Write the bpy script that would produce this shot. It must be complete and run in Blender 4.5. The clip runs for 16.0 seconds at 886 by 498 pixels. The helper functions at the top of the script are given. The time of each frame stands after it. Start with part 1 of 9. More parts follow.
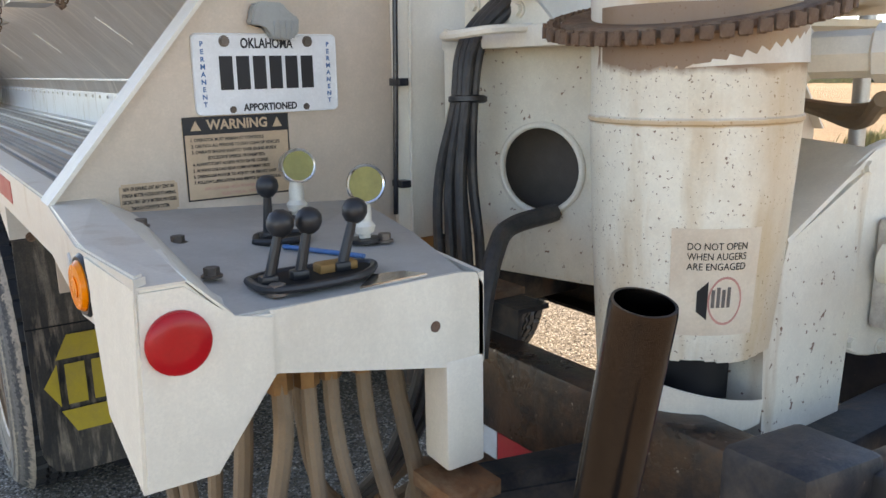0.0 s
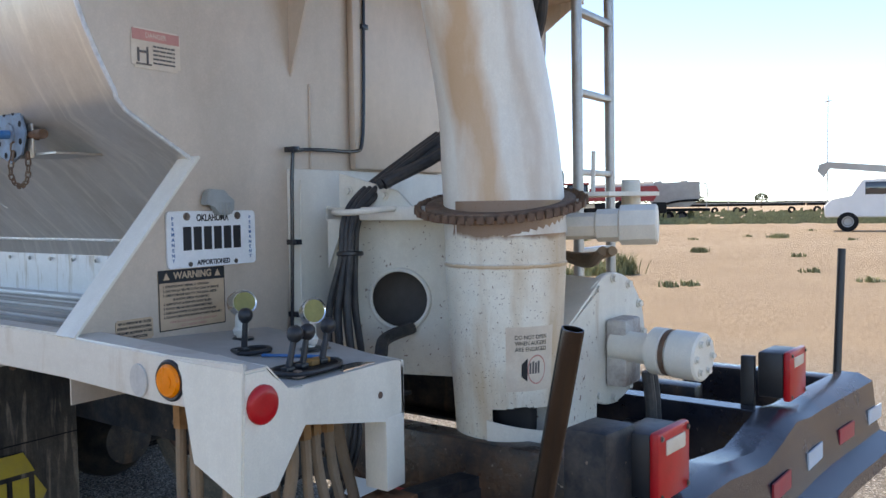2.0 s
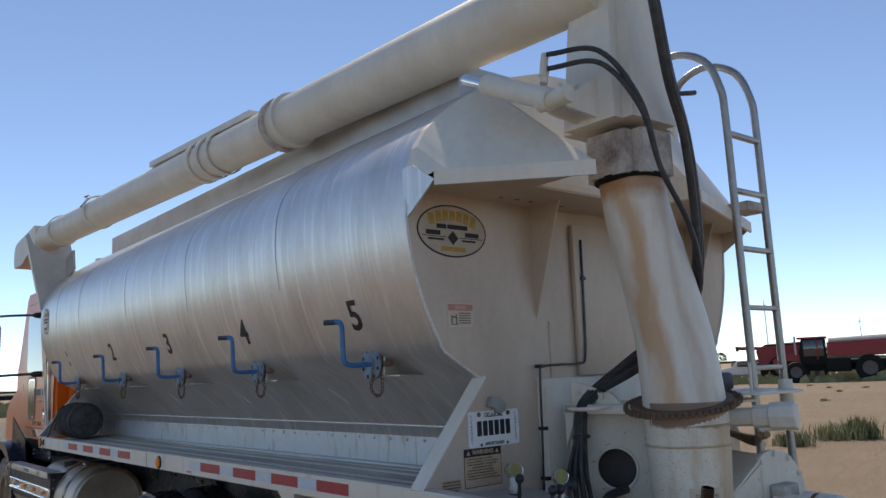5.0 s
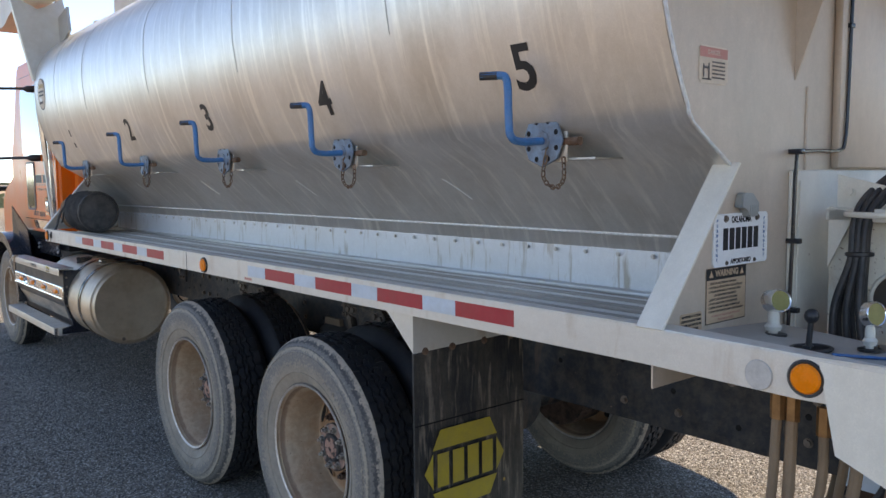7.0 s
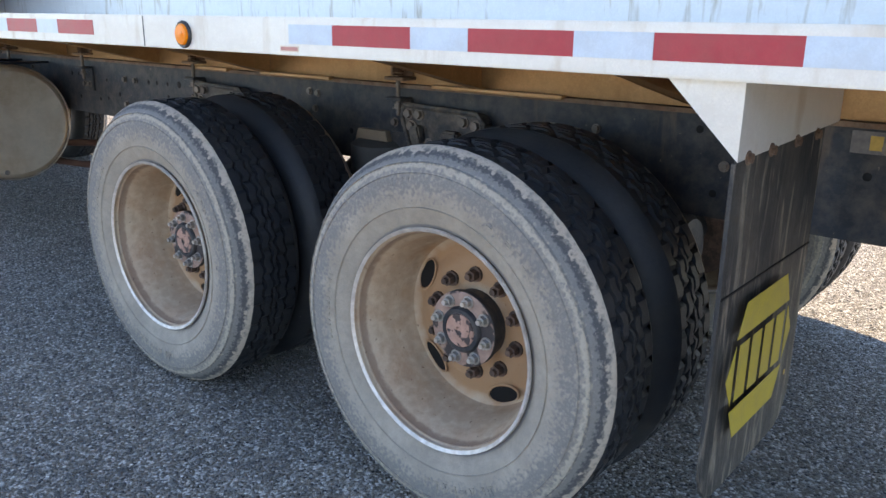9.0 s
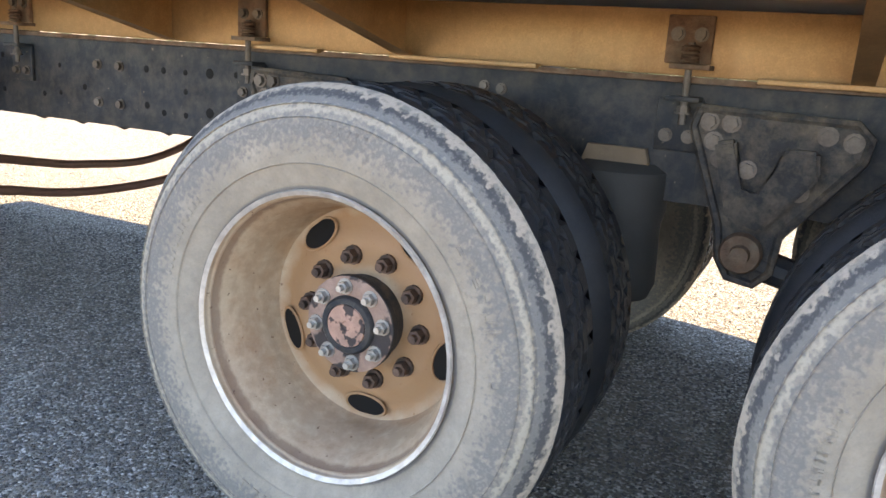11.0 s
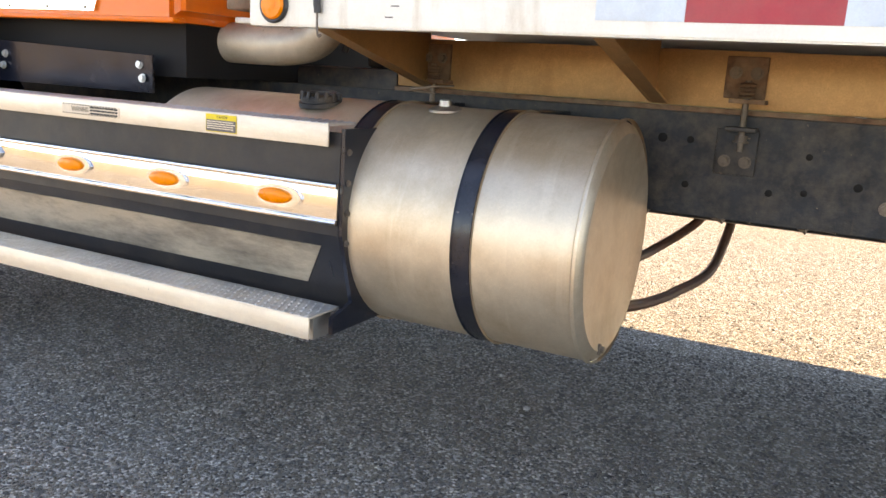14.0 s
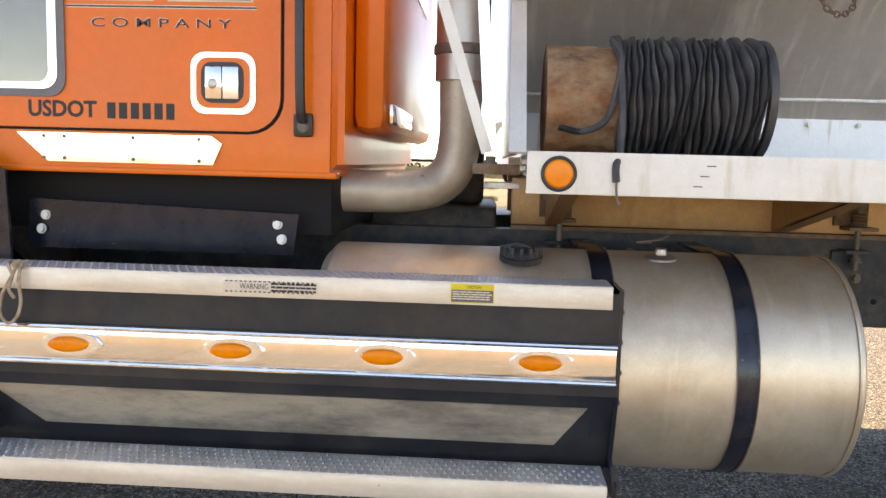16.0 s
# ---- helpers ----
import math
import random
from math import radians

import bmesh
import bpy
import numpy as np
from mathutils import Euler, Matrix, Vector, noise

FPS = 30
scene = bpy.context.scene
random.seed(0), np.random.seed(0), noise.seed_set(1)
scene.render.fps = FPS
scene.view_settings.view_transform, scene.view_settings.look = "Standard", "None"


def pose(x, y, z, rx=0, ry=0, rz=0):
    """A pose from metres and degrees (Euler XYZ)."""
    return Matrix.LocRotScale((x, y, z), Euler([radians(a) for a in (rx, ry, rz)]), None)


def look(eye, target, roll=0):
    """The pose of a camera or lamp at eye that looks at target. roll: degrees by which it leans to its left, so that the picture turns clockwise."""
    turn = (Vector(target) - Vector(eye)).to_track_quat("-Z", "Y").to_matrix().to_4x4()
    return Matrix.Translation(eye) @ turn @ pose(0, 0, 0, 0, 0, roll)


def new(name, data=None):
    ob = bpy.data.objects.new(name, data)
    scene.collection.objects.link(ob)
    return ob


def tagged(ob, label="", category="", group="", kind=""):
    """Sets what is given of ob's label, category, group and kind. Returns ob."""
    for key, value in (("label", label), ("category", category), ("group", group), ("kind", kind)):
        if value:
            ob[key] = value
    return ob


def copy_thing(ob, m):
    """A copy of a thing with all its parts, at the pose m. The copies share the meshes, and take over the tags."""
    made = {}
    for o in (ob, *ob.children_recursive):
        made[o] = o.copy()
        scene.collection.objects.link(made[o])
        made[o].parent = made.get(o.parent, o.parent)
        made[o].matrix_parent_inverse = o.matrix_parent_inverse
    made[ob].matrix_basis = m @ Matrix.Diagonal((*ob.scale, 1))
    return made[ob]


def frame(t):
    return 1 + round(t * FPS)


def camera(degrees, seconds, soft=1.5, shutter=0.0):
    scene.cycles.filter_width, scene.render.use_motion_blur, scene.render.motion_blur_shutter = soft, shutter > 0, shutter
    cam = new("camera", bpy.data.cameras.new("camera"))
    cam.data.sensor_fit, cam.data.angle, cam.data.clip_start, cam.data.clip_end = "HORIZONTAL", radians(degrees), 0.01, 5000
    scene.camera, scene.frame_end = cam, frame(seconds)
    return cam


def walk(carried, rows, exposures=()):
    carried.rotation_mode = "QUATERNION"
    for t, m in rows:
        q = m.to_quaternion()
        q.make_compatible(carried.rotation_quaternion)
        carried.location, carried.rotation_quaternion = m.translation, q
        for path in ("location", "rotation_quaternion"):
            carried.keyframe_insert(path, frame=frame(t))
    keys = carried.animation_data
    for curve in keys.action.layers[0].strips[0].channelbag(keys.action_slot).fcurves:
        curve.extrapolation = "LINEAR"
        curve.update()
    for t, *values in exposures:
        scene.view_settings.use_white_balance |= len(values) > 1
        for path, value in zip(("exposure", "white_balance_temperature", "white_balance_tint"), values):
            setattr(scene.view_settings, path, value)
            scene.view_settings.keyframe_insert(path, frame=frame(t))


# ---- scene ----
cam = camera(58.5, 16.0)
PATH = [
    (0, (-0.209, -1.213, 1.561), (0.942, 0.454, 1.096), -1.0),
    (0.5, (-0.324, -1.047, 1.58), (1.079, 0.411, 1.108), -0.7),
    (1, (-0.466, -1.106, 1.592), (1.115, 0.178, 1.176), -0.5),
    (1.5, (-0.678, -1.308, 1.583), (0.997, -0.113, 1.3), -0.6),
    (2, (-0.994, -1.482, 1.631), (0.701, -0.286, 1.521), -0.9),
    (2.5, (-1.299, -1.671, 1.712), (0.349, -0.409, 1.787), -1.3),
    (3, (-1.55, -2.009, 1.729), (0.011, -0.659, 1.971), -1.6),
    (3.5, (-1.814, -2.322, 1.766), (-0.359, -0.883, 2.131), -2.0),
    (3.7, (-1.942, -2.425, 1.763), (-0.531, -0.953, 2.159), -2.1),
    (5.8, (-1.968, -1.902, 1.812), (-0.681, -0.282, 2.006), -1.6),
    (6, (-1.939, -1.744, 1.797), (-0.643, -0.125, 1.932), -1.5),
    (6.5, (-1.86, -1.33, 1.789), (-0.546, 0.28, 1.769), -1.0),
    (7, (-1.736, -0.926, 1.739), (-0.408, 0.662, 1.555), -0.6),
    (7.5, (-1.631, -0.454, 1.691), (-0.295, 1.096, 1.329), -0.8),
    (8, (-1.575, 0.026, 1.555), (-0.208, 1.509, 1.055), -0.4),
    (8.2, (-1.552, 0.183, 1.508), (-0.166, 1.632, 0.962), -0.3),
    (10.3, (-1.309, 1.989, 1.215), (0.447, 2.979, 0.708), 2.8),
    (10.5, (-1.287, 2.161, 1.204), (0.488, 3.114, 0.697), 3.1),
    (11, (-1.288, 2.558, 1.119), (0.528, 3.437, 0.624), 3.8),
    (11.5, (-1.292, 2.967, 1.1), (0.546, 3.816, 0.638), 4.5),
    (12, (-1.346, 3.371, 1.17), (0.482, 4.212, 0.654), 3.6),
    (12.5, (-1.423, 3.78, 1.157), (0.405, 4.645, 0.681), 3.7),
    (13, (-1.541, 4.203, 1.097), (0.275, 5.124, 0.681), 4.4),
    (13.5, (-1.58, 4.65, 1.101), (0.22, 5.593, 0.669), 4.0),
    (14, (-1.621, 5.069, 1.139), (0.19, 5.99, 0.702), 3.6),
    (14.5, (-1.696, 5.466, 1.176), (0.157, 6.308, 0.752), 3.1),
    (15, (-1.755, 5.853, 1.219), (0.169, 6.534, 0.825), 2.7),
    (15.5, (-1.818, 6.246, 1.241), (0.188, 6.676, 0.909), 2.2),
    (16, (-1.959, 6.569, 1.316), (0.102, 6.692, 1.086), 1.5),
]
EXPOSURES = [(0, 2.15, 9700, 13), (1, 2.15, 9500, 13), (1.5, 2.02, 8900, 13), (2, 1.58, 7500, 11), (2.5, 1.18, 7400, 11), (3, 0.74, 7500, 11), (3.5, 0.45, 7300, 10), (5.8, 0.46, 7700, 11), (6.5, 1.0, 8200, 12), (7, 1.45, 8000, 12), (8, 2.08, 7700, 11), (10.3, 2.85, 8500, 12), (11, 3.1, 9000, 13), (12.5, 3.02, 10500, 18), (14, 2.75, 10800, 16), (16, 2.35, 10400, 16)]
walk(cam, [(t, look(eye, target, roll)) for t, eye, target, roll in PATH], EXPOSURES)

# ---- sky, sun ----
SUN = Vector((0.35, 0.60, 1.0)).normalized()
world = bpy.data.worlds.new("sky")
scene.world = world
world.use_nodes = True
wn = world.node_tree
sky = wn.nodes.new("ShaderNodeTexSky")
sky.sky_type, sky.sun_disc = "NISHITA", False
sky.sun_elevation = math.asin(SUN.z)
sky.sun_rotation = math.atan2(SUN.x, SUN.y)
sky.air_density, sky.dust_density, sky.ozone_density, sky.altitude = 0.60, 0.0, 2.8, 900
wn.nodes["Background"].inputs[1].default_value = 0.15
wn.links.new(sky.outputs[0], wn.nodes["Background"].inputs[0])
sun = new("sun", bpy.data.lights.new("sun", "SUN"))
sun.data.energy, sun.data.angle, sun.data.color = 2.2, radians(0.55), (1.0, 0.91, 0.77)
sun.matrix_world = look(SUN * 50, (0, 0, 0))

# ---- materials ----


def mat(name, base, rough=0.6, metal=0.0, vary=0.25, scale=6.0, stretch=(1, 1, 1), dirt=None, dirt_amount=0.4, dirt_scale=2.0,
        streak=None, bump=0.0, bump_scale=60.0, specks=None, speck_scale=40.0, speck_cut=0.66, speck_amount=0.9, island=0.0, coat=0.0, spec=0.5, rough_vary=0.15, wear=0.08):
    """A surface with grain, stains, specks and fine relief in metres."""
    m = bpy.data.materials.new(name)
    m.use_nodes = True
    nt, L = m.node_tree, m.node_tree.links
    b = nt.nodes["Principled BSDF"]
    co = nt.nodes.new("ShaderNodeTexCoord")
    mp = nt.nodes.new("ShaderNodeMapping")
    mp.inputs["Scale"].default_value = stretch
    L.new(co.outputs["Object"], mp.inputs[0])

    def noise_tex(s, detail=6, vec=mp, r=0.6):
        n = nt.nodes.new("ShaderNodeTexNoise")
        n.inputs["Scale"].default_value, n.inputs["Detail"].default_value, n.inputs["Roughness"].default_value = s, detail, r
        L.new(vec.outputs[0], n.inputs["Vector"])
        return n

    def ramp(src, lo, hi):
        r = nt.nodes.new("ShaderNodeMapRange")
        r.inputs[1].default_value, r.inputs[2].default_value = lo, hi
        L.new(src, r.inputs[0])
        return r.outputs[0]

    def mix(fac, a, c, kind="MIX"):
        x = nt.nodes.new("ShaderNodeMix")
        x.data_type, x.blend_type = "RGBA", kind
        for k, v in ((0, fac), (6, a), (7, c)):
            if hasattr(v, "links") or hasattr(v, "is_linked"):
                L.new(v, x.inputs[k])
            else:
                x.inputs[k].default_value = (*v, 1) if isinstance(v, tuple) else v
        return x.outputs[2]
    n1 = noise_tex(scale)
    dark = tuple(c * (1 - vary) for c in base)
    light = tuple(min(1, c * (1 + vary * 0.6)) for c in base)
    col = mix(ramp(n1.outputs[0], 0.3, 0.7), dark, light)
    if dirt:
        n2 = noise_tex(dirt_scale, 8, r=0.7)
        f = nt.nodes.new("ShaderNodeMath")
        f.operation = "MULTIPLY"
        f.inputs[1].default_value = dirt_amount
        L.new(ramp(n2.outputs[0], 0.42, 0.72), f.inputs[0])
        col = mix(f.outputs[0], col, dirt)
    if streak:
        colour, amount, lo, hi, sx, sy, sz = streak
        ms = nt.nodes.new("ShaderNodeMapping")
        ms.inputs["Scale"].default_value = (sx, sy, sz)
        L.new(co.outputs["Object"], ms.inputs[0])
        n4 = noise_tex(1.0, 5, vec=ms, r=0.55)
        n4.inputs["Distortion"].default_value = 0.35
        f3 = nt.nodes.new("ShaderNodeMath")
        f3.operation = "MULTIPLY"
        f3.inputs[1].default_value = amount
        L.new(ramp(n4.outputs[0], lo, hi), f3.inputs[0])
        col = mix(f3.outputs[0], col, colour)
    grit = noise_tex(210.0, 2, vec=co_map(nt, co), r=0.7)
    g2 = noise_tex(31.0, 9, vec=co_map(nt, co), r=0.75)
    gm = nt.nodes.new("ShaderNodeMath")
    gm.operation = "MULTIPLY"
    L.new(ramp(grit.outputs[0], 0.30, 0.62), gm.inputs[0])
    L.new(ramp(g2.outputs[0], 0.33, 0.60), gm.inputs[1])
    gf = nt.nodes.new("ShaderNodeMapRange")
    gf.inputs[3].default_value, gf.inputs[4].default_value = 1 - wear, 1 + wear * 0.25
    L.new(gm.outputs[0], gf.inputs[0])
    gh = nt.nodes.new("ShaderNodeHueSaturation")
    L.new(gf.outputs[0], gh.inputs["Value"])
    L.new(col, gh.inputs["Color"])
    col = gh.outputs[0]
    if specks:
        n3 = noise_tex(speck_scale, 3, vec=co_map(nt, co), r=0.5)
        f2 = nt.nodes.new("ShaderNodeMath")
        f2.operation = "MULTIPLY"
        f2.inputs[1].default_value = speck_amount
        L.new(ramp(n3.outputs[0], speck_cut, speck_cut + 0.05), f2.inputs[0])
        col = mix(f2.outputs[0], col, specks)
    if island:
        info = nt.nodes.new("ShaderNodeObjectInfo")
        hv = nt.nodes.new("ShaderNodeHueSaturation")
        r = nt.nodes.new("ShaderNodeMapRange")
        r.inputs[3].default_value, r.inputs[4].default_value = 1 - island, 1 + island
        L.new(info.outputs["Random"], r.inputs[0])
        L.new(r.outputs[0], hv.inputs["Value"])
        L.new(col, hv.inputs["Color"])
        col = hv.outputs[0]
    L.new(col, b.inputs["Base Color"])
    rr = nt.nodes.new("ShaderNodeMapRange")
    rr.inputs[3].default_value, rr.inputs[4].default_value = max(0.02, rough - rough_vary), min(1, rough + rough_vary)
    L.new(n1.outputs[0], rr.inputs[0])
    L.new(rr.outputs[0], b.inputs["Roughness"])
    b.inputs["Metallic"].default_value = metal
    b.inputs["Specular IOR Level"].default_value = spec
    b.inputs["Coat Weight"].default_value = coat
    if bump:
        nb = noise_tex(bump_scale, 8, r=0.65)
        bp = nt.nodes.new("ShaderNodeBump")
        bp.inputs["Strength"].default_value = bump
        bp.inputs["Distance"].default_value = 0.01
        L.new(nb.outputs[0], bp.inputs["Height"])
        L.new(bp.outputs[0], b.inputs["Normal"])
    return m


def stain(m, colour, axis, centre, half, edge, wobble, scale, amount=0.9, stretch=(1, 1, 1)):
    """Lays a stain with a ragged edge over a material: a band about one coordinate or slope of the thing, or a ring (R) round its x axis."""
    nt, L = m.node_tree, m.node_tree.links
    b = nt.nodes["Principled BSDF"]
    before = b.inputs["Base Color"].links[0].from_socket
    co = nt.nodes.new("ShaderNodeTexCoord")
    mp = nt.nodes.new("ShaderNodeMapping")
    mp.inputs["Scale"].default_value = stretch
    L.new(co.outputs["Object"], mp.inputs[0])
    n = nt.nodes.new("ShaderNodeTexNoise")
    n.inputs["Scale"].default_value, n.inputs["Detail"].default_value = scale, 7
    L.new(mp.outputs[0], n.inputs["Vector"])
    sep = nt.nodes.new("ShaderNodeSeparateXYZ")
    L.new(co.outputs["Object"], sep.inputs[0])

    def op(kind, a, c):
        x = nt.nodes.new("ShaderNodeMath")
        x.operation = kind
        for k, v in ((0, a), (1, c)):
            if isinstance(v, (int, float)):
                x.inputs[k].default_value = v
            else:
                L.new(v, x.inputs[k])
        return x.outputs[0]
    shift = op("MULTIPLY", op("SUBTRACT", n.outputs[0], 0.5), wobble)
    if isinstance(axis, tuple):
        along = op("ADD", op("ADD", op("MULTIPLY", sep.outputs[0], axis[0]), op("MULTIPLY", sep.outputs[1], axis[1])), op("MULTIPLY", sep.outputs[2], axis[2]))
    elif axis == "R":
        along = op("SQRT", op("ADD", op("MULTIPLY", sep.outputs[1], sep.outputs[1]), op("MULTIPLY", sep.outputs[2], sep.outputs[2])), 0)
    else:
        along = sep.outputs["XYZ".index(axis)]
    d = op("ABSOLUTE", op("ADD", op("SUBTRACT", along, centre), shift), 0)
    r = nt.nodes.new("ShaderNodeMapRange")
    for k, v in ((1, half), (2, half + edge), (3, amount), (4, 0.0)):
        r.inputs[k].default_value = v
    L.new(d, r.inputs[0])
    x = nt.nodes.new("ShaderNodeMix")
    x.data_type = "RGBA"
    x.inputs[7].default_value = (*colour, 1)
    L.new(r.outputs[0], x.inputs[0])
    L.new(before, x.inputs[6])
    L.new(x.outputs[2], b.inputs["Base Color"])
    return m


def co_map(nt, co):
    mp2 = nt.nodes.new("ShaderNodeMapping")
    nt.links.new(co.outputs["Object"], mp2.inputs[0])
    return mp2


DUST = (0.42, 0.33, 0.23)
RUST = (0.16, 0.06, 0.025)
WHITE = mat("aged_white_paint", (0.80, 0.745, 0.635), 0.5, vary=0.08, scale=5, dirt=DUST, dirt_amount=0.3, dirt_scale=3, stretch=(1, 1, 0.25), bump=0.06, bump_scale=30, specks=RUST, speck_scale=26, speck_cut=0.76)
WHITE_RUST = mat("rust_pitted_white_paint", (0.78, 0.725, 0.61), 0.5, vary=0.1, scale=4, streak=((0.45, 0.27, 0.12), 0.55, 0.57, 0.73, 11, 11, 2.4), dirt=(0.45, 0.27, 0.11), dirt_amount=0.28, dirt_scale=2.5, bump=0.1, bump_scale=60, specks=RUST, speck_scale=80, speck_cut=0.66)
TUBE_WHITE = mat("rust_pitted_white_tube_paint", (0.81, 0.755, 0.63), 0.45, vary=0.1, scale=4, dirt=(0.50, 0.31, 0.13), dirt_amount=0.4, dirt_scale=3.5, streak=((0.52, 0.34, 0.16), 0.6, 0.54, 0.72, 14, 14, 2.2), bump=0.1, bump_scale=60, specks=(0.13, 0.05, 0.02), speck_scale=180, speck_cut=0.645)
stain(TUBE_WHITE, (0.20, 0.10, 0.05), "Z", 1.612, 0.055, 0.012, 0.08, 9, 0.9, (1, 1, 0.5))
stain(TUBE_WHITE, (0.50, 0.31, 0.15), (0.57, -0.82, 0.0), 0.935, 0.012, 0.05, 0.10, 4, 0.5, (1, 1, 0.3))
stain(TUBE_WHITE, (0.50, 0.30, 0.13), "Z", 1.476, 0.003, 0.004, 0.008, 30, 0.7)
WHITE_STREAK = mat("rust_streaked_white_paint", (0.79, 0.75, 0.66), 0.45, vary=0.1, scale=4, stretch=(1.4, 1.4, 0.16), dirt=(0.50, 0.30, 0.13), dirt_amount=0.28, dirt_scale=4.2, bump=0.06, bump_scale=30, specks=RUST, speck_scale=30, speck_cut=0.75)
stain(WHITE_STREAK, (0.50, 0.25, 0.07), (0.57, -0.82, 0.152), 1.005, 0.016, 0.045, 0.20, 7.0, 0.68, (1, 1, 0.3))
stain(WHITE_STREAK, (0.36, 0.19, 0.08), (0.57, -0.82, 0.152), 1.135, 0.006, 0.030, 0.16, 8.0, 0.35, (1, 1, 0.3))
stain(WHITE_STREAK, (0.40, 0.18, 0.06), "Z", 2.60, 0.10, 0.05, 0.16, 7, 0.8, (1, 1, 0.5))
RUSTY = mat("rusted_steel", (0.19, 0.105, 0.065), 0.85, metal=0.2, vary=0.5, scale=30, dirt=(0.35, 0.28, 0.2), dirt_amount=0.5, dirt_scale=14, bump=0.5, bump_scale=90)
RUST_WHITE = mat("peeling_white_over_rust", (0.62, 0.57, 0.5), 0.7, vary=0.2, scale=9, dirt=(0.15, 0.065, 0.04), dirt_amount=1.0, dirt_scale=7, bump=0.3, bump_scale=50)
ALU = mat("brushed_aluminium_tank", (0.74, 0.71, 0.67), 0.37, metal=0.74, vary=0.05, scale=2.0, stretch=(1, 1, 0.3), dirt=(0.50, 0.45, 0.38), dirt_amount=0.6, dirt_scale=3.4, streak=((0.92, 0.88, 0.81), 0.8, 0.53, 0.70, 4, 24, 1.5), bump=0.02, bump_scale=6, rough_vary=0.06)
SKIRT = mat("streaked_pale_skirt_sheet", (0.68, 0.70, 0.72), 0.42, metal=0.45, vary=0.06, scale=4, streak=((0.36, 0.31, 0.24), 0.75, 0.56, 0.70, 4, 34, 4.5), bump=0.03, bump_scale=20)
ALU_DULL = mat("dusty_aluminium", (0.62, 0.60, 0.57), 0.45, metal=0.9, vary=0.12, scale=4, dirt=(0.42, 0.36, 0.28), dirt_amount=0.6, dirt_scale=2.2, bump=0.05, bump_scale=30)
ALU_RAIL = mat("scuffed_white_aluminium_rail", (0.72, 0.69, 0.63), 0.45, metal=0.35, vary=0.08, scale=3, stretch=(1, 0.35, 1.5), dirt=(0.45, 0.36, 0.27), dirt_amount=0.35, dirt_scale=3, streak=((0.40, 0.27, 0.155), 0.5, 0.57, 0.74, 9, 11, 2.6), bump=0.04, bump_scale=40)
END_SHEET = mat("dust_browned_end_sheet", (0.64, 0.53, 0.425), 0.5, metal=0.3, vary=0.12, scale=3, stretch=(1, 1, 0.4), dirt=(0.42, 0.33, 0.24), dirt_amount=0.6, dirt_scale=2.2, bump=0.05, bump_scale=30)
ALU_BRIGHT = mat("bright_aluminium", (0.85, 0.85, 0.84), 0.22, metal=1.0, vary=0.04, scale=6)
WELD = mat("bright_weld_bead", (0.86, 0.85, 0.82), 0.35, metal=0.9, vary=0.2, scale=60, bump=0.6, bump_scale=220)
# dusty, rust-streaked aluminium; its orange stands in for mirrored sunlit ground
SILL = mat("dusty_sill_ground_tint", (0.50, 0.30, 0.145), 0.5, metal=0.6, vary=0.15, scale=2.5, stretch=(1, 0.5, 1.3), dirt=(0.40, 0.22, 0.10), dirt_amount=0.6, dirt_scale=2.4, streak=((0.27, 0.125, 0.05), 0.6, 0.54, 0.74, 5, 6, 1.3), bump=0.06, bump_scale=40, wear=0.2)
CHROME = mat("polished_chrome", (0.88, 0.87, 0.85), 0.07, metal=1.0, vary=0.03, scale=9, dirt=(0.6, 0.52, 0.4), dirt_amount=0.4, dirt_scale=6, rough_vary=0.05)
FRAME = mat("dusty_black_chassis_paint", (0.020, 0.024, 0.030), 0.5, vary=0.5, scale=8, dirt=(0.125, 0.098, 0.075), dirt_amount=0.6, dirt_scale=13, streak=((0.16, 0.10, 0.06), 0.6, 0.62, 0.74, 9, 11, 1.6), bump=0.2, bump_scale=70, specks=(0.26, 0.19, 0.13), speck_scale=60, speck_cut=0.71, speck_amount=0.6, spec=0.3)
FRAME_TAIL = mat("rust_bled_black_frame_paint", (0.010, 0.011, 0.014), 0.3, vary=0.4, scale=9, dirt=(0.20, 0.10, 0.05), dirt_amount=0.6, dirt_scale=8, bump=0.2, bump_scale=60, specks=(0.42, 0.36, 0.30), speck_scale=75, speck_cut=0.69, speck_amount=0.7, spec=0.4)
BLACK = mat("black_paint", (0.009, 0.012, 0.021), 0.22, vary=0.3, scale=10, dirt=(0.10, 0.08, 0.065), dirt_amount=0.22, dirt_scale=7, bump=0.05, bump_scale=60, specks=(0.24, 0.19, 0.14), speck_scale=50, speck_cut=0.73, speck_amount=0.6)
BLACK_STEP = mat("satin_black_step_panel", (0.013, 0.015, 0.02), 0.4, spec=0.35, vary=0.2, scale=8, dirt=(0.10, 0.08, 0.06), dirt_amount=0.4, dirt_scale=3, bump=0.06, bump_scale=80)
PIPE = mat("dark_steel_pipe", (0.055, 0.048, 0.046), 0.2, metal=1.0, vary=0.3, scale=20, stretch=(1, 1, 0.15), dirt=(0.03, 0.025, 0.03), dirt_amount=0.8, dirt_scale=14, rough_vary=0.08)
RUBBER = mat("black_tread_rubber", (0.013, 0.015, 0.019), 0.6, vary=0.4, scale=14, dirt=(0.09, 0.075, 0.06), dirt_amount=0.22, dirt_scale=11, bump=0.2, bump_scale=120, specks=(0.75, 0.73, 0.7), speck_scale=24, speck_cut=0.745)
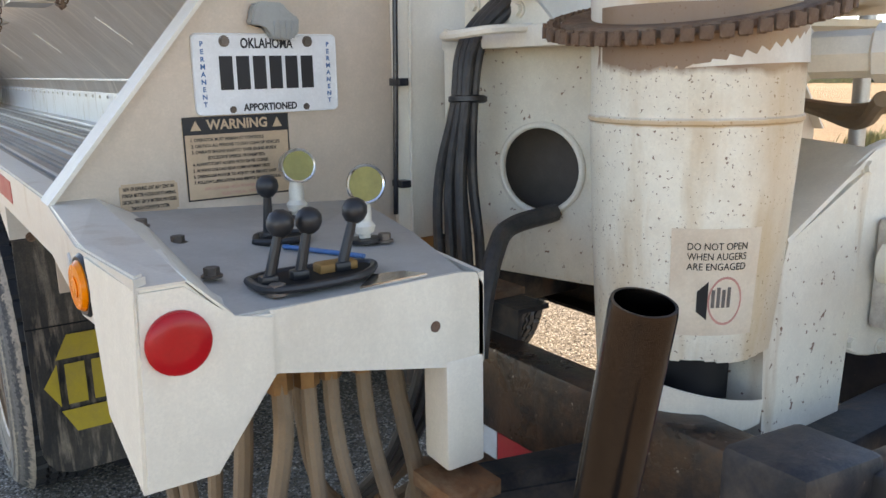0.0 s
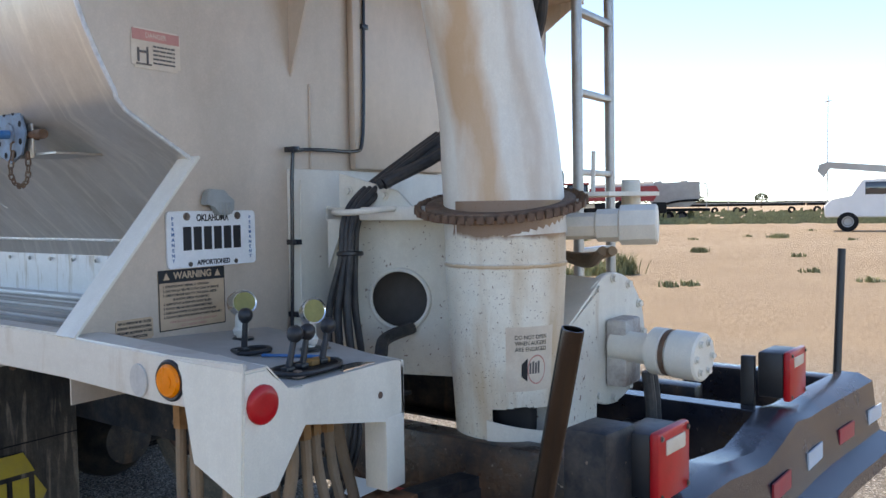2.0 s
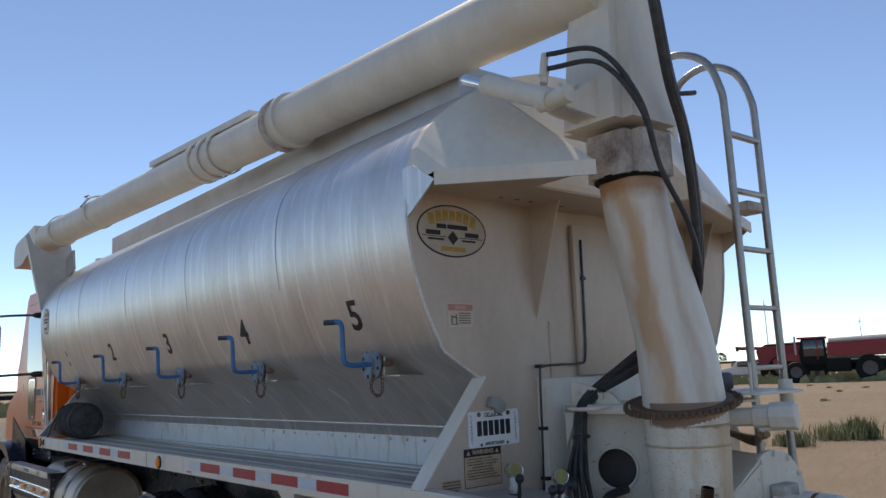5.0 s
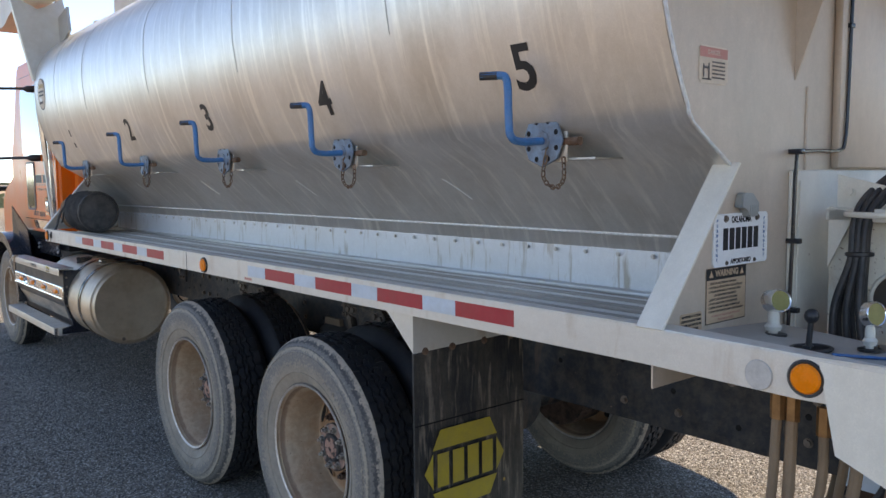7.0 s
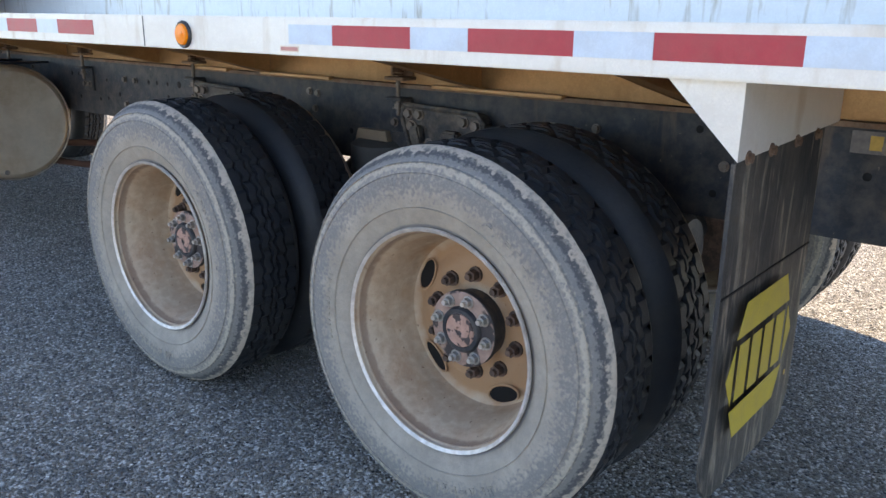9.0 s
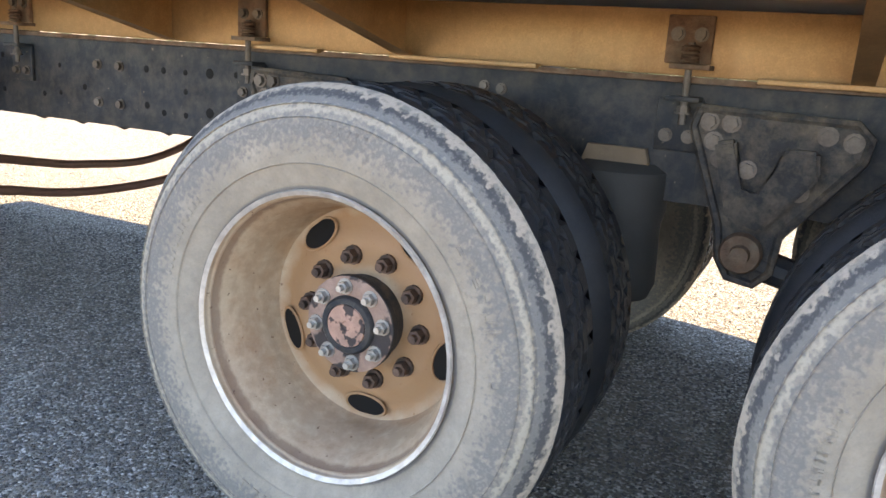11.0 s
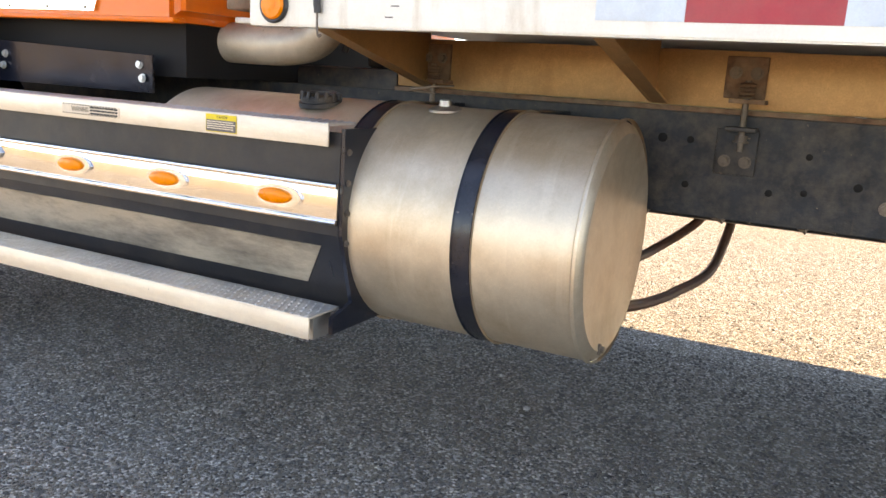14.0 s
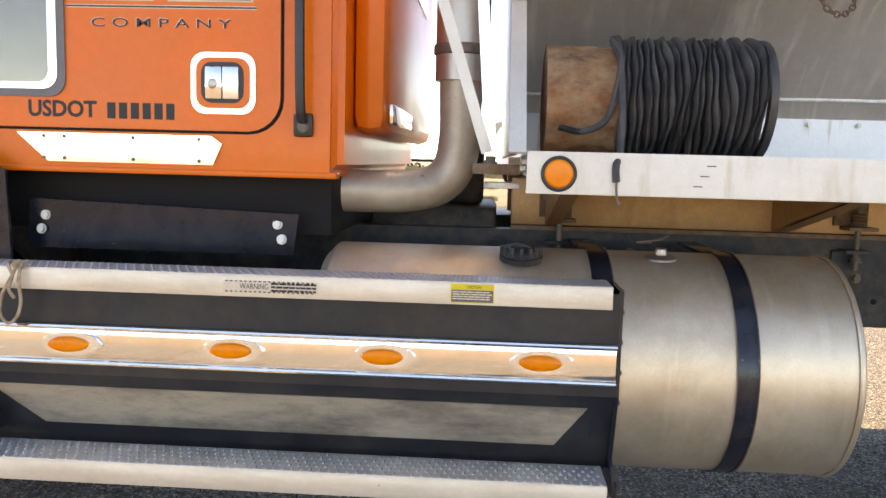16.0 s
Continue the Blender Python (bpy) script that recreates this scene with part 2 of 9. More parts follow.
SIDEWALL = mat("dust_grey_sidewall_rubber", (0.36, 0.30, 0.235), 0.85, vary=0.22, scale=7, dirt=(0.19, 0.17, 0.145), dirt_amount=0.45, dirt_scale=34, bump=0.45, bump_scale=110)
stain(SIDEWALL, (0.15, 0.145, 0.138), "R", 0.480, 0.012, 0.022, 0.03, 75, 0.75)
stain(SIDEWALL, (0.145, 0.14, 0.135), "R", 0.430, 0.004, 0.040, 0.17, 90, 0.75)
stain(SIDEWALL, (0.46, 0.385, 0.29), "R", 0.466, 0.002, 0.008, 0.04, 80, 0.7)
stain(SIDEWALL, (0.05, 0.05, 0.052), "R", 0.495, 0.003, 0.007, 0.03, 110, 0.85)
stain(SIDEWALL, (0.44, 0.35, 0.27), "R", 0.509, 0.003, 0.006, 0.07, 45, 0.9)
stain(SIDEWALL, (0.11, 0.11, 0.12), "R", 0.310, 0.002, 0.004, 0.004, 30, 0.6)
HOSE = mat("dust_covered_hose", (0.29, 0.20, 0.125), 0.8, vary=0.3, scale=18, dirt=(0.10, 0.075, 0.055), dirt_amount=0.7, dirt_scale=9, bump=0.2, bump_scale=140)
HOSE_BLACK = mat("black_rubber_hose", (0.03, 0.03, 0.032), 0.5, vary=0.3, scale=30, dirt=(0.14, 0.12, 0.1), dirt_amount=0.5, dirt_scale=16, bump=0.15, bump_scale=160)
WHEEL = mat("dusty_cream_steel_rim", (0.53, 0.395, 0.27), 0.6, vary=0.2, scale=6, dirt=(0.29, 0.145, 0.07), dirt_amount=0.85, dirt_scale=6, bump=0.15, bump_scale=70, specks=(0.10, 0.05, 0.03), speck_scale=75, speck_cut=0.69)
stain(WHEEL, (0.36, 0.185, 0.085), "R", 0.170, 0.05, 0.035, 0.09, 14, 0.85)
stain(WHEEL, (0.20, 0.105, 0.055), "R", 0.262, 0.004, 0.012, 0.05, 45, 0.3)
stain(WHEEL, (0.14, 0.07, 0.045), "R", 0.289, 0.002, 0.004, 0.008, 40, 0.6)
HUB = mat("rusted_dark_hub", (0.07, 0.045, 0.035), 0.7, metal=0.3, vary=0.4, scale=25, dirt=(0.34, 0.2, 0.14), dirt_amount=0.7, dirt_scale=16, bump=0.4, bump_scale=120)
CAST = mat("crusted_cast_iron", (0.045, 0.042, 0.042), 0.65, metal=0.2, vary=0.5, scale=20, dirt=(0.24, 0.18, 0.12), dirt_amount=0.75, dirt_scale=17, bump=0.5, bump_scale=90)
DUST_RUBBER = mat("dust_grey_air_spring", (0.055, 0.052, 0.047), 0.8, vary=0.25, scale=8, dirt=(0.06, 0.058, 0.055), dirt_amount=0.5, dirt_scale=7, bump=0.2, bump_scale=60)
HUB_CAP = mat("flaking_pink_primer", (0.42, 0.235, 0.17), 0.75, vary=0.3, scale=30, specks=(0.014, 0.015, 0.018), speck_scale=42, speck_cut=0.53, bump=0.3, bump_scale=120)
HUB_FACE = mat("chipped_black_over_pink_primer", (0.34, 0.215, 0.165), 0.75, vary=0.3, scale=30, specks=(0.012, 0.013, 0.016), speck_scale=22, speck_cut=0.49, bump=0.3, bump_scale=120)
BOLT = mat("weathered_bolt_steel", (0.20, 0.16, 0.13), 0.6, metal=0.6, vary=0.3, scale=60, island=0.3, bump=0.2, bump_scale=200)
ORANGE = mat("orange_cab_paint", (0.82, 0.148, 0.004), 0.34, vary=0.06, scale=2, dirt=(0.60, 0.19, 0.05), dirt_amount=0.25, dirt_scale=2.5, coat=0.12, spec=0.35)
AMBER = mat("amber_lens", (1.0, 0.235, 0.0), 0.3, vary=0.15, scale=20, coat=0.15, spec=0.3)
RED_LENS = mat("red_lens", (0.52, 0.006, 0.012), 0.35, vary=0.2, scale=14, coat=0.15, spec=0.3, dirt=(0.45, 0.06, 0.05), dirt_amount=0.25, dirt_scale=9)
CLEAR_REFL = mat("faded_grey_reflector", (0.55, 0.54, 0.5), 0.4, vary=0.2, scale=40, coat=0.3)
TAPE_RED = mat("red_reflective_tape", (0.42, 0.02, 0.035), 0.4, vary=0.12, scale=12, dirt=(0.38, 0.10, 0.08), dirt_amount=0.35, dirt_scale=7)
TAPE_WHITE = mat("white_reflective_tape", (0.55, 0.635, 0.71), 0.35, vary=0.1, scale=14, dirt=(0.5, 0.46, 0.4), dirt_amount=0.3, dirt_scale=6)
DISC_GREY = mat("clouded_grey_reflector", (0.52, 0.49, 0.45), 0.4, vary=0.15, scale=40)
BADGE_FACE = mat("sun_faded_badge_ground", (0.50, 0.42, 0.32), 0.5, vary=0.15, scale=9, dirt=(0.36, 0.28, 0.2), dirt_amount=0.4, dirt_scale=14)
TWINE = mat("frayed_tan_twine", (0.46, 0.33, 0.22), 0.9, vary=0.4, scale=60, bump=0.6, bump_scale=300)
BLUE = mat("chipped_blue_paint", (0.022, 0.17, 0.42), 0.45, vary=0.2, scale=20, dirt=(0.35, 0.34, 0.33), dirt_amount=0.25, dirt_scale=18, bump=0.1, bump_scale=90)
DISC = mat("worn_steel_disc", (0.20, 0.27, 0.35), 0.55, metal=0.3, vary=0.3, scale=22, dirt=(0.13, 0.095, 0.075), dirt_amount=0.8, dirt_scale=14)
INK = mat("black_lettering", (0.012, 0.012, 0.014), 0.5, vary=0.2, scale=30)
INK_BLUE = mat("blue_lettering", (0.05, 0.16, 0.34), 0.5, vary=0.2, scale=30)
INK_GREY = mat("grey_lettering", (0.13, 0.11, 0.10), 0.6, vary=0.3, scale=60)
INK_GOLD = mat("gold_print", (0.45, 0.27, 0.05), 0.5, vary=0.25, scale=40)
PLATE = mat("white_plate_enamel", (0.82, 0.83, 0.82), 0.35, vary=0.05, scale=20, dirt=(0.6, 0.58, 0.54), dirt_amount=0.2, dirt_scale=9)
DECAL = mat("tan_weathered_sticker", (0.58, 0.405, 0.26), 0.6, vary=0.12, scale=12, dirt=(0.36, 0.27, 0.17), dirt_amount=0.35, dirt_scale=9)
DECAL_W = mat("faded_white_sticker", (0.70, 0.59, 0.46), 0.6, vary=0.1, scale=12, dirt=(0.5, 0.3, 0.17), dirt_amount=0.4, dirt_scale=8)
DECAL_PINK = mat("faded_red_sticker", (0.55, 0.24, 0.20), 0.6, vary=0.1, scale=15)
YELLOW = mat("dull_yellow_print", (0.46, 0.34, 0.03), 0.7, vary=0.15, scale=9, dirt=(0.16, 0.13, 0.08), dirt_amount=0.5, dirt_scale=8)
FLAP = mat("dusty_black_mud_flap", (0.020, 0.020, 0.021), 0.75, vary=0.4, scale=9, stretch=(1, 1, 0.22), dirt=(0.17, 0.14, 0.105), dirt_amount=0.75, dirt_scale=7, streak=((0.26, 0.215, 0.165), 0.75, 0.53, 0.64, 38, 38, 4.5), bump=0.25, bump_scale=70, wear=0.4)
GAUGE = mat("yellowed_gauge_face", (0.30, 0.26, 0.085), 0.4, vary=0.2, scale=30, spec=0.25)
KNOB = mat("black_plastic_knob", (0.02, 0.02, 0.022), 0.4, vary=0.2, scale=40)
DECK = mat("grimy_deck_plank", (0.50, 0.45, 0.38), 0.65, metal=0.12, vary=0.2, scale=5, stretch=(1, 0.3, 1), dirt=(0.22, 0.18, 0.15), dirt_amount=0.6, dirt_scale=4, bump=0.1, bump_scale=50, island=0.1)
# scuffed aluminium; its cream tint paints the sunlit ground mirrored in the nosing
STEP_FACE = mat("scuffed_nosing_ground_tint", (0.78, 0.69, 0.57), 0.45, metal=0.45, vary=0.12, scale=6, stretch=(1, 0.4, 2), dirt=(0.50, 0.40, 0.29), dirt_amount=0.5, dirt_scale=9, bump=0.05, bump_scale=60, specks=(0.10, 0.08, 0.06), speck_scale=45, speck_cut=0.74)
TREAD = mat("grip_strut_aluminium", (0.70, 0.69, 0.67), 0.42, metal=0.7, vary=0.12, scale=12, dirt=(0.45, 0.40, 0.33), dirt_amount=0.4, dirt_scale=7)
FUEL = mat("weathered_aluminium_fuel_tank", (0.72, 0.60, 0.46), 0.45, metal=0.75, vary=0.1, scale=5, dirt=(0.46, 0.32, 0.19), dirt_amount=0.8, dirt_scale=3.2, streak=((0.80, 0.70, 0.56), 0.45, 0.55, 0.72, 3, 26, 3), bump=0.03, bump_scale=30, specks=(0.08, 0.06, 0.05), speck_scale=22, speck_cut=0.79)
WOOD = mat("weathered_log_wood", (0.22, 0.085, 0.03), 0.85, vary=0.6, scale=14, stretch=(1, 0.6, 1), dirt=(0.42, 0.29, 0.17), dirt_amount=0.85, dirt_scale=11, bump=0.6, bump_scale=40)
PLEAT = mat("black_pleated_rubber", (0.05, 0.049, 0.05), 0.6, vary=0.3, scale=20, dirt=(0.17, 0.155, 0.14), dirt_amount=0.5, dirt_scale=10, bump=0.1, bump_scale=100)
PEEP = mat("bright_reflecting_window", (0.24, 0.21, 0.17), 0.12, metal=0.85, vary=0.1, scale=5, rough_vary=0.03)
GLASS = mat("tinted_glass", (0.03, 0.035, 0.04), 0.05, vary=0.1, scale=4, coat=1.0, rough_vary=0.03)
STEEL_LADDER = mat("galvanised_ladder_tube", (0.42, 0.41, 0.39), 0.4, metal=0.85, vary=0.15, scale=14, dirt=(0.30, 0.20, 0.12), dirt_amount=0.4, dirt_scale=10)
STACK = mat("heat_dulled_exhaust_steel", (0.60, 0.53, 0.43), 0.5, metal=0.5, vary=0.14, scale=8, dirt=(0.33, 0.25, 0.17), dirt_amount=0.65, dirt_scale=7, specks=(0.15, 0.09, 0.05), speck_scale=50, speck_cut=0.72)
FAR_RED = mat("machine_red_paint", (0.26, 0.012, 0.014), 0.4, vary=0.15, scale=1.5)
FAR_GREY = mat("weathered_grey_sheet", (0.42, 0.40, 0.36), 0.6, vary=0.15, scale=1.5)
FAR_WHITE = mat("white_vehicle_paint", (0.75, 0.75, 0.73), 0.35, vary=0.06, scale=1.5)
FAR_RIM = mat("dull_machine_rim", (0.10, 0.095, 0.09), 0.6, vary=0.2, scale=4)
# serves dark parts, and black faces that stand in for shaded holes
DARK_AND_SHADED = mat("dark_parts_and_shaded_gaps", (0.012, 0.011, 0.011), 0.7, spec=0.2, vary=0.3, scale=2)
LEAF = mat("dry_weed_green", (0.29, 0.29, 0.14), 0.8, vary=0.35, scale=5, island=0.2)
LEAF_FAR = mat("far_tree_green", (0.085, 0.095, 0.06), 0.9, vary=0.4, scale=0.6)
STONE = mat("loose_gravel_stone", (0.30, 0.275, 0.25), 0.8, vary=0.4, scale=8, island=0.85)


def ground_material():
    m = bpy.data.materials.new("tan_gravel_ground")
    m.use_nodes = True
    nt, L = m.node_tree, m.node_tree.links
    b = nt.nodes["Principled BSDF"]
    co = nt.nodes.new("ShaderNodeTexCoord")

    def node(kind, **kw):
        n = nt.nodes.new(kind)
        for k, v in kw.items():
            n.inputs[k].default_value = v
        return n
    vor = node("ShaderNodeTexVoronoi", Scale=115.0)
    vor2 = node("ShaderNodeTexVoronoi", Scale=210.0)
    n1 = node("ShaderNodeTexNoise", Scale=0.35, Detail=8.0, Roughness=0.65)
    n2 = node("ShaderNodeTexNoise", Scale=9.0, Detail=8.0, Roughness=0.7)
    n4 = node("ShaderNodeTexNoise", Scale=0.05, Detail=5.0, Roughness=0.6)
    for n in (vor, vor2, n1, n2, n4):
        L.new(co.outputs["Object"], n.inputs["Vector"])

    def mix(fac, a, c, kind="MIX"):
        x = nt.nodes.new("ShaderNodeMix")
        x.data_type, x.blend_type = "RGBA", kind
        for k, v in ((0, fac), (6, a), (7, c)):
            if isinstance(v, (tuple, float)):
                x.inputs[k].default_value = (*v, 1) if isinstance(v, tuple) else v
            else:
                L.new(v, x.inputs[k])
        return x.outputs[2]

    def rng(src, a, c, lo=0.0, hi=1.0):
        r = node("ShaderNodeMapRange")
        for k, v in ((1, a), (2, c), (3, lo), (4, hi)):
            r.inputs[k].default_value = v
        L.new(src, r.inputs[0])
        return r.outputs[0]
    stone = node("ShaderNodeSeparateColor")
    L.new(vor.outputs["Color"], stone.inputs[0])
    fine = node("ShaderNodeSeparateColor")
    L.new(vor2.outputs["Color"], fine.inputs[0])
    soil = mix(rng(n2.outputs[0], 0.3, 0.7), (0.135, 0.116, 0.092), (0.285, 0.24, 0.19))
    soil = mix(rng(fine.outputs[0], 0.35, 1.0, 0.0, 0.5), soil, (0.42, 0.36, 0.28))
    pebble = mix(stone.outputs[1], (0.030, 0.030, 0.032), (0.70, 0.64, 0.56))
    near = mix(rng(stone.outputs[0], 0.45, 0.6), soil, pebble)
    sand = mix(rng(n4.outputs[0], 0.3, 0.7), (0.42, 0.31, 0.20), (0.51, 0.395, 0.275))
    sand = mix(rng(n1.outputs[0], 0.35, 0.75, 0.0, 0.5), sand, (0.37, 0.275, 0.19))
    sand = mix(rng(fine.outputs[0], 0.6, 1.0, 0.0, 0.35), sand, (0.30, 0.24, 0.18))
    chip = node("ShaderNodeTexVoronoi", Scale=62.0)
    L.new(co.outputs["Object"], chip.inputs["Vector"])
    chips = node("ShaderNodeSeparateColor")
    L.new(chip.outputs["Color"], chips.inputs[0])
    both_ = node("ShaderNodeMath")
    both_.operation = "MULTIPLY"
    L.new(rng(chips.outputs[2], 0.90, 0.92), both_.inputs[0])
    L.new(rng(chip.outputs["Distance"], 0.34, 0.28), both_.inputs[1])
    near = mix(both_.outputs[0], near, (0.78, 0.72, 0.63))
    # graded crushed-stone pad under the truck, darkened partly for its shade; sandy yard around
    sep = node("ShaderNodeSeparateXYZ")
    L.new(co.outputs["Object"], sep.inputs[0])
    dx = node("ShaderNodeMath")
    dx.operation = "ADD"
    L.new(sep.outputs[0], dx.inputs[0])
    wob = rng(n1.outputs[0], 0.0, 1.0, -1.5, 1.5)
    L.new(wob, dx.inputs[1])
    pad = node("ShaderNodeMath")
    pad.operation = "MAXIMUM"
    L.new(rng(dx.outputs[0], 5.0, 9.0), pad.inputs[0])
    # pale sand left and behind is unseen, added to bounce light up
    rear = node("ShaderNodeMath")
    rear.operation = "MAXIMUM"
    L.new(rng(dx.outputs[0], -2.4, -4.2), rear.inputs[0])
    L.new(rng(sep.outputs[1], -2.0, -3.6), rear.inputs[1])
    L.new(rear.outputs[0], pad.inputs[1])
    L.new(mix(pad.outputs[0], near, sand), b.inputs["Base Color"])
    b.inputs["Roughness"].default_value = 0.9
    b.inputs["Specular IOR Level"].default_value = 0.25
    bp = node("ShaderNodeBump", Strength=1.0, Distance=0.018)
    add = node("ShaderNodeMath")
    add.operation = "ADD"
    L.new(rng(vor.outputs["Distance"], 0.0, 0.6, 1.0, 0.0), add.inputs[0])
    L.new(rng(n2.outputs[0], 0, 1, 0, 0.8), add.inputs[1])
    L.new(add.outputs[0], bp.inputs["Height"])
    L.new(bp.outputs[0], b.inputs["Normal"])
    return m


# ---- mesh helpers ----


def part(name, bm, material, parent=None, label="", smooth=True, angle=35):
    """Links a bmesh as one mesh object under a thing or part."""
    me = bpy.data.meshes.new(name)
    bmesh.ops.recalc_face_normals(bm, faces=bm.faces[:])
    bm.to_mesh(me)
    bm.free()
    if smooth:
        me.shade_smooth()
        me.set_sharp_from_angle(angle=radians(angle))
    me.materials.append(material)
    ob = new(name, me)
    if parent:
        ob.parent = parent
    if label:
        ob["label"] = label
    return ob


def share(name, me, parent, m, label=""):
    """Another object on a mesh already made, at the pose m."""
    ob = new(name, me)
    ob.parent, ob.matrix_basis = parent, m
    if label:
        ob["label"] = label
    return ob


def thing(name, label, category, group="", kind=""):
    return tagged(new(name), label, category, group, kind)


def B():
    return bmesh.new()


def box(bm, x0, x1, y0, y1, z0, z1, bevel=0.0, m=None):
    r = bmesh.ops.create_cube(bm, size=1)
    t = Matrix.LocRotScale(((x0 + x1) / 2, (y0 + y1) / 2, (z0 + z1) / 2), None, (abs(x1 - x0), abs(y1 - y0), abs(z1 - z0)))
    bmesh.ops.transform(bm, matrix=(m @ t) if m else t, verts=r["verts"])
    if bevel:
        es = {e for v in r["verts"] for e in v.link_edges}
        bmesh.ops.bevel(bm, geom=list(es), offset=bevel, segments=2, profile=0.5, affect="EDGES")
    return bm


def prism(bm, pts, axis, a, c):
    """A polygon pushed along an axis from a to c. pts: the other two coordinates in order."""
    def at(p, v):
        return {"x": (v, p[0], p[1]), "y": (p[0], v, p[1]), "z": (p[0], p[1], v)}[axis]
    lo, hi = [bm.verts.new(at(p, a)) for p in pts], [bm.verts.new(at(p, c)) for p in pts]
    n = len(pts)
    for i in range(n):
        bm.faces.new((lo[i], lo[(i + 1) % n], hi[(i + 1) % n], hi[i]))
    bm.faces.new(lo)
    bm.faces.new(hi)
    return bm


def frame_of(d):
    d = Vector(d).normalized()
    u = d.orthogonal().normalized() if abs(d.z) > 0.9 else d.cross(Vector((0, 0, 1))).normalized()
    return d, u, d.cross(u).normalized()


def rod(bm, p, q, r, seg=20, r2=None, caps=True):
    p, q = Vector(p), Vector(q)
    d, u, v = frame_of(q - p)
    r2 = r if r2 is None else r2
    a = [bm.verts.new(p + (u * math.cos(t) + v * math.sin(t)) * r) for t in (2 * math.pi * i / seg for i in range(seg))]
    c = [bm.verts.new(q + (u * math.cos(t) + v * math.sin(t)) * r2) for t in (2 * math.pi * i / seg for i in range(seg))]
    for i in range(seg):
        bm.faces.new((a[i], a[(i + 1) % seg], c[(i + 1) % seg], c[i]))
    if caps:
        bm.faces.new(a)
        bm.faces.new(c)
    return bm


def lathe(bm, prof, origin, axis, seg=32, closed=False):
    """Turns (radius, distance along the axis) pairs round an axis through origin."""
    o = Vector(origin)
    d, u, v = frame_of(axis)
    rings = []
    for r, h in prof:
        if r < 1e-5:
            rings.append([bm.verts.new(o + d * h)])
        else:
            rings.append([bm.verts.new(o + d * h + (u * math.cos(t) + v * math.sin(t)) * r) for t in (2 * math.pi * i / seg for i in range(seg))])
    pairs = list(zip(rings, rings[1:])) + ([(rings[-1], rings[0])] if closed else [])
    for a, c in pairs:
        for i in range(seg):
            j = (i + 1) % seg
            if len(a) == 1 and len(c) == 1:
                continue
            if len(a) == 1:
                bm.faces.new((a[0], c[j], c[i]))
            elif len(c) == 1:
                bm.faces.new((a[i], a[j], c[0]))
            else:
                bm.faces.new((a[i], a[j], c[j], c[i]))
    return bm


def rounded(y0, y1, z0, z1, r, n=6):
    out = []
    for cy, cz, a0 in ((y1 - r, z0 + r, -90), (y1 - r, z1 - r, 0), (y0 + r, z1 - r, 90), (y0 + r, z0 + r, 180)):
        for k in range(n + 1):
            a = radians(a0 + 90 * k / n)
            out.append((cy + r * math.cos(a), cz + r * math.sin(a)))
    return out


def smooth_path(pts, n=8):
    """Points of a Catmull-Rom curve through pts."""
    p = [Vector(q) for q in pts]
    p = [p[0] * 2 - p[1], *p, p[-1] * 2 - p[-2]]
    out = []
    for i in range(1, len(p) - 2):
        for k in range(n):
            t = k / n
            out.append(0.5 * ((2 * p[i]) + (p[i + 1] - p[i - 1]) * t + (2 * p[i - 1] - 5 * p[i] + 4 * p[i + 1] - p[i + 2]) * t * t + (3 * p[i] - p[i - 1] - 3 * p[i + 1] + p[i + 2]) * t ** 3))
    return out + [p[-2]]


def sweep(bm, pts, r, seg=10, smooth=8, radii=None):
    """A round bar along a path."""
    pts = smooth_path(pts, smooth) if smooth else [Vector(q) for q in pts]
    ref, rings = None, []
    for i, p in enumerate(pts):
        d = (pts[min(i + 1, len(pts) - 1)] - pts[max(i - 1, 0)]).normalized()
        if ref is None:
            ref = d.orthogonal().normalized()
        ref = (ref - d * ref.dot(d)).normalized()
        w = d.cross(ref)
        rr = r if radii is None else radii[0] + (radii[1] - radii[0]) * i / (len(pts) - 1)
        rings.append([bm.verts.new(p + (ref * math.cos(t) + w * math.sin(t)) * rr) for t in (2 * math.pi * k / seg for k in range(seg))])
    for a, c in zip(rings, rings[1:]):
        for i in range(seg):
            bm.faces.new((a[i], a[(i + 1) % seg], c[(i + 1) % seg], c[i]))
    bm.faces.new(rings[0])
    bm.faces.new(rings[-1])
    return bm


def sheet(bm, quad, t=0.0012):
    """A thin flat piece from four corners, thickened along its normal."""
    q = [Vector(p) for p in quad]
    n = (q[1] - q[0]).cross(q[2] - q[0]).normalized() * t
    lo, hi = [bm.verts.new(p) for p in q], [bm.verts.new(p + n) for p in q]
    k = len(q)
    for i in range(k):
        bm.faces.new((lo[i], lo[(i + 1) % k], hi[(i + 1) % k], hi[i]))
    bm.faces.new(lo)
    bm.faces.new(hi)
    return bm


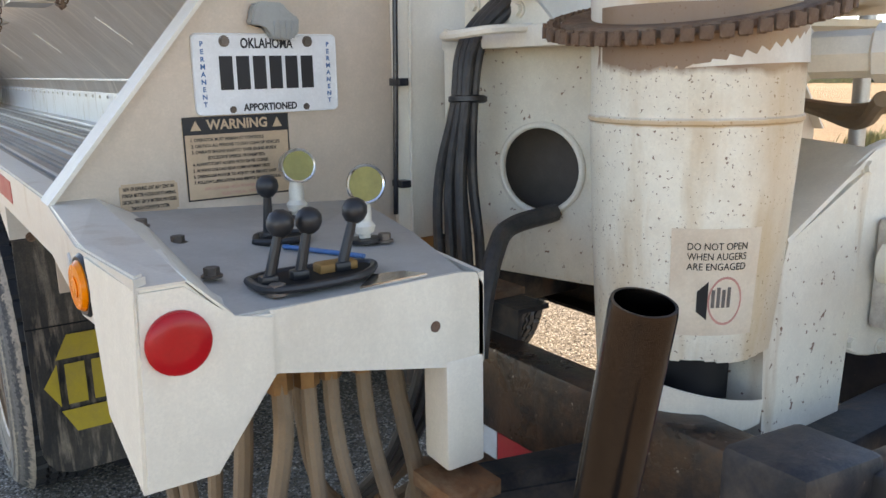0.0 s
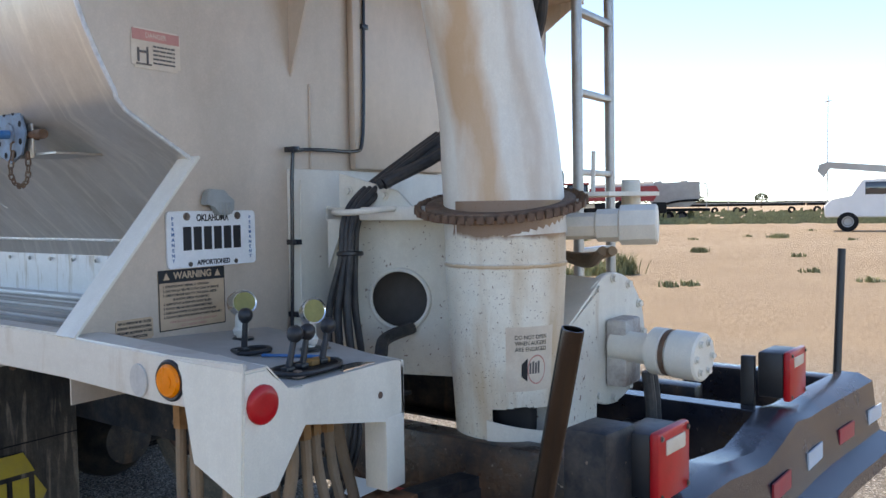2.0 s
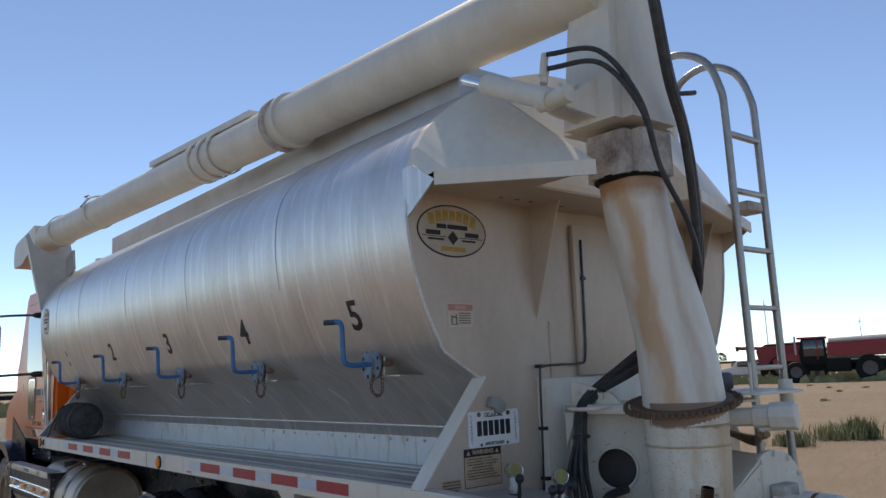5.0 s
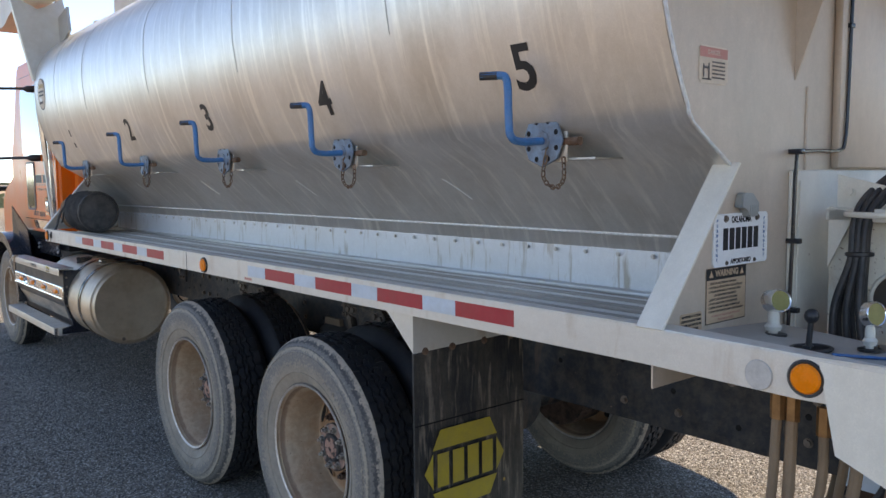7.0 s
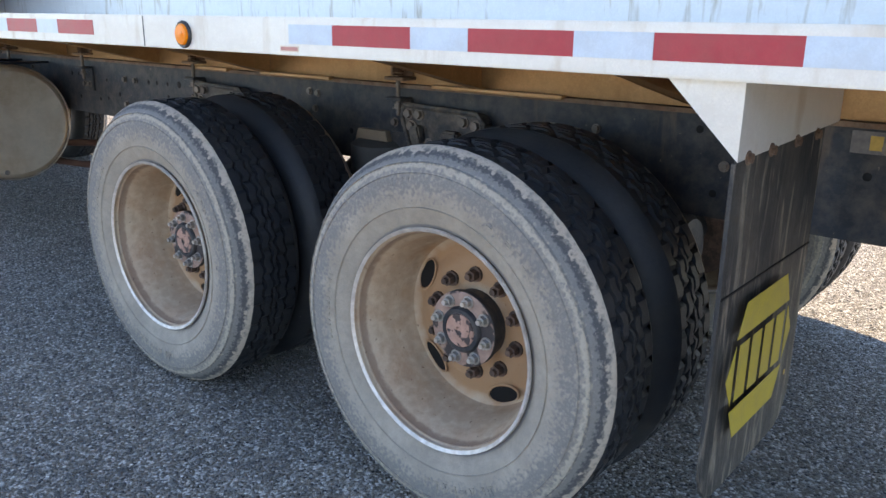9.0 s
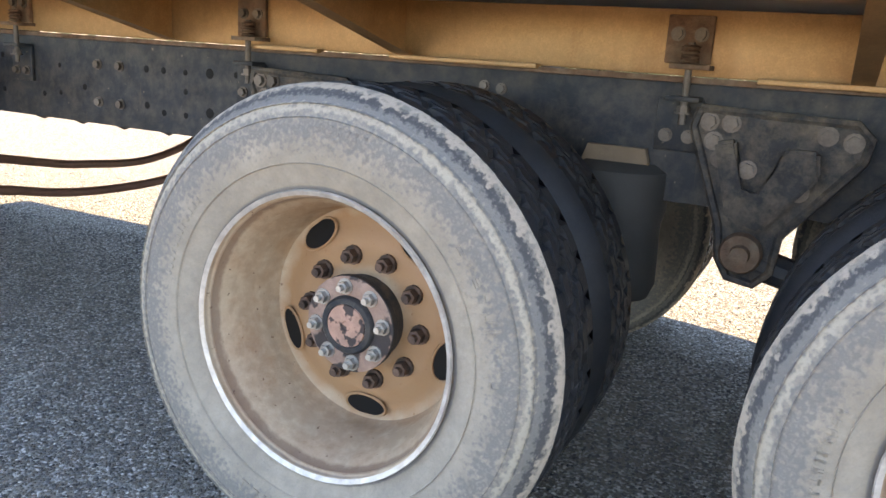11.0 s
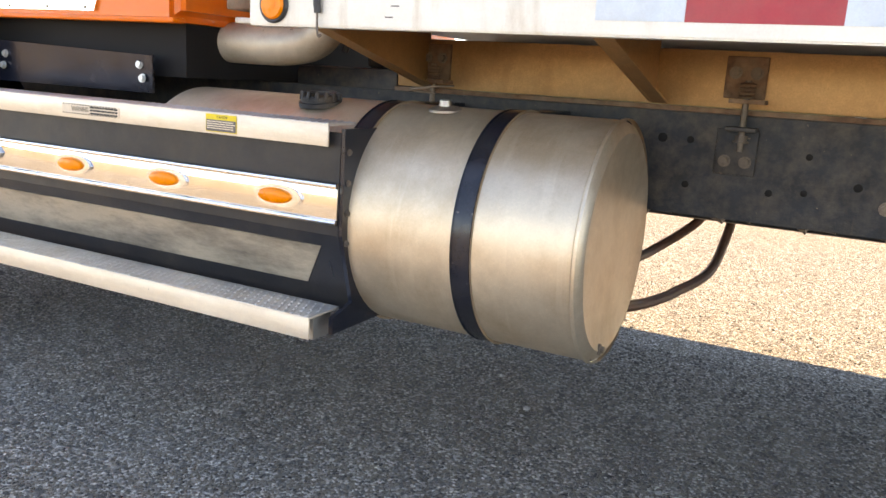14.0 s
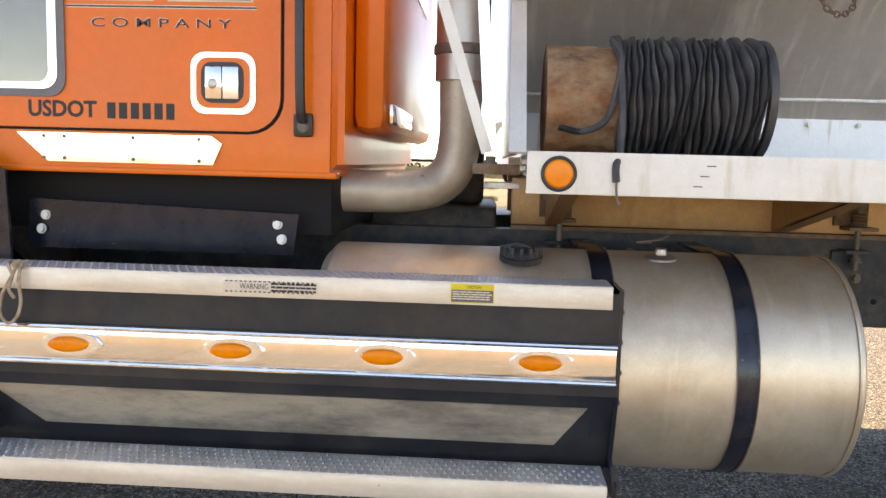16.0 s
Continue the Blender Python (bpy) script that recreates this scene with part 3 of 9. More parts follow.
def text(name, body, size, m, material, parent, width=None, depth=0.0006, label="", bold=0.0):
    """Raised lettering in the built-in font, laid on the xy plane of m, reading along its x."""
    cu = bpy.data.curves.new(name, "FONT")
    cu.body, cu.size, cu.align_x, cu.align_y, cu.extrude, cu.resolution_u = body, size, "CENTER", "CENTER", depth, 3
    cu.offset = bold
    tmp = new(name, cu)
    me = bpy.data.meshes.new_from_object(tmp.evaluated_get(bpy.context.evaluated_depsgraph_get()))
    bpy.data.objects.remove(tmp)
    bpy.data.curves.remove(cu)
    if width and len(me.vertices):
        xs = [v.co.x for v in me.vertices]
        k, mid = width / (max(xs) - min(xs)), (max(xs) + min(xs)) / 2
        for v in me.vertices:
            v.co.x = (v.co.x - mid) * k
    me.materials.clear()
    me.materials.append(material)
    ob = new(name, me)
    ob.parent, ob.matrix_basis = parent, m
    if label:
        ob["label"] = label
    return ob


def bars(name, rows, m, material, parent, h=0.004, label="", depth=0.0006):
    """Rows of plain bars that stand for unreadable writing. rows: (x0, x1, y) on the xy plane of m."""
    if len(rows) <= 7:
        for x0, x1, y in rows:
            ob = part(name, box(B(), x0, x1, y - h / 2, y + h / 2, 0, depth), material, parent, label, smooth=False)
            ob.matrix_basis = m
        return ob
    bm = B()
    for x0, x1, y in rows:
        box(bm, x0, x1, y - h / 2, y + h / 2, 0, depth)
    ob = tagged(part(name, bm, material, parent, label, smooth=False), kind="stuff")
    ob.matrix_basis = m
    return ob


def word_rows(x0, x1, ys, seed, gap=0.004, lo=0.008, hi=0.03, full=1.0):
    rnd, out = random.Random(seed), []
    for y in ys:
        x, end = x0, x0 + (x1 - x0) * (full if full == 1 else rnd.uniform(full, 1))
        while x < end - lo:
            w = min(rnd.uniform(lo, hi), end - x)
            out.append((x, x + w, y))
            x += w + gap
    return out


BOLTS = {}


def bolt(parent, p, axis, r=0.012, h=0.01, material=None, name="bolt"):
    """A hexagon head, with a washer, on a surface at p."""
    material = material or BOLT
    key = (round(r, 4), round(h, 4), material.name)
    if key not in BOLTS:
        bm = B()
        rod(bm, (0, 0, 0), (0, 0, h * 0.25), r * 1.35, 12)
        rod(bm, (0, 0, h * 0.25), (0, 0, h), r, 6)
        me = bpy.data.meshes.new("bolt")
        bmesh.ops.recalc_face_normals(bm, faces=bm.faces[:])
        bm.to_mesh(me)
        bm.free()
        me.materials.append(material)
        BOLTS[key] = me
    q = Vector(axis).to_track_quat("Z", "Y").to_matrix().to_4x4()
    return share(name, BOLTS[key], parent, Matrix.Translation(p) @ q)


# planes for flat marks: columns are reading direction, up direction, outward normal
def plane_left(x, y, z):
    """On a face that looks to -x (the truck's left side)."""
    return Matrix(((0, 0, -1, x), (-1, 0, 0, y), (0, 1, 0, z), (0, 0, 0, 1)))


def plane_rear(x, y, z):
    """On a face that looks to -y (the truck's rear)."""
    return Matrix(((1, 0, 0, x), (0, 0, -1, y), (0, 1, 0, z), (0, 0, 0, 1)))


# ---- ground ----
bm = B()
step_rings = [0, 6, 14, 30, 70, 160, 400, 1000, 2500, 4500]
grid_a = sorted({-r for r in step_rings} | set(step_rings))
vs = {(i, j): bm.verts.new((x + 1, y + 3, 0)) for i, x in enumerate(grid_a) for j, y in enumerate(grid_a)}
for i in range(len(grid_a) - 1):
    for j in range(len(grid_a) - 1):
        bm.faces.new((vs[i, j], vs[i + 1, j], vs[i + 1, j + 1], vs[i, j + 1]))
ground = tagged(part("ground", bm, ground_material(), smooth=False), "bare tan gravel and dirt yard reaching the horizon", "ground", kind="structure")

# ---- the truck ----
XC, XA = 1.185, 1.12  # centre line of the truck, and of the rounded left side
truck = thing("bulk_feed_truck", "orange tandem-axle truck with an aluminium bulk feed tank and discharge auger", "truck")


def arc_side(a0, a1, n):
    out = []
    for k in range(n + 1):
        a = radians(a0 + (a1 - a0) * k / n)
        out.append((XA - 1.135 * math.cos(a), 2.5 - 1.135 * math.sin(a)))
    return out


ROOF = [(-0.012, 2.58), (-0.002, 2.66), (0.028, 2.75), (0.085, 2.84), (0.17, 2.92), (0.30, 3.02), (0.52, 3.15), (0.78, 3.24), (XC, 3.27)]
HOPPER = [(0.62, 1.46), (0.60, 1.532), (0.360, 1.768)]
LEFT = HOPPER + arc_side(33, 0, 10) + ROOF


def both(left):
    return left + [(2 * XC - x, z) for x, z in reversed(left) if abs(x - XC) > 1e-4]


TANK_Y = (0.30, 6.52)
tank = part("tank", prism(B(), both(LEFT), "y", *TANK_Y), ALU, truck, "brushed aluminium tank with a rounded side and hopper bottom", angle=30)

# weld beads and plate seams on the tank
bm = B()
rod(bm, (0.597, 0.31, 1.533), (0.597, 6.5, 1.533), 0.006, 8)
part("weld_bead", bm, WELD, tank, "bright weld along the hopper")
for y in (1.53, 2.76, 4.0, 5.26):
    bm = B()
    rnd = random.Random(int(y * 100))
    pts = [(0.360 + 0.2 * k / 7, y + 0.11 - 0.20 * k / 7, 1.768 - 0.1967 * k / 7 + 0.004) for k in range(8)]
    sweep(bm, [(p[0] + 0.004, p[1] + rnd.uniform(-0.004, 0.004), p[2] - 0.006) for p in pts[1:5]], 0.0035, 6, 2)
    part("weld_bead", bm, WELD, tank)
for y in (1.45, 2.7, 3.9, 5.15, 5.9):
    bm = B()
    ring = arc_side(12, 0, 6) + ROOF[:7]
    for (xa, za), (xb, zb) in zip(ring, ring[1:]):
        n = Vector((-(zb - za), 0, xb - xa)).normalized() * -0.0008
        sheet(bm, [(xa - abs(n.x), y, za + n.z * 0), (xb - abs(n.x), y, zb), (xb - abs(n.x), y + 0.004, zb), (xa - abs(n.x), y + 0.004, za)], 0.0012)
    part("plate_seam", bm, ALU_DULL, tank)
bm = B()
prism(bm, [(0.54, 3.12), (0.54, 3.32), (0.57, 3.34), (2 * XC - 0.57, 3.34), (2 * XC - 0.54, 3.32), (2 * XC - 0.54, 3.12)], "y", 0.55, 6.1)
part("hatch_coaming", bm, ALU_DULL, tank, "raised grey hatch coaming on the roof")

# skirt below the hopper, with its rivets
bm = B()
box(bm, 0.612, 0.632, 0.31, 6.48, 1.29, 1.455)
skirt = part("skirt", bm, SKIRT, truck, "streaked aluminium skirt panel", smooth=False)
bm = B()
box(bm, 0.56, 0.614, 0.31, 6.48, 1.29, 1.312, 0.003)
part("toe_strip", bm, ALU_DULL, skirt)
for k in range(40):
    bolt(skirt, (0.606, 0.42 + 0.152 * k, 1.438), (-1, 0, 0), 0.0065, 0.006, ALU_DULL)

# rear end sheet with its lower wings
WING = [(0.0, 1.338), (0.360, 1.768)] + arc_side(33, 0, 10) + ROOF[:1]
pts = both(WING + [(0.3, 2.60), (XC, 2.60)])
pts = [p for p in pts if p[1] <= 2.605]
bm = B()
prism(bm, pts, "y", 0.292, 0.2985)
prism(bm, [(0.0, 1.340), (2 * XC, 1.340), (2 * XC, 1.18), (0.0, 1.18)], "y", 0.293, 0.2975)
end_sheet = part("end_sheet", bm, END_SHEET, truck, "dusty flat aluminium rear end sheet", smooth=False)
for s in (0, 1):
    bm = B()
    e0, e1 = Vector((0.0, 0, 1.338)), Vector((0.365, 0, 1.773))
    d = (e1 - e0).normalized()
    n = Vector((-d.z, 0, d.x)) * 0.007
    q = [e0, e1, e1 + n, e0 + n]
    prism(bm, [((2 * XC - p.x) if s else p.x, p.z) for p in q], "y", 0.262, 0.345)
    part("edge_flange", bm, WHITE, end_sheet, "white folded edge flange", smooth=False)
    # the bead where the tank wall meets the sheet
    bm = B()
    pts = [(((2 * XC - x) if s else x), 0.291, z) for x, z in [(0.360, 1.768)] + arc_side(33, 0, 12)]
    sweep(bm, pts, 0.006, 6, 2)
    part("weld_bead", bm, WELD, end_sheet)

# front end sheet
bm = B()
prism(bm, both([(0.0, 1.338), (0.360, 1.768)] + arc_side(33, 0, 10) + ROOF), "y", 6.505, 6.525)
front_sheet = part("front_sheet", bm, ALU_DULL, truck, "aluminium front end sheet", smooth=False)
bm = B()
prism(bm, [(0.0, 1.338), (0.360, 1.768), (0.353, 1.773), (-0.007, 1.343)], "y", 6.488, 6.53)
part("edge_flange", bm, ALU_RAIL, front_sheet, smooth=False)

# overhanging prow-shaped hood at the top of the tank's rear
def hood_y(x):
    """Plan line of the eave: two swept wings, set back between them where the post stands."""
    if x < 0.44:
        return 0.10 - 0.45 * max(0.0, x + 0.012) / 0.442
    if x > 1.30:
        return -0.26 + 0.36 * min(1.0, (x - 1.30) / 1.08)
    return -0.02


def roof_z(x):
    u = min(x, 2 * XC - x)
    for (xa, za), (xb, zb) in zip(ROOF, ROOF[1:]):
        if u <= xb:
            return za + (zb - za) * (u - xa) / (xb - xa)
    return ROOF[-1][1]


XS = [-0.012, -0.002, 0.012, 0.028, 0.05, 0.085, 0.12, 0.17, 0.23, 0.30, 0.37, 0.435, 0.442, 0.52, 0.65, 0.80, 0.95, XC, 1.296, 1.304] + [x + 0.13 for x in (1.40, 1.53, 1.68, 1.82, 1.92, 2.00, 2.07, 2.12, 2.155, 2.19, 2.212, 2.228, 2.242, 2.252)]
bm = B()
cols = [[bm.verts.new(p) for p in ((x, 0.301, roof_z(x) - 0.001), (x, 0.255, roof_z(x) - 0.001), (x, hood_y(x), 2.602), (x, hood_y(x), 2.575), (x, 0.301, 2.575))] for x in XS]
for p, q in zip(cols, cols[1:]):
    for j in range(5):
        k = (j + 1) % 5
        bm.faces.new((p[j], q[j], q[k], p[k]))
bmesh.ops.remove_doubles(bm, verts=bm.verts[:], dist=1e-4)
hood = part("rear_hood", bm, WHITE, truck, "overhanging white hood swept out above the end sheet", angle=12)
for s, pts in ((0, [(-0.016, 0.105), (0.436, -0.352), (0.436, -0.335), (-0.004, 0.112)]), (1, [(1.306, -0.262), (2.386, 0.10), (2.378, 0.112), (1.306, -0.245)])):
    bm = B()
    prism(bm, [(x, y - 0.008) for x, y in pts], "z", 2.545, 2.606)
    part("drip_edge", bm, WHITE, hood, smooth=False)
    bm = B()
    prism(bm, [(0.31, 2.43), (0.31, 2.66), (0.24, 2.66), (0.098, 2.57)], "x", -0.014 if not s else 2 * XC + 0.008, -0.006 if not s else 2 * XC + 0.016)
    part("side_wedge", bm, ALU, hood, smooth=False)
bm = B()
prism(bm, [(x, hood_y(x) + 0.004) for x in XS] + [(2.382, 0.30), (-0.012, 0.30)], "z", 2.566, 2.574)
part("soffit", bm, END_SHEET, hood, "dusty underside of the hood", smooth=False)
for x in (0.73, 1.52, 2.0):
    bm = B()
    prism(bm, [(0.293, 2.03), (0.293, 2.57), (0.105, 2.57)], "x", x - 0.004, x + 0.004)
    part("gusset", bm, END_SHEET, hood, smooth=False)
for x in (0.45, 0.55, 0.64, 0.85):
    bolt(hood, (x, 0.2, 2.574), (0, 0, -1), 0.011, 0.01)

# raised centre panel and dark conduit on the end sheet
bm = B()
box(bm, 0.985, 1.50, 0.262, 0.292, 1.76, 2.50, 0.01)
part("centre_panel", bm, END_SHEET, end_sheet, "raised pale centre panel")
bm = B()
box(bm, 0.70, 1.55, 0.276, 0.292, 1.18, 1.755, 0.006)
part("lower_panel", bm, WHITE, end_sheet, "white painted lower panel")
bm = B()
sweep(bm, [(0.735, 0.272, 1.18), (0.735, 0.272, 1.45), (0.742, 0.272, 1.72)], 0.004, 6, 2)
part("weld_bead", bm, WHITE, end_sheet)
bm = B()
sweep(bm, [(1.0, 0.255, 2.40), (0.99, 0.255, 2.0), (0.978, 0.255, 1.83), (0.95, 0.262, 1.795), (0.80, 0.265, 1.792), (0.69, 0.268, 1.785), (0.672, 0.27, 1.75), (0.665, 0.272, 1.5), (0.658, 0.275, 1.22)], 0.0058, 8, 4)
conduit = part("conduit", bm, BLACK, end_sheet, "thin black electric conduit")
for z in (1.78, 1.5, 1.28, 2.2):
    bm = B()
    box(bm, (0.66 if z < 1.79 else 0.985), (0.685 if z < 1.79 else 1.015), 0.25, 0.292, z, z + 0.016, 0.002)
    part("clip", bm, BLACK, conduit)

# ---- deck, side rails ----
deck = part("deck", box(B(), 0.03, 0.612, 0.30, 6.47, 1.255, 1.272), ALU_DULL, truck, "plank walkway beside the tank", smooth=False)
for x0, x1, z in ((0.045, 0.18, 1.291), (0.19, 0.33, 1.287), (0.34, 0.47, 1.291), (0.48, 0.565, 1.287)):
    part("plank", box(B(), x0, x1, 0.305, 6.465, 1.268, z, 0.004), DECK, deck)
    for k in range(3):
        xx = x0 + (x1 - x0) * (k + 0.5) / 3
        part("rib", box(B(), xx - 0.006, xx + 0.006, 0.31, 6.46, z - 0.001, z + 0.009, 0.002), ALU_RAIL if k == 1 else DECK, deck)


def side_rail(x, s):
    """An aluminium channel; s is +1 for the left side and -1 for the right."""
    pts = [(x, 1.196), (x, 1.300), (x + s * 0.055, 1.300), (x + s * 0.055, 1.291), (x + s * 0.008, 1.291), (x + s * 0.008, 1.204), (x + s * 0.05, 1.204), (x + s * 0.05, 1.196)]
    bm = B()
    prism(bm, pts, "y", 0.317, 6.485)
    bmesh.ops.bevel(bm, geom=[e for e in bm.edges if abs(e.verts[0].co.y - e.verts[1].co.y) > 1 and min(abs(e.verts[0].co.x - x), 1) < 0.001], offset=0.004, segments=2, affect="EDGES")
    return part("side_rail", bm, ALU_RAIL, truck, "scuffed white-grey aluminium side rail")


rail = side_rail(0.0, 1)
side_rail(2 * XC, -1)
for start in (5.58, 2.64):
    y = start
    for k in range(4):
        part("reflective_tape", box(B(), -0.0012, 0.0005, y - 0.178, y, 1.228, 1.280), TAPE_WHITE, rail, "white reflective tape", smooth=False)
        part("reflective_tape", box(B(), -0.0013, 0.0005, y - 0.458, y - 0.179, 1.228, 1.280), TAPE_RED, rail, "red reflective tape", smooth=False)
        y -= 0.458
bm = B()
box(bm, -0.001, 0.0005, 2.60, 2.68, 1.206, 1.222)
part("small_sticker", bm, DECAL_W, rail, smooth=False)
part("print", box(B(), -0.0016, 0, 2.604, 2.676, 1.209, 1.219), DECAL_PINK, rail, smooth=False)
part("rail_joint", box(B(), -0.001, 0.001, 3.40, 3.405, 1.199, 1.297), FRAME, rail, smooth=False)
for y, z0 in ((6.06, 1.222), (6.03, 1.272), (6.045, 1.247)):
    part("scratch", box(B(), -0.0008, 0.0005, y, y + 0.022, z0, z0 + 0.003), INK_GREY, rail, smooth=False)


def round_lamp(parent, p, axis, r, lens, name="marker_lamp", label="", grommet=True):
    """A domed lens in a rubber grommet, or in a thin ring."""
    q = Vector(axis).normalized()
    bm = B()
    lathe(bm, [(r * 1.02, -0.002), (r * 1.28, -0.002), (r * 1.30, 0.004), (r * 1.18, 0.009), (r * 1.02, 0.008)] if grommet else [(r * 1.0, -0.002), (r * 1.06, -0.002), (r * 1.06, 0.004), (r, 0.005)], p, axis, 28, True)
    lamp = part(name, bm, KNOB if grommet else lens, parent, label)
    bm = B()
    d = 0.016 if grommet else 0.010
    lathe(bm, [(r * 1.03, 0.0), (r * 1.03, d * 0.6), (r * 0.9, d * 0.95), (r * 0.5, d), (0, d)], p, axis, 28)
    part("lens", bm, lens, lamp)
    if lens is AMBER:
        bm = B()
        lathe(bm, [(r * 0.42, d * 0.97), (r * 0.45, d + 0.0012), (r * 0.25, d + 0.0018), (0, d + 0.002)], p, axis, 24)
        part("lens_boss", bm, lens, lamp)
    return lamp


round_lamp(rail, (0, 6.407, 1.246), (-1, 0, 0), 0.034, AMBER, label="round amber marker lamp in a black grommet")
round_lamp(rail, (0, 3.16, 1.242), (-1, 0, 0), 0.033, AMBER, label="round amber marker lamp in a black grommet")

# ---- control shelf at the left rear corner ----
shelf = part("control_shelf", prism(B(), [(0.06, 0.292), (0.06, -0.06), (0.10, -0.262), (0.505, -0.262), (0.545, 0.0), (0.60, 0.292)], "z", 1.20, 1.204), WHITE, truck, "white painted control shelf at the rear corner", smooth=False)
bm = B()
v = [bm.verts.new(p) for p in ((0.05, 0.292, 1.272), (0.095, -0.274, 1.229), (0.50, -0.274, 1.229), (0.548, -0.02, 1.25), (0.61, 0.292, 1.272))]
lo = [bm.verts.new(p.co - Vector((0, 0, 0.006))) for p in v]
bm.faces.new(v)
bm.faces.new(lo)
for i in range(5):
    bm.faces.new((v[i], v[(i + 1) % 5], lo[(i + 1) % 5], lo[i]))
part("top_plate", bm, mat("worn_grey_shelf_top", (0.47, 0.45, 0.41), 0.55, vary=0.12, scale=6, dirt=(0.30, 0.26, 0.22), dirt_amount=0.5, dirt_scale=4, bump=0.08, bump_scale=40), shelf, "worn grey shelf top", smooth=False)
# outer side, running on from the rail
bm = B()
prism(bm, [(0.0, 0.319), (0.0, -0.06), (0.043, -0.285), (0.058, -0.275), (0.016, -0.05), (0.012, 0.319)], "z", 1.197, 1.297)
bmesh.ops.bevel(bm, geom=[e for e in bm.edges if e.verts[0].co.z == e.verts[1].co.z], offset=0.003, segments=2, affect="EDGES")
part("outer_side", bm, ALU_RAIL, shelf)
bm = B()
sheet(bm, [(0.002, 0.319, 1.296), (0.004, -0.06, 1.296), (0.045, -0.284, 1.281), (0.10, -0.284, 1.281), (0.10, -0.262, 1.282), (0.085, -0.03, 1.29), (0.075, 0.29, 1.296)], 0.003)
part("top_flange", bm, ALU_RAIL, shelf, smooth=False)
bm = B()
sheet(bm, [(0.10, -0.284, 1.283), (0.152, -0.284, 1.231), (0.14, 0.29, 1.275), (0.075, 0.29, 1.297)], 0.003)
part("inner_slope", bm, WHITE, shelf, smooth=False)
# lamp box
bm = B()
lo_pts = [(0.043, -0.285, 1.281), (0.10, -0.285, 1.281), (0.150, -0.285, 1.229), (0.206, -0.285, 1.225), (0.203, -0.285, 1.145), (0.120, -0.285, 1.033), (0.031, -0.285, 1.033)]
hi_pts = [(0.006, -0.11, 1.29), (0.10, -0.12, 1.29), (0.15, -0.12, 1.24), (0.206, -0.12, 1.235), (0.203, -0.12, 1.15), (0.130, -0.17, 1.07), (0.012, -0.15, 1.09)]
a, c = [bm.verts.new(p) for p in lo_pts], [bm.verts.new(p) for p in hi_pts]
for i in range(7):
    bm.faces.new((a[i], a[(i + 1) % 7], c[(i + 1) % 7], c[i]))
bm.faces.new(a)
bm.faces.new(c)
bmesh.ops.bevel(bm, geom=[e for e in bm.edges if e.verts[0].co.y < -0.28 and e.verts[1].co.y < -0.28], offset=0.004, segments=2, affect="EDGES")
part("lamp_box", bm, WHITE, shelf, "white tapered lamp box")
round_lamp(shelf, (0.086, -0.286, 1.213), (0, -1, 0), 0.0365, RED_LENS, "tail_lamp", "round red tail lamp", False)
bm = B()
lathe(bm, [(0.036, 0.0), (0.0355, 0.006), (0.034, 0.0072), (0, 0.0078)], (0.0, 0.030, 1.234), (-1, 0, 0), 28)
part("clear_reflector", bm, DISC_GREY, shelf, "round clouded grey reflector")
round_lamp(shelf, (0.008, -0.082, 1.247), (-0.98, -0.19, 0), 0.033, AMBER, label="round amber marker lamp in a black grommet")
bm = B()
lathe(bm, [(0.0, 0.002), (0.034, 0.002), (0.037, 0.0), (0.037, -0.002)], (0.0, 0.035, 1.247), (-1, 0, 0), 28)
part("reflector", bm, CLEAR_REFL, shelf, "faded round grey reflector")
# rear fascia, its rounded corner and leg
bm = B()
prism(bm, [(0.208, 1.229), (0.20, 1.229), (0.203, 1.145), (0.208, 1.145), (0.462, 1.092), (0.532, 1.086), (0.532, 1.205), (0.52, 1.226), (0.49, 1.231)], "y", -0.279, -0.271)
part("fascia", bm, WHITE, shelf, "white folded rear fascia", smooth=False)
bm = B()
prism(bm, [(-0.279, 1.226), (-0.279, 1.086), (-0.20, 1.086), (-0.02, 1.20), (0.0, 1.245)], "x", 0.524, 0.533)
part("fascia_return", bm, WHITE, shelf, smooth=False)
bm = B()
box(bm, 0.463, 0.532, -0.281, -0.205, 0.925, 1.10, 0.005)
part("leg", bm, WHITE, shelf, "white square leg")
bm = B()
lathe(bm, [(0.0, 0.0005), (0.008, 0.0005), (0.0085, 0.0)], (0.446, -0.2795, 1.158), (0, -1, 0), 16)
part("bolt_hole", bm, HUB, shelf)
bm = B()
prism(bm, [(0.33, -0.272), (0.44, -0.268), (0.42, -0.225), (0.375, -0.215)], "z", 1.231, 1.236)
part("torn_plate", bm, ALU_BRIGHT, shelf, "torn bright sheet edge", smooth=False)
for p in ((0.165, -0.12, 1.246), (0.225, -0.235, 1.237), (0.16, 0.10, 1.258), (0.47, -0.06, 1.25), (0.12, 0.2, 1.268), (0.25, 0.25, 1.27)):
    bolt(shelf, p, (0, 0, 1), 0.011, 0.014)


def slot(parent, pts, z, name="lever_slot"):
    """A raised black rim round an opening for levers."""
    bm = B()
    c = Vector((sum(p[0] for p in pts) / len(pts), sum(p[1] for p in pts) / len(pts), z))
    ring = [Vector((p[0], p[1], z)) for p in pts]
    sweep(bm, ring + [ring[0]], 0.006, 8, 4)
    s = part(name, bm, KNOB, parent, "black rubber-edged lever slot")
    bm = B()
    # flat black face stands in for the shade down the slot
    bm.faces.new([bm.verts.new(p + Vector((0, 0, 0.0015))) for p in ring])
    part("opening", bm, DARK_AND_SHADED, s, smooth=False)
    return s


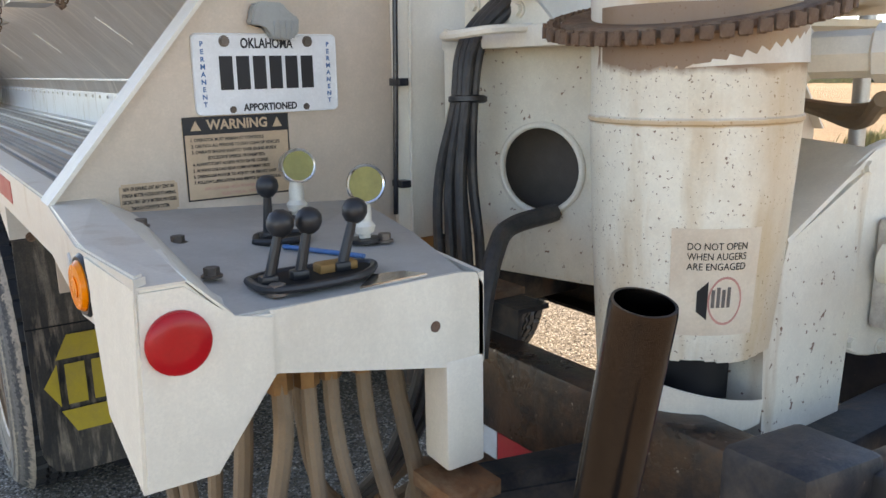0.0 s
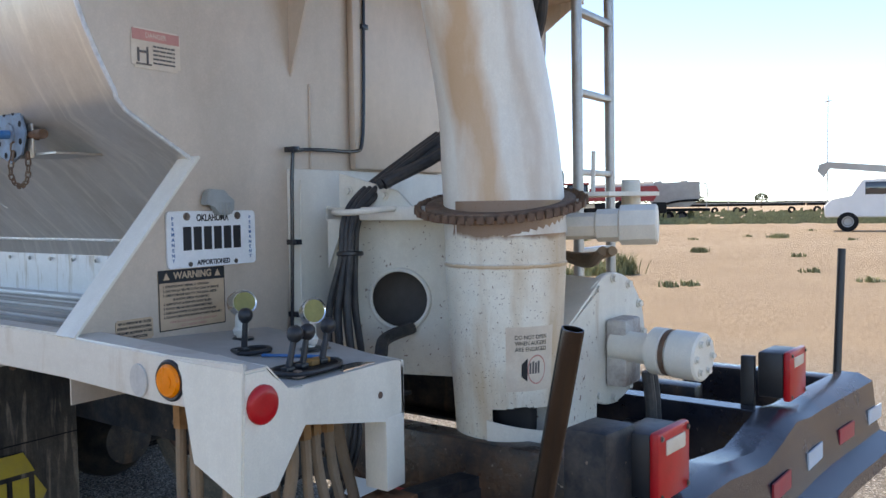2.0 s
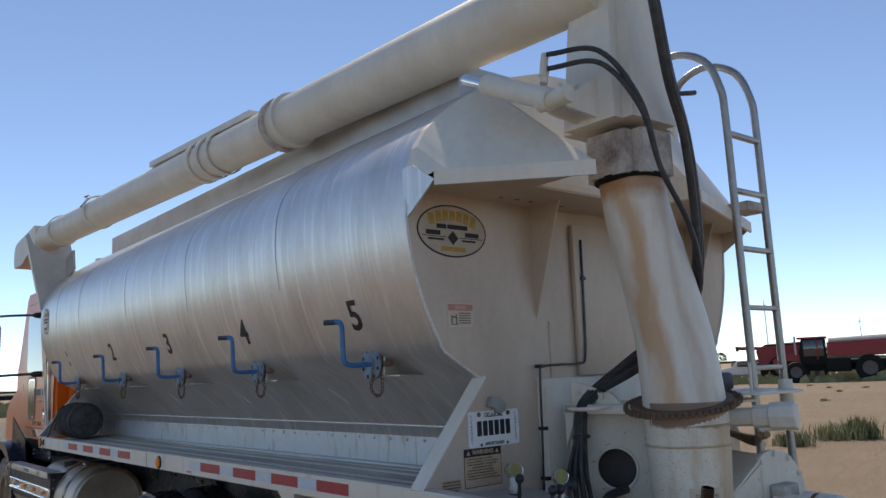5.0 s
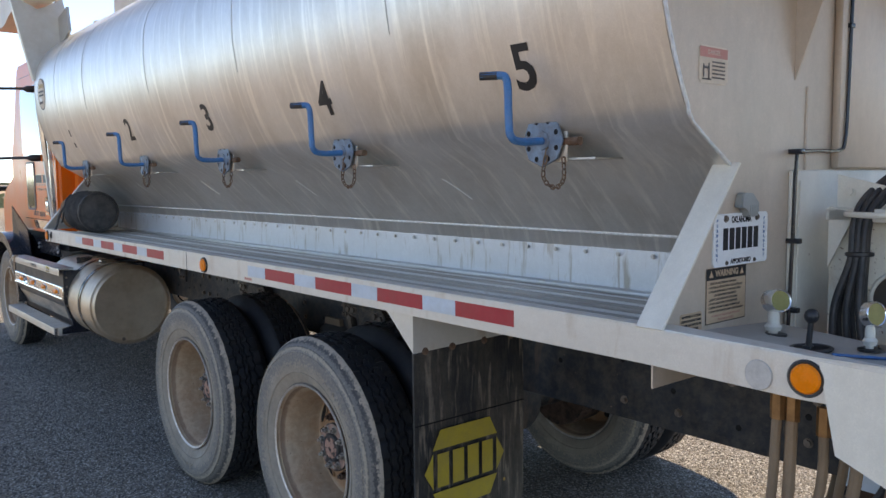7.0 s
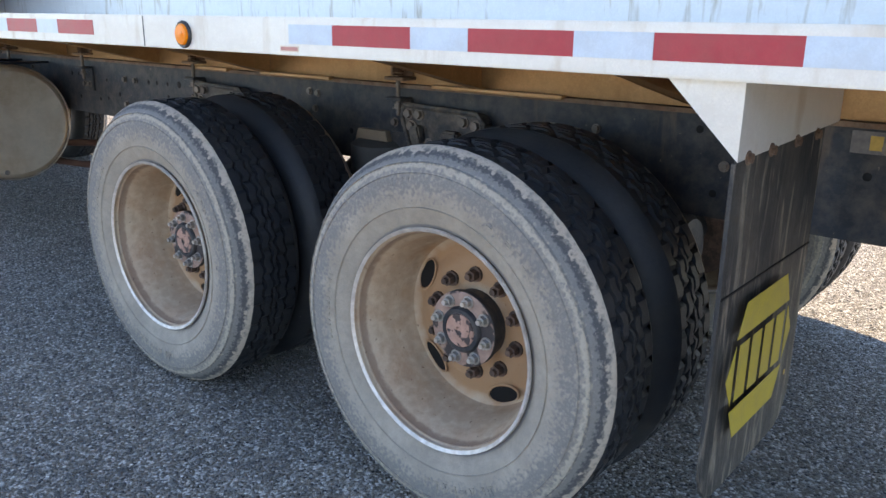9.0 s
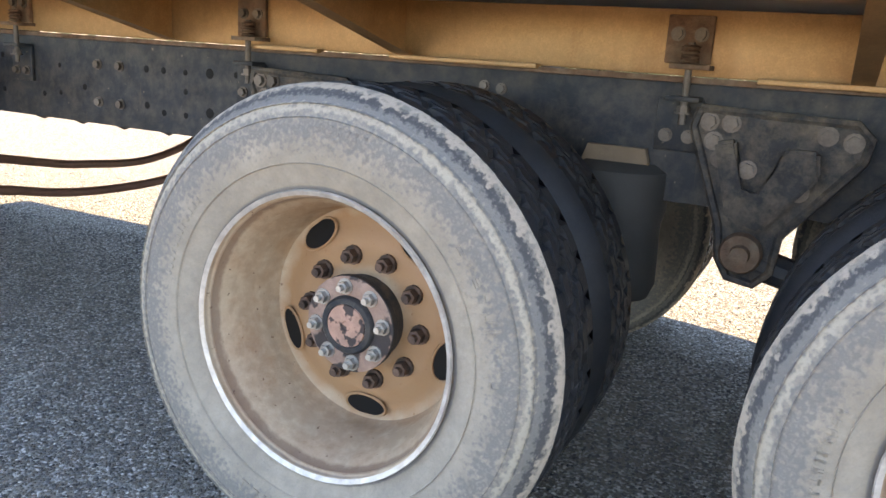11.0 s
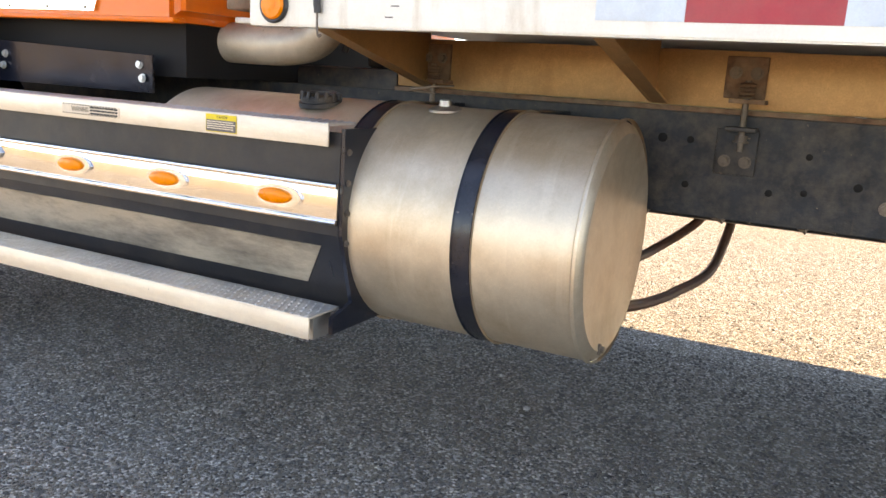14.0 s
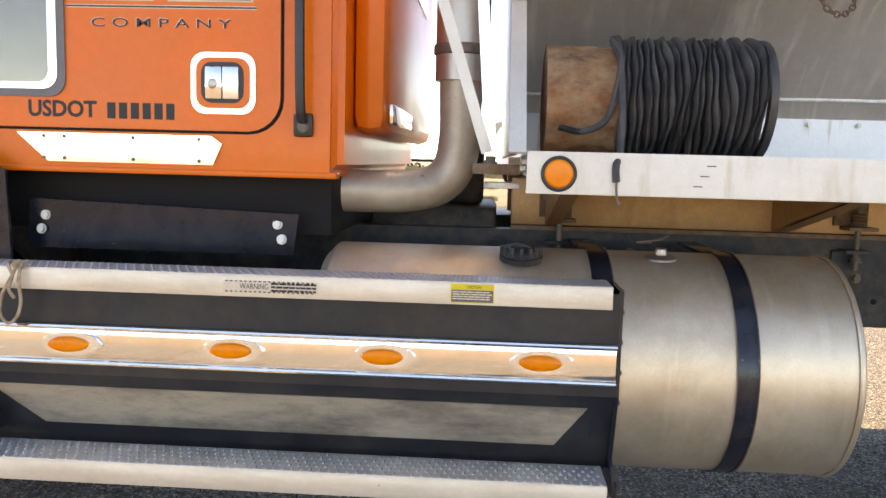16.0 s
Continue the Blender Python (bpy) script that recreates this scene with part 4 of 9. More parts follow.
slot(shelf, [(0.205, -0.16), (0.21, -0.225), (0.25, -0.25), (0.34, -0.245), (0.385, -0.20), (0.385, -0.165), (0.32, -0.14), (0.24, -0.135)], 1.244)
slot(shelf, [(0.275, 0.045), (0.30, 0.02), (0.35, 0.02), (0.372, 0.06), (0.35, 0.10), (0.30, 0.11)], 1.262)
bm = B()
box(bm, 0.30, 0.36, -0.20, -0.165, 1.238, 1.258, 0.004)
part("valve_block", bm, mat("ochre_valve_paint", (0.35, 0.17, 0.04), 0.6, vary=0.3, scale=20), shelf, "ochre valve block under the levers")
bm = B()
rod(bm, (0.31, 0.0, 1.256), (0.40, -0.13, 1.246), 0.004, 8)
part("blue_strip", bm, BLUE, shelf)


def lever(base, knob):
    d = (Vector(knob) - Vector(base)).normalized()
    bm = B()
    rod(bm, base, Vector(knob) - d * 0.012, 0.0085, 10, 0.007)
    box(bm, base[0] - 0.012, base[0] + 0.012, base[1] - 0.012, base[1] + 0.012, base[2] - 0.002, base[2] + 0.012, 0.003)
    lv = part("lever", bm, KNOB, shelf, "black control lever with a ball knob")
    bm = B()
    lathe(bm, [(0.0, -0.019), (0.010, -0.0175), (0.017, -0.010), (0.0195, 0.0), (0.017, 0.010), (0.010, 0.0165), (0, 0.019)], knob, d, 18)
    part("knob", bm, KNOB, lv)


lever((0.222, -0.205, 1.246), (0.243, -0.208, 1.326))
lever((0.268, -0.20, 1.246), (0.286, -0.201, 1.324))
lever((0.335, -0.193, 1.246), (0.361, -0.191, 1.328))
lever((0.302, 0.062, 1.262), (0.305, 0.056, 1.351))


def gauge(c, r, base_z):
    bm = B()
    ax = Vector((-0.35, -0.92, 0.15))
    lathe(bm, [(r * 0.9, 0.004), (r, 0.006), (r * 1.06, 0.002), (r * 1.06, -0.022), (r * 0.9, -0.026), (0, -0.026)], c, ax, 28)
    g = part("pressure_gauge", bm, ALU_BRIGHT, shelf, "pressure gauge with a yellowed face on a taped stem")
    bm = B()
    lathe(bm, [(0, 0.0045), (r * 0.92, 0.0035)], c, ax, 24)
    part("dial", bm, GAUGE, g)
    bm = B()
    lathe(bm, [(0.010, 0.0), (0.010, 0.012), (0.016, 0.014), (0.019, 0.026), (0.013, 0.034), (0.013, c[2] - r - base_z - 0.012), (0.008, c[2] - r - base_z + 0.01)], (c[0], c[1] + 0.012, base_z), (0, 0, 1), 14)
    part("stem", bm, WHITE, g, "white taped fitting")
    bm = B()
    lathe(bm, [(0.030, 0), (0.030, 0.006), (0.012, 0.007)], (c[0], c[1] + 0.012, base_z - 0.001), (0, 0, 1), 18)
    part("foot", bm, KNOB, g)


gauge((0.414, 0.197, 1.368), 0.031, 1.268)
gauge((0.443, -0.05, 1.348), 0.0315, 1.252)

# hydraulic hoses below the shelf
HOSES = [
    [(0.23, -0.20, 1.14), (0.23, -0.20, 1.02), (0.22, -0.16, 0.86), (0.28, -0.05, 0.70), (0.42, 0.12, 0.66), (0.62, 0.4, 0.80)],
    [(0.27, -0.20, 1.14), (0.272, -0.205, 1.0), (0.29, -0.19, 0.82), (0.34, -0.08, 0.66), (0.48, 0.08, 0.62), (0.68, 0.3, 0.75)],
    [(0.31, -0.19, 1.14), (0.31, -0.20, 1.02), (0.33, -0.21, 0.90), (0.40, -0.16, 0.74), (0.50, 0.02, 0.68), (0.70, 0.3, 0.78)],
    [(0.20, -0.12, 1.13), (0.19, -0.12, 0.98), (0.19, -0.08, 0.80), (0.26, 0.05, 0.60), (0.42, 0.2, 0.55), (0.66, 0.45, 0.70)],
    [(0.37, -0.17, 1.13), (0.375, -0.18, 1.0), (0.40, -0.20, 0.86), (0.47, -0.16, 0.74), (0.56, 0.0, 0.72), (0.72, 0.2, 0.82)],
    [(0.17, -0.05, 1.13), (0.16, -0.05, 0.95), (0.17, 0.02, 0.75), (0.24, 0.15, 0.58), (0.42, 0.3, 0.54), (0.66, 0.5, 0.68)],
    [(0.12, 0.02, 1.16), (0.12, 0.03, 0.98), (0.14, 0.08, 0.78), (0.22, 0.2, 0.60), (0.42, 0.4, 0.56), (0.70, 0.7, 0.70)],
    [(0.30, -0.05, 1.16), (0.31, -0.04, 0.98), (0.35, 0.0, 0.82), (0.45, 0.12, 0.72), (0.60, 0.3, 0.74), (0.74, 0.5, 0.82)],
    [(0.10, 0.10, 1.16), (0.10, 0.12, 0.98), (0.12, 0.18, 0.80), (0.22, 0.3, 0.64), (0.42, 0.5, 0.60), (0.70, 0.8, 0.72)],
    [(0.44, -0.12, 1.13), (0.45, -0.14, 1.0), (0.47, -0.16, 0.86), (0.50, -0.08, 0.74), (0.58, 0.1, 0.74), (0.72, 0.3, 0.82)],
]
for k, pts in enumerate(HOSES):
    # each hose dips under the frame rail and comes up behind it
    end = pts[-1]
    pts = [(x, y if y < 0 else 0.35 * y, z) for x, y, z in pts[:-1]] + [(0.78, 0.25 * end[1], 0.67), (1.0, 0.30 * end[1], 0.84)]
    bm = B()
    sweep(bm, pts, 0.0125 if k % 3 else 0.015, 10, 8)
    h = part("hydraulic_hose", bm, HOSE, truck, "dust-covered tan hydraulic hose")
    bm = B()
    rod(bm, Vector(pts[0]) + Vector((0, 0, 0.02)), Vector(pts[0]) - Vector((0, 0, 0.05)), 0.0185, 6)
    part("fitting", bm, mat("brassy_hose_fitting", (0.32, 0.17, 0.07), 0.5, metal=0.6, vary=0.3, scale=40) if k == 0 else bpy.data.materials["brassy_hose_fitting"], h)
for k in range(3):
    bm = B()
    sweep(bm, [(0.62 + 0.02 * k, -0.02 + 0.04 * k, 1.2), (0.58 + 0.02 * k, -0.05, 1.05), (0.52 + 0.02 * k, -0.02, 0.88), (0.46, 0.1, 0.74 - 0.02 * k)], 0.009, 8, 8)
    part("hydraulic_hose", bm, HOSE_BLACK, truck, "black hydraulic hose")

# ---- plate and stickers on the end sheet ----
YP = 0.291
bm = B()
prism(bm, rounded(0.256, 0.545, 1.467, 1.614, 0.011), "y", YP - 0.004, YP)
plate = part("licence_plate", bm, PLATE, end_sheet, "white licence plate with dark characters", smooth=False)
bm = B()
edge = [(x, YP - 0.0045, z) for x, z in rounded(0.2575, 0.5435, 1.4685, 1.6125, 0.010)]
sweep(bm, edge + edge[:1], 0.0016, 6, 0)
part("plate_rim", bm, PLATE, plate)
pm = plane_rear(0.4005, YP - 0.0042, 1.5405)
text("state_name", "OKLAHOMA", 0.026, pm @ pose(0, 0.055, 0), INK, plate, 0.108, bold=0.0007)
text("plate_word", "APPORTIONED", 0.019, pm @ pose(0, -0.062, 0), INK, plate, 0.112, bold=0.0006)
for k in range(6):
    bm = B()
    box(bm, -0.098 + 0.0335 * k, -0.098 + 0.0335 * k + 0.026, -0.029, 0.034, 0, 0.0008)
    ob = part("character_bar", bm, INK, plate, smooth=False)
    ob.matrix_basis = pm
for s in (-1, 1):
    for k, ch in enumerate("PERMANENT"):
        text("side_letter", ch, 0.0125, pm @ pose(s * 0.126, 0.054 - 0.0135 * k, 0), INK_BLUE, plate, depth=0.0004, bold=0.0004)
for x in (-0.083, 0.083):
    bolt(plate, (0.4005 + x, YP - 0.004, 1.600), (0, -1, 0), 0.008, 0.006)
    bolt(plate, (0.4005 + x * 0.9, YP - 0.004, 1.476), (0, -1, 0), 0.005, 0.004)
bm = B()
prism(bm, [(0.362, 1.632), (0.372, 1.668), (0.385, 1.674), (0.43, 1.672), (0.438, 1.655), (0.462, 1.645), (0.46, 1.615), (0.44, 1.602), (0.405, 1.605), (0.395, 1.628)], "y", YP - 0.026, YP)
bmesh.ops.bevel(bm, geom=bm.edges[:], offset=0.003, segments=2, affect="EDGES")
lampc = part("plate_lamp", bm, mat("grey_plastic_lamp_cover", (0.33, 0.34, 0.32), 0.4, vary=0.1, scale=20), end_sheet, "grey-green plate lamp cover")
for k in range(4):
    part("rib", box(B(), 0.408 + 0.012 * k, 0.413 + 0.012 * k, YP - 0.0285, YP - 0.024, 1.606, 1.638, 0.001), bpy.data.materials["grey_plastic_lamp_cover"], lampc)


def sticker(x0, x1, z0, z1, material, name, label, y=YP - 0.0012, parent=None):
    bm = B()
    box(bm, x0, x1, y, y + 0.0014, z0, z1)
    bmesh.ops.bevel(bm, geom=[e for e in bm.edges if abs(e.verts[0].co.y - e.verts[1].co.y) > 0.001], offset=min(0.01, (z1 - z0) * 0.08), segments=3, affect="EDGES")
    return part(name, bm, material, parent or end_sheet, label, smooth=False)


w = sticker(0.229, 0.443, 1.302, 1.462, DECAL, "warning_sticker", "tan warning sticker with a black header")
part("border", box(B(), 0.2295, 0.4425, YP - 0.0016, YP - 0.0011, 1.3025, 1.4615), INK, w, smooth=False)
part("face", box(B(), 0.2325, 0.4395, YP - 0.0020, YP - 0.0015, 1.3055, 1.428), DECAL, w, smooth=False)
wm = plane_rear(0.336, YP - 0.0021, 1.382)
text("heading", "WARNING", 0.026, wm @ pose(0, 0.063, 0), DECAL, w, 0.122, 0.0003, bold=0.0007)
for s in (-1, 1):
    bm = B()
    prism(bm, [(s * 0.082 - 0.010, 0.054), (s * 0.082 + 0.010, 0.054), (s * 0.082, 0.073)], "z", 0, 0.0004)
    ob = part("triangle", bm, DECAL, w, smooth=False)
    ob.matrix_basis = wm
LINES = ["1. OPERATOR MUST REMAIN AT CONTROLS", "2. CAUTION ALL PERSONS TO STAY CLEAR OF VEHICLES", "3. OPERATE ENGINE SLIGHTLY OVER IDLING SPEEDS", "(EXCESSIVE SPEEDS PROHIBITED)", "4. ALWAYS START AUGERS WITH GATES CLOSED", "5. ALWAYS UNLOAD REAR COMPARTMENT FIRST", "6. DISENGAGE POWER TO ADJUST OR SERVICE UNIT", "7. FOLLOW LUBRICATION AND SERVICE GUIDES REGULARLY"]
WID = [0.145, 0.178, 0.170, 0.115, 0.152, 0.155, 0.168, 0.186]
for k, (s, wd) in enumerate(zip(LINES, WID)):
    text("printed_line", s, 0.0085, wm @ pose(-0.093 + wd / 2 + (0.03 if s[0] == "(" else 0), 0.036 - 0.0115 * k, 0), INK, w, wd, 0.0003, bold=0.00025)
for k, (s, wd) in enumerate((("WATCH FOR HIGH POWER OVER HEAD", 0.15), ("ELECTRICAL WIRES", 0.08))):
    text("printed_line", s, 0.0085, wm @ pose(0.0, -0.058 - 0.0115 * k, 0), DECAL_PINK, w, wd, 0.0003)
w = sticker(0.090, 0.195, 1.292, 1.347, DECAL, "small_sticker", "small tan notice sticker with dark print")
sm = plane_rear(0.1425, YP - 0.0014, 1.3195)
for k, (s, wd) in enumerate((("NEW OR REPAIRED UNIT MAY CONTAIN", 0.092), ("FOREIGN MATTER HAZARDOUS TO ANIMALS.", 0.097), ("DISCARD FIRST 50# OF MATERIAL PROCESSED", 0.098), ("THROUGH CONVEYOR SYSTEM.", 0.07))):
    text("printed_line", s, 0.0095, sm @ pose(0, 0.018 - 0.012 * k, 0), INK, w, wd, 0.0003, bold=0.0002)
w = sticker(0.187, 0.331, 1.978, 2.079, DECAL_W, "danger_sticker", "faded white danger sticker with a red header")
part("header", box(B(), 0.19, 0.328, YP - 0.0018, YP - 0.0011, 2.048, 2.075), DECAL_PINK, w, smooth=False)
dm = plane_rear(0.259, YP - 0.0019, 2.0285)
text("heading", "DANGER", 0.018, dm @ pose(0, 0.033, 0), DECAL_W, w, 0.06, 0.0003)
bars("print_bar", word_rows(-0.01, 0.055, [0.008 - 0.0105 * k for k in range(5)], 4, 0.002, 0.006, 0.02), dm, INK_GREY, w, 0.0045)
for x0, x1, z0, z1 in ((-0.056, -0.05, -0.035, 0.0), (-0.05, -0.03, -0.012, -0.006), (-0.03, -0.024, -0.04, 0.004), (-0.06, -0.015, -0.042, -0.038)):
    bm = B()
    box(bm, x0, x1, z0, z1, 0, 0.0005)
    ob = part("pictogram", bm, INK_GREY, w, smooth=False)
    ob.matrix_basis = dm
    ob.location.y -= 0.0008

# oval maker's badge, lettering as plain bars
def oval(cx, cz, rx, rz, y0, y1, n=40):
    b2 = B()
    return prism(b2, [(cx + rx * math.cos(2 * math.pi * k / n), cz + rz * math.sin(2 * math.pi * k / n)) for k in range(n)], "y", y0, y1)


badge = part("oval_badge", oval(0.238, 2.412, 0.196, 0.116, YP - 0.0012, YP + 0.001), INK, end_sheet, "oval maker's badge, black edge on pale ground", smooth=False)
part("badge_face", oval(0.238, 2.412, 0.189, 0.109, YP - 0.0018, YP - 0.001), BADGE_FACE, badge, smooth=False)
om = plane_rear(0.238, YP - 0.0019, 2.412)
for k in range(7):
    a = (k - 3) / 3
    bm = B()
    box(bm, -0.016, 0.016, -0.021 - 0.004 * abs(a), 0.021 + 0.004 * abs(a), 0, 0.0006)
    ob = part("gold_bar", bm, INK_GOLD, badge, smooth=False)
    ob.matrix_basis = om @ pose(a * 0.118, 0.070 - 0.022 * a * a, 0, 0, 0, -a * 12)
bars("print_bar", [(-0.09, -0.035, 0.018), (-0.03, 0.085, 0.018), (-0.15, -0.07, -0.012), (0.07, 0.15, -0.012)], om, INK, badge, 0.020)
bars("print_bar", [(-0.14, -0.05, -0.040), (0.05, 0.13, -0.040)], om, INK, badge, 0.009)
bars("print_bar", [(-0.07, 0.07, -0.080)], om, INK_GOLD, badge, 0.020)
bars("rule", [(-0.17, -0.04, -0.028), (0.04, 0.17, -0.028)], om, INK, badge, 0.003)
bm = B()
prism(bm, [(0, 0.002), (0.030, -0.030), (0, -0.062), (-0.030, -0.030)], "z", 0, 0.0007)
ob = part("diamond", bm, INK, badge, smooth=False)
ob.matrix_basis = om

# small oval badge at the front of the tank's side
bm = B()
for r_ in ((0.112, 0.128, 0.0008, INK, "side_badge"), (0.104, 0.120, 0.0014, DECAL_W, "badge_face")):
    bm = B()
    pts = []
    for k in range(32):
        t = 2 * math.pi * k / 32
        zz = 2.47 + r_[1] * math.sin(t)
        a = math.asin(max(-1, min(1, (2.5 - zz) / 1.135))) if zz < 2.5 else 0
        pts.append(bm.verts.new((XA - (1.135 + r_[2]) * math.cos(a) - (0.002 if zz > 2.5 else 0), 6.30 + r_[0] * math.cos(t), zz)))
    bm.faces.new(pts)
    ob = part(r_[4], bm, r_[3], tank if r_[4] == "side_badge" else side_badge, "small oval maker's badge on the tank side" if r_[4] == "side_badge" else "", smooth=False)
    side_badge = ob if r_[4] == "side_badge" else side_badge
bm = plane_left(XA - 1.1375, 6.30, 2.47)
bars("print_bar", [(-0.06, 0.06, 0.065)], bm, INK_GOLD, side_badge, 0.03)
bars("print_bar", [(-0.08, -0.01, 0.02), (0.0, 0.08, 0.02), (-0.07, 0.07, -0.01)], bm, INK, side_badge, 0.014)
bars("print_bar", [(-0.05, 0.05, -0.07)], bm, INK_GREY, side_badge, 0.02)

bm = B()
rod(bm, (0.803, YP - 0.001, 1.20), (0.808, YP - 0.001, 2.02), 0.005, 8)
part("weld_seam", bm, END_SHEET, end_sheet)

# ---- sump box, discharge tube and auger post ----
sump = part("sump_box", prism(B(), [(0.82, 0.29), (0.985, -0.24), (1.0, -0.30), (1.15, -0.30), (1.55, -0.05), (1.55, 0.29)], "z", 1.105, 1.112), WHITE_RUST, truck, "rust-spotted white sump box", smooth=False)
# left wall with a round inspection opening
bm = B()
yc, zc, rr = 0.085, 1.335, 0.090
y0, y1, z0, z1 = -0.24, 0.29, 1.112, 1.60
n = 32
inner = [(yc + rr * math.cos(2 * math.pi * k / n), zc + 0.090 * math.sin(2 * math.pi * k / n)) for k in range(n)]


def rim_point(k):
    a = 2 * math.pi * k / n
    cx, cz = math.cos(a), math.sin(a)
    s = min(((y1 - yc) if cx > 0 else (y0 - yc)) / cx if abs(cx) > 1e-6 else 1e9, ((z1 - zc) if cz > 0 else (z0 - zc)) / cz if abs(cz) > 1e-6 else 1e9)
    return yc + s * cx, zc + s * cz


outer = [rim_point(k) for k in range(n)]


def wall_x(y):
    return 0.81 + (0.29 - y) * 0.33


vi = [[bm.verts.new((wall_x(p[0]) + o, p[0], p[1])) for p in inner] for o in (0, 0.008)]
vo = [[bm.verts.new((wall_x(p[0]) + o, p[0], p[1])) for p in outer] for o in (0, 0.008)]
for k in range(n):
    j = (k + 1) % n
    bm.faces.new((vi[0][k], vi[0][j], vo[0][j], vo[0][k]))
    bm.faces.new((vi[1][k], vo[1][k], vo[1][j], vi[1][j]))
    bm.faces.new((vi[0][k], vi[1][k], vi[1][j], vi[0][j]))
    bm.faces.new((vo[0][k], vo[0][j], vo[1][j], vo[1][k]))
part("left_wall", bm, WHITE_RUST, sump, "white wall with a round opening", smooth=False)
bm = B()
ring = [Vector((wall_x(y) - 0.003, y, z)) for y, z in inner]
sweep(bm, ring + [ring[0]], 0.007, 8, 0)
ob = part("opening_rim", bm, WHITE, sump)
# dark sheet behind the round opening stands in for the shaded interior
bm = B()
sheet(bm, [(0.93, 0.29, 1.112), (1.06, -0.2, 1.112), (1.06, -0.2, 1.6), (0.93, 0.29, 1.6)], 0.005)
part("inner_wall", bm, mat("sump_interior_shade", (0.10, 0.085, 0.075), 0.8, vary=0.3, scale=9), sump, smooth=False)
bm = B()
prism(bm, [(0.80, 0.29), (0.775, -0.10), (0.80, -0.30), (1.30, -0.36), (1.62, -0.10), (1.62, 0.29)], "z", 1.600, 1.612)
part("top_plate", bm, WHITE, sump, "white mounting plate", smooth=False)
bm = B()
box(bm, 0.775, 0.80, -0.10, 0.29, 1.575, 1.615, 0.004)
part("top_lip", bm, WHITE, sump)
bm = B()
prism(bm, [(0.28, 1.615), (0.28, 1.72), (0.05, 1.66), (0.0, 1.615)], "x", 0.83, 0.84)
part("angle_bracket", bm, WHITE, sump, "white bolted angle bracket", smooth=False)
for y, z in ((0.24, 1.665), (0.10, 1.648)):
    bolt(sump, (0.829, y, z), (-1, 0, 0), 0.012, 0.012, WHITE)
bm = B()
sweep(bm, [(0.80, 0.22, 1.60), (0.72, 0.20, 1.60), (0.68, 0.10, 1.60), (0.70, 0.03, 1.605), (0.79, 0.02, 1.61)], 0.009, 8, 6)
part("hose_loop", bm, WHITE, sump, "white rod loop that holds the hoses")
bm = B()
prism(bm, [(0.28, 1.62), (0.28, 1.43), (0.20, 1.60)], "x", 0.775, 0.783)
part("corner_gusset", bm, WHITE, sump, smooth=False)

TX, TY = 0.862, -0.380
bm = B()
lathe(bm, [(0.172, 1.16), (0.172, 1.425), (0.175, 1.428), (0.175, 1.434), (0.171, 1.437), (0.171, 1.600)], (TX, TY, 0), (0, 0, 1), 48)
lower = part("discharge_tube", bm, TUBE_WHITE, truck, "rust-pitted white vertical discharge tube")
# lower end with a cut-out clean-out door
bm = B()
seg = 48


def tube_wall(bm, a0, a1, r0, r1, z0, z1):
    """One curved stave of a tube wall between two angles in degrees."""
    q = [(TX + r * math.cos(radians(a)), TY + r * math.sin(radians(a))) for r, a in ((r1, a0), (r1, a1), (r0, a1), (r0, a0))]
    prism(bm, q, "z", z0, z1)


for k in range(seg):
    a0, a1 = 7.5 * k, 7.5 * (k + 1)
    ragged = 1.082 + 0.003 * math.sin(k * 0.9)
    tube_wall(bm, a0, a1, 0.165, 0.172, ragged if 195 <= a0 < 322 else 0.90, 1.16)
bmesh.ops.remove_doubles(bm, verts=bm.verts[:], dist=1e-5)
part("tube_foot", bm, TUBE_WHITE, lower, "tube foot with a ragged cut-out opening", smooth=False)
# near-black liner and core paint the shade inside the cut-out foot
TUBE_SHADE = mat("tube_interior_shade", (0.007, 0.007, 0.009), 0.6, vary=0.3, scale=20)
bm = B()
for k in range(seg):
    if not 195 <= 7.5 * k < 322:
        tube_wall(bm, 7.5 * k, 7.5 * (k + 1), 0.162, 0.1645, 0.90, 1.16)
part("tube_lining", bm, TUBE_SHADE, lower, "black liner standing in for the shade inside the tube", smooth=False)
bm = B()
for k in range(18):
    tube_wall(bm, 190 + 5 * k, 195 + 5 * k, 0.178, 0.182, 0.90, 1.0)
for v in bm.verts:
    if v.co.z > 0.95:
        v.co.z = 1.048 - 0.0009 * (math.degrees(math.atan2(v.co.y - TY, v.co.x - TX)) % 360 - 190)
bmesh.ops.remove_doubles(bm, verts=bm.verts[:], dist=1e-4)
door = part("cleanout_door", bm, WHITE, lower, "curved white clean-out door sagging open", smooth=False)
# black core fills the foot so that the opening stays dark
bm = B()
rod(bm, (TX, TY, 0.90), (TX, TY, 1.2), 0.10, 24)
part("inner_shaft", bm, TUBE_SHADE, lower)


def wrapped(name, w0, w1, h0, h1, deg, z, material, parent, r=0.1735, label=""):
    """A sticker bent round the tube; w in metres along the arc."""
    bm = B()
    k = 10
    for i in range(k):
        a = [radians(deg) + (w0 + (w1 - w0) * j / k) / 0.172 for j in (i, i + 1)]
        bm.faces.new([bm.verts.new((TX + r * math.cos(t), TY + r * math.sin(t), zz)) for t, zz in ((a[0], z + h0), (a[1], z + h0), (a[1], z + h1), (a[0], z + h1))])
    bmesh.ops.remove_doubles(bm, verts=bm.verts[:], dist=1e-5)
    return part(name, bm, material, parent, label)


LD = 235
lab = wrapped("warning_label", -0.075, 0.075, -0.075, 0.075, LD, 1.192, DECAL_W, lower, label="faded white label with black print and a hand pictogram")


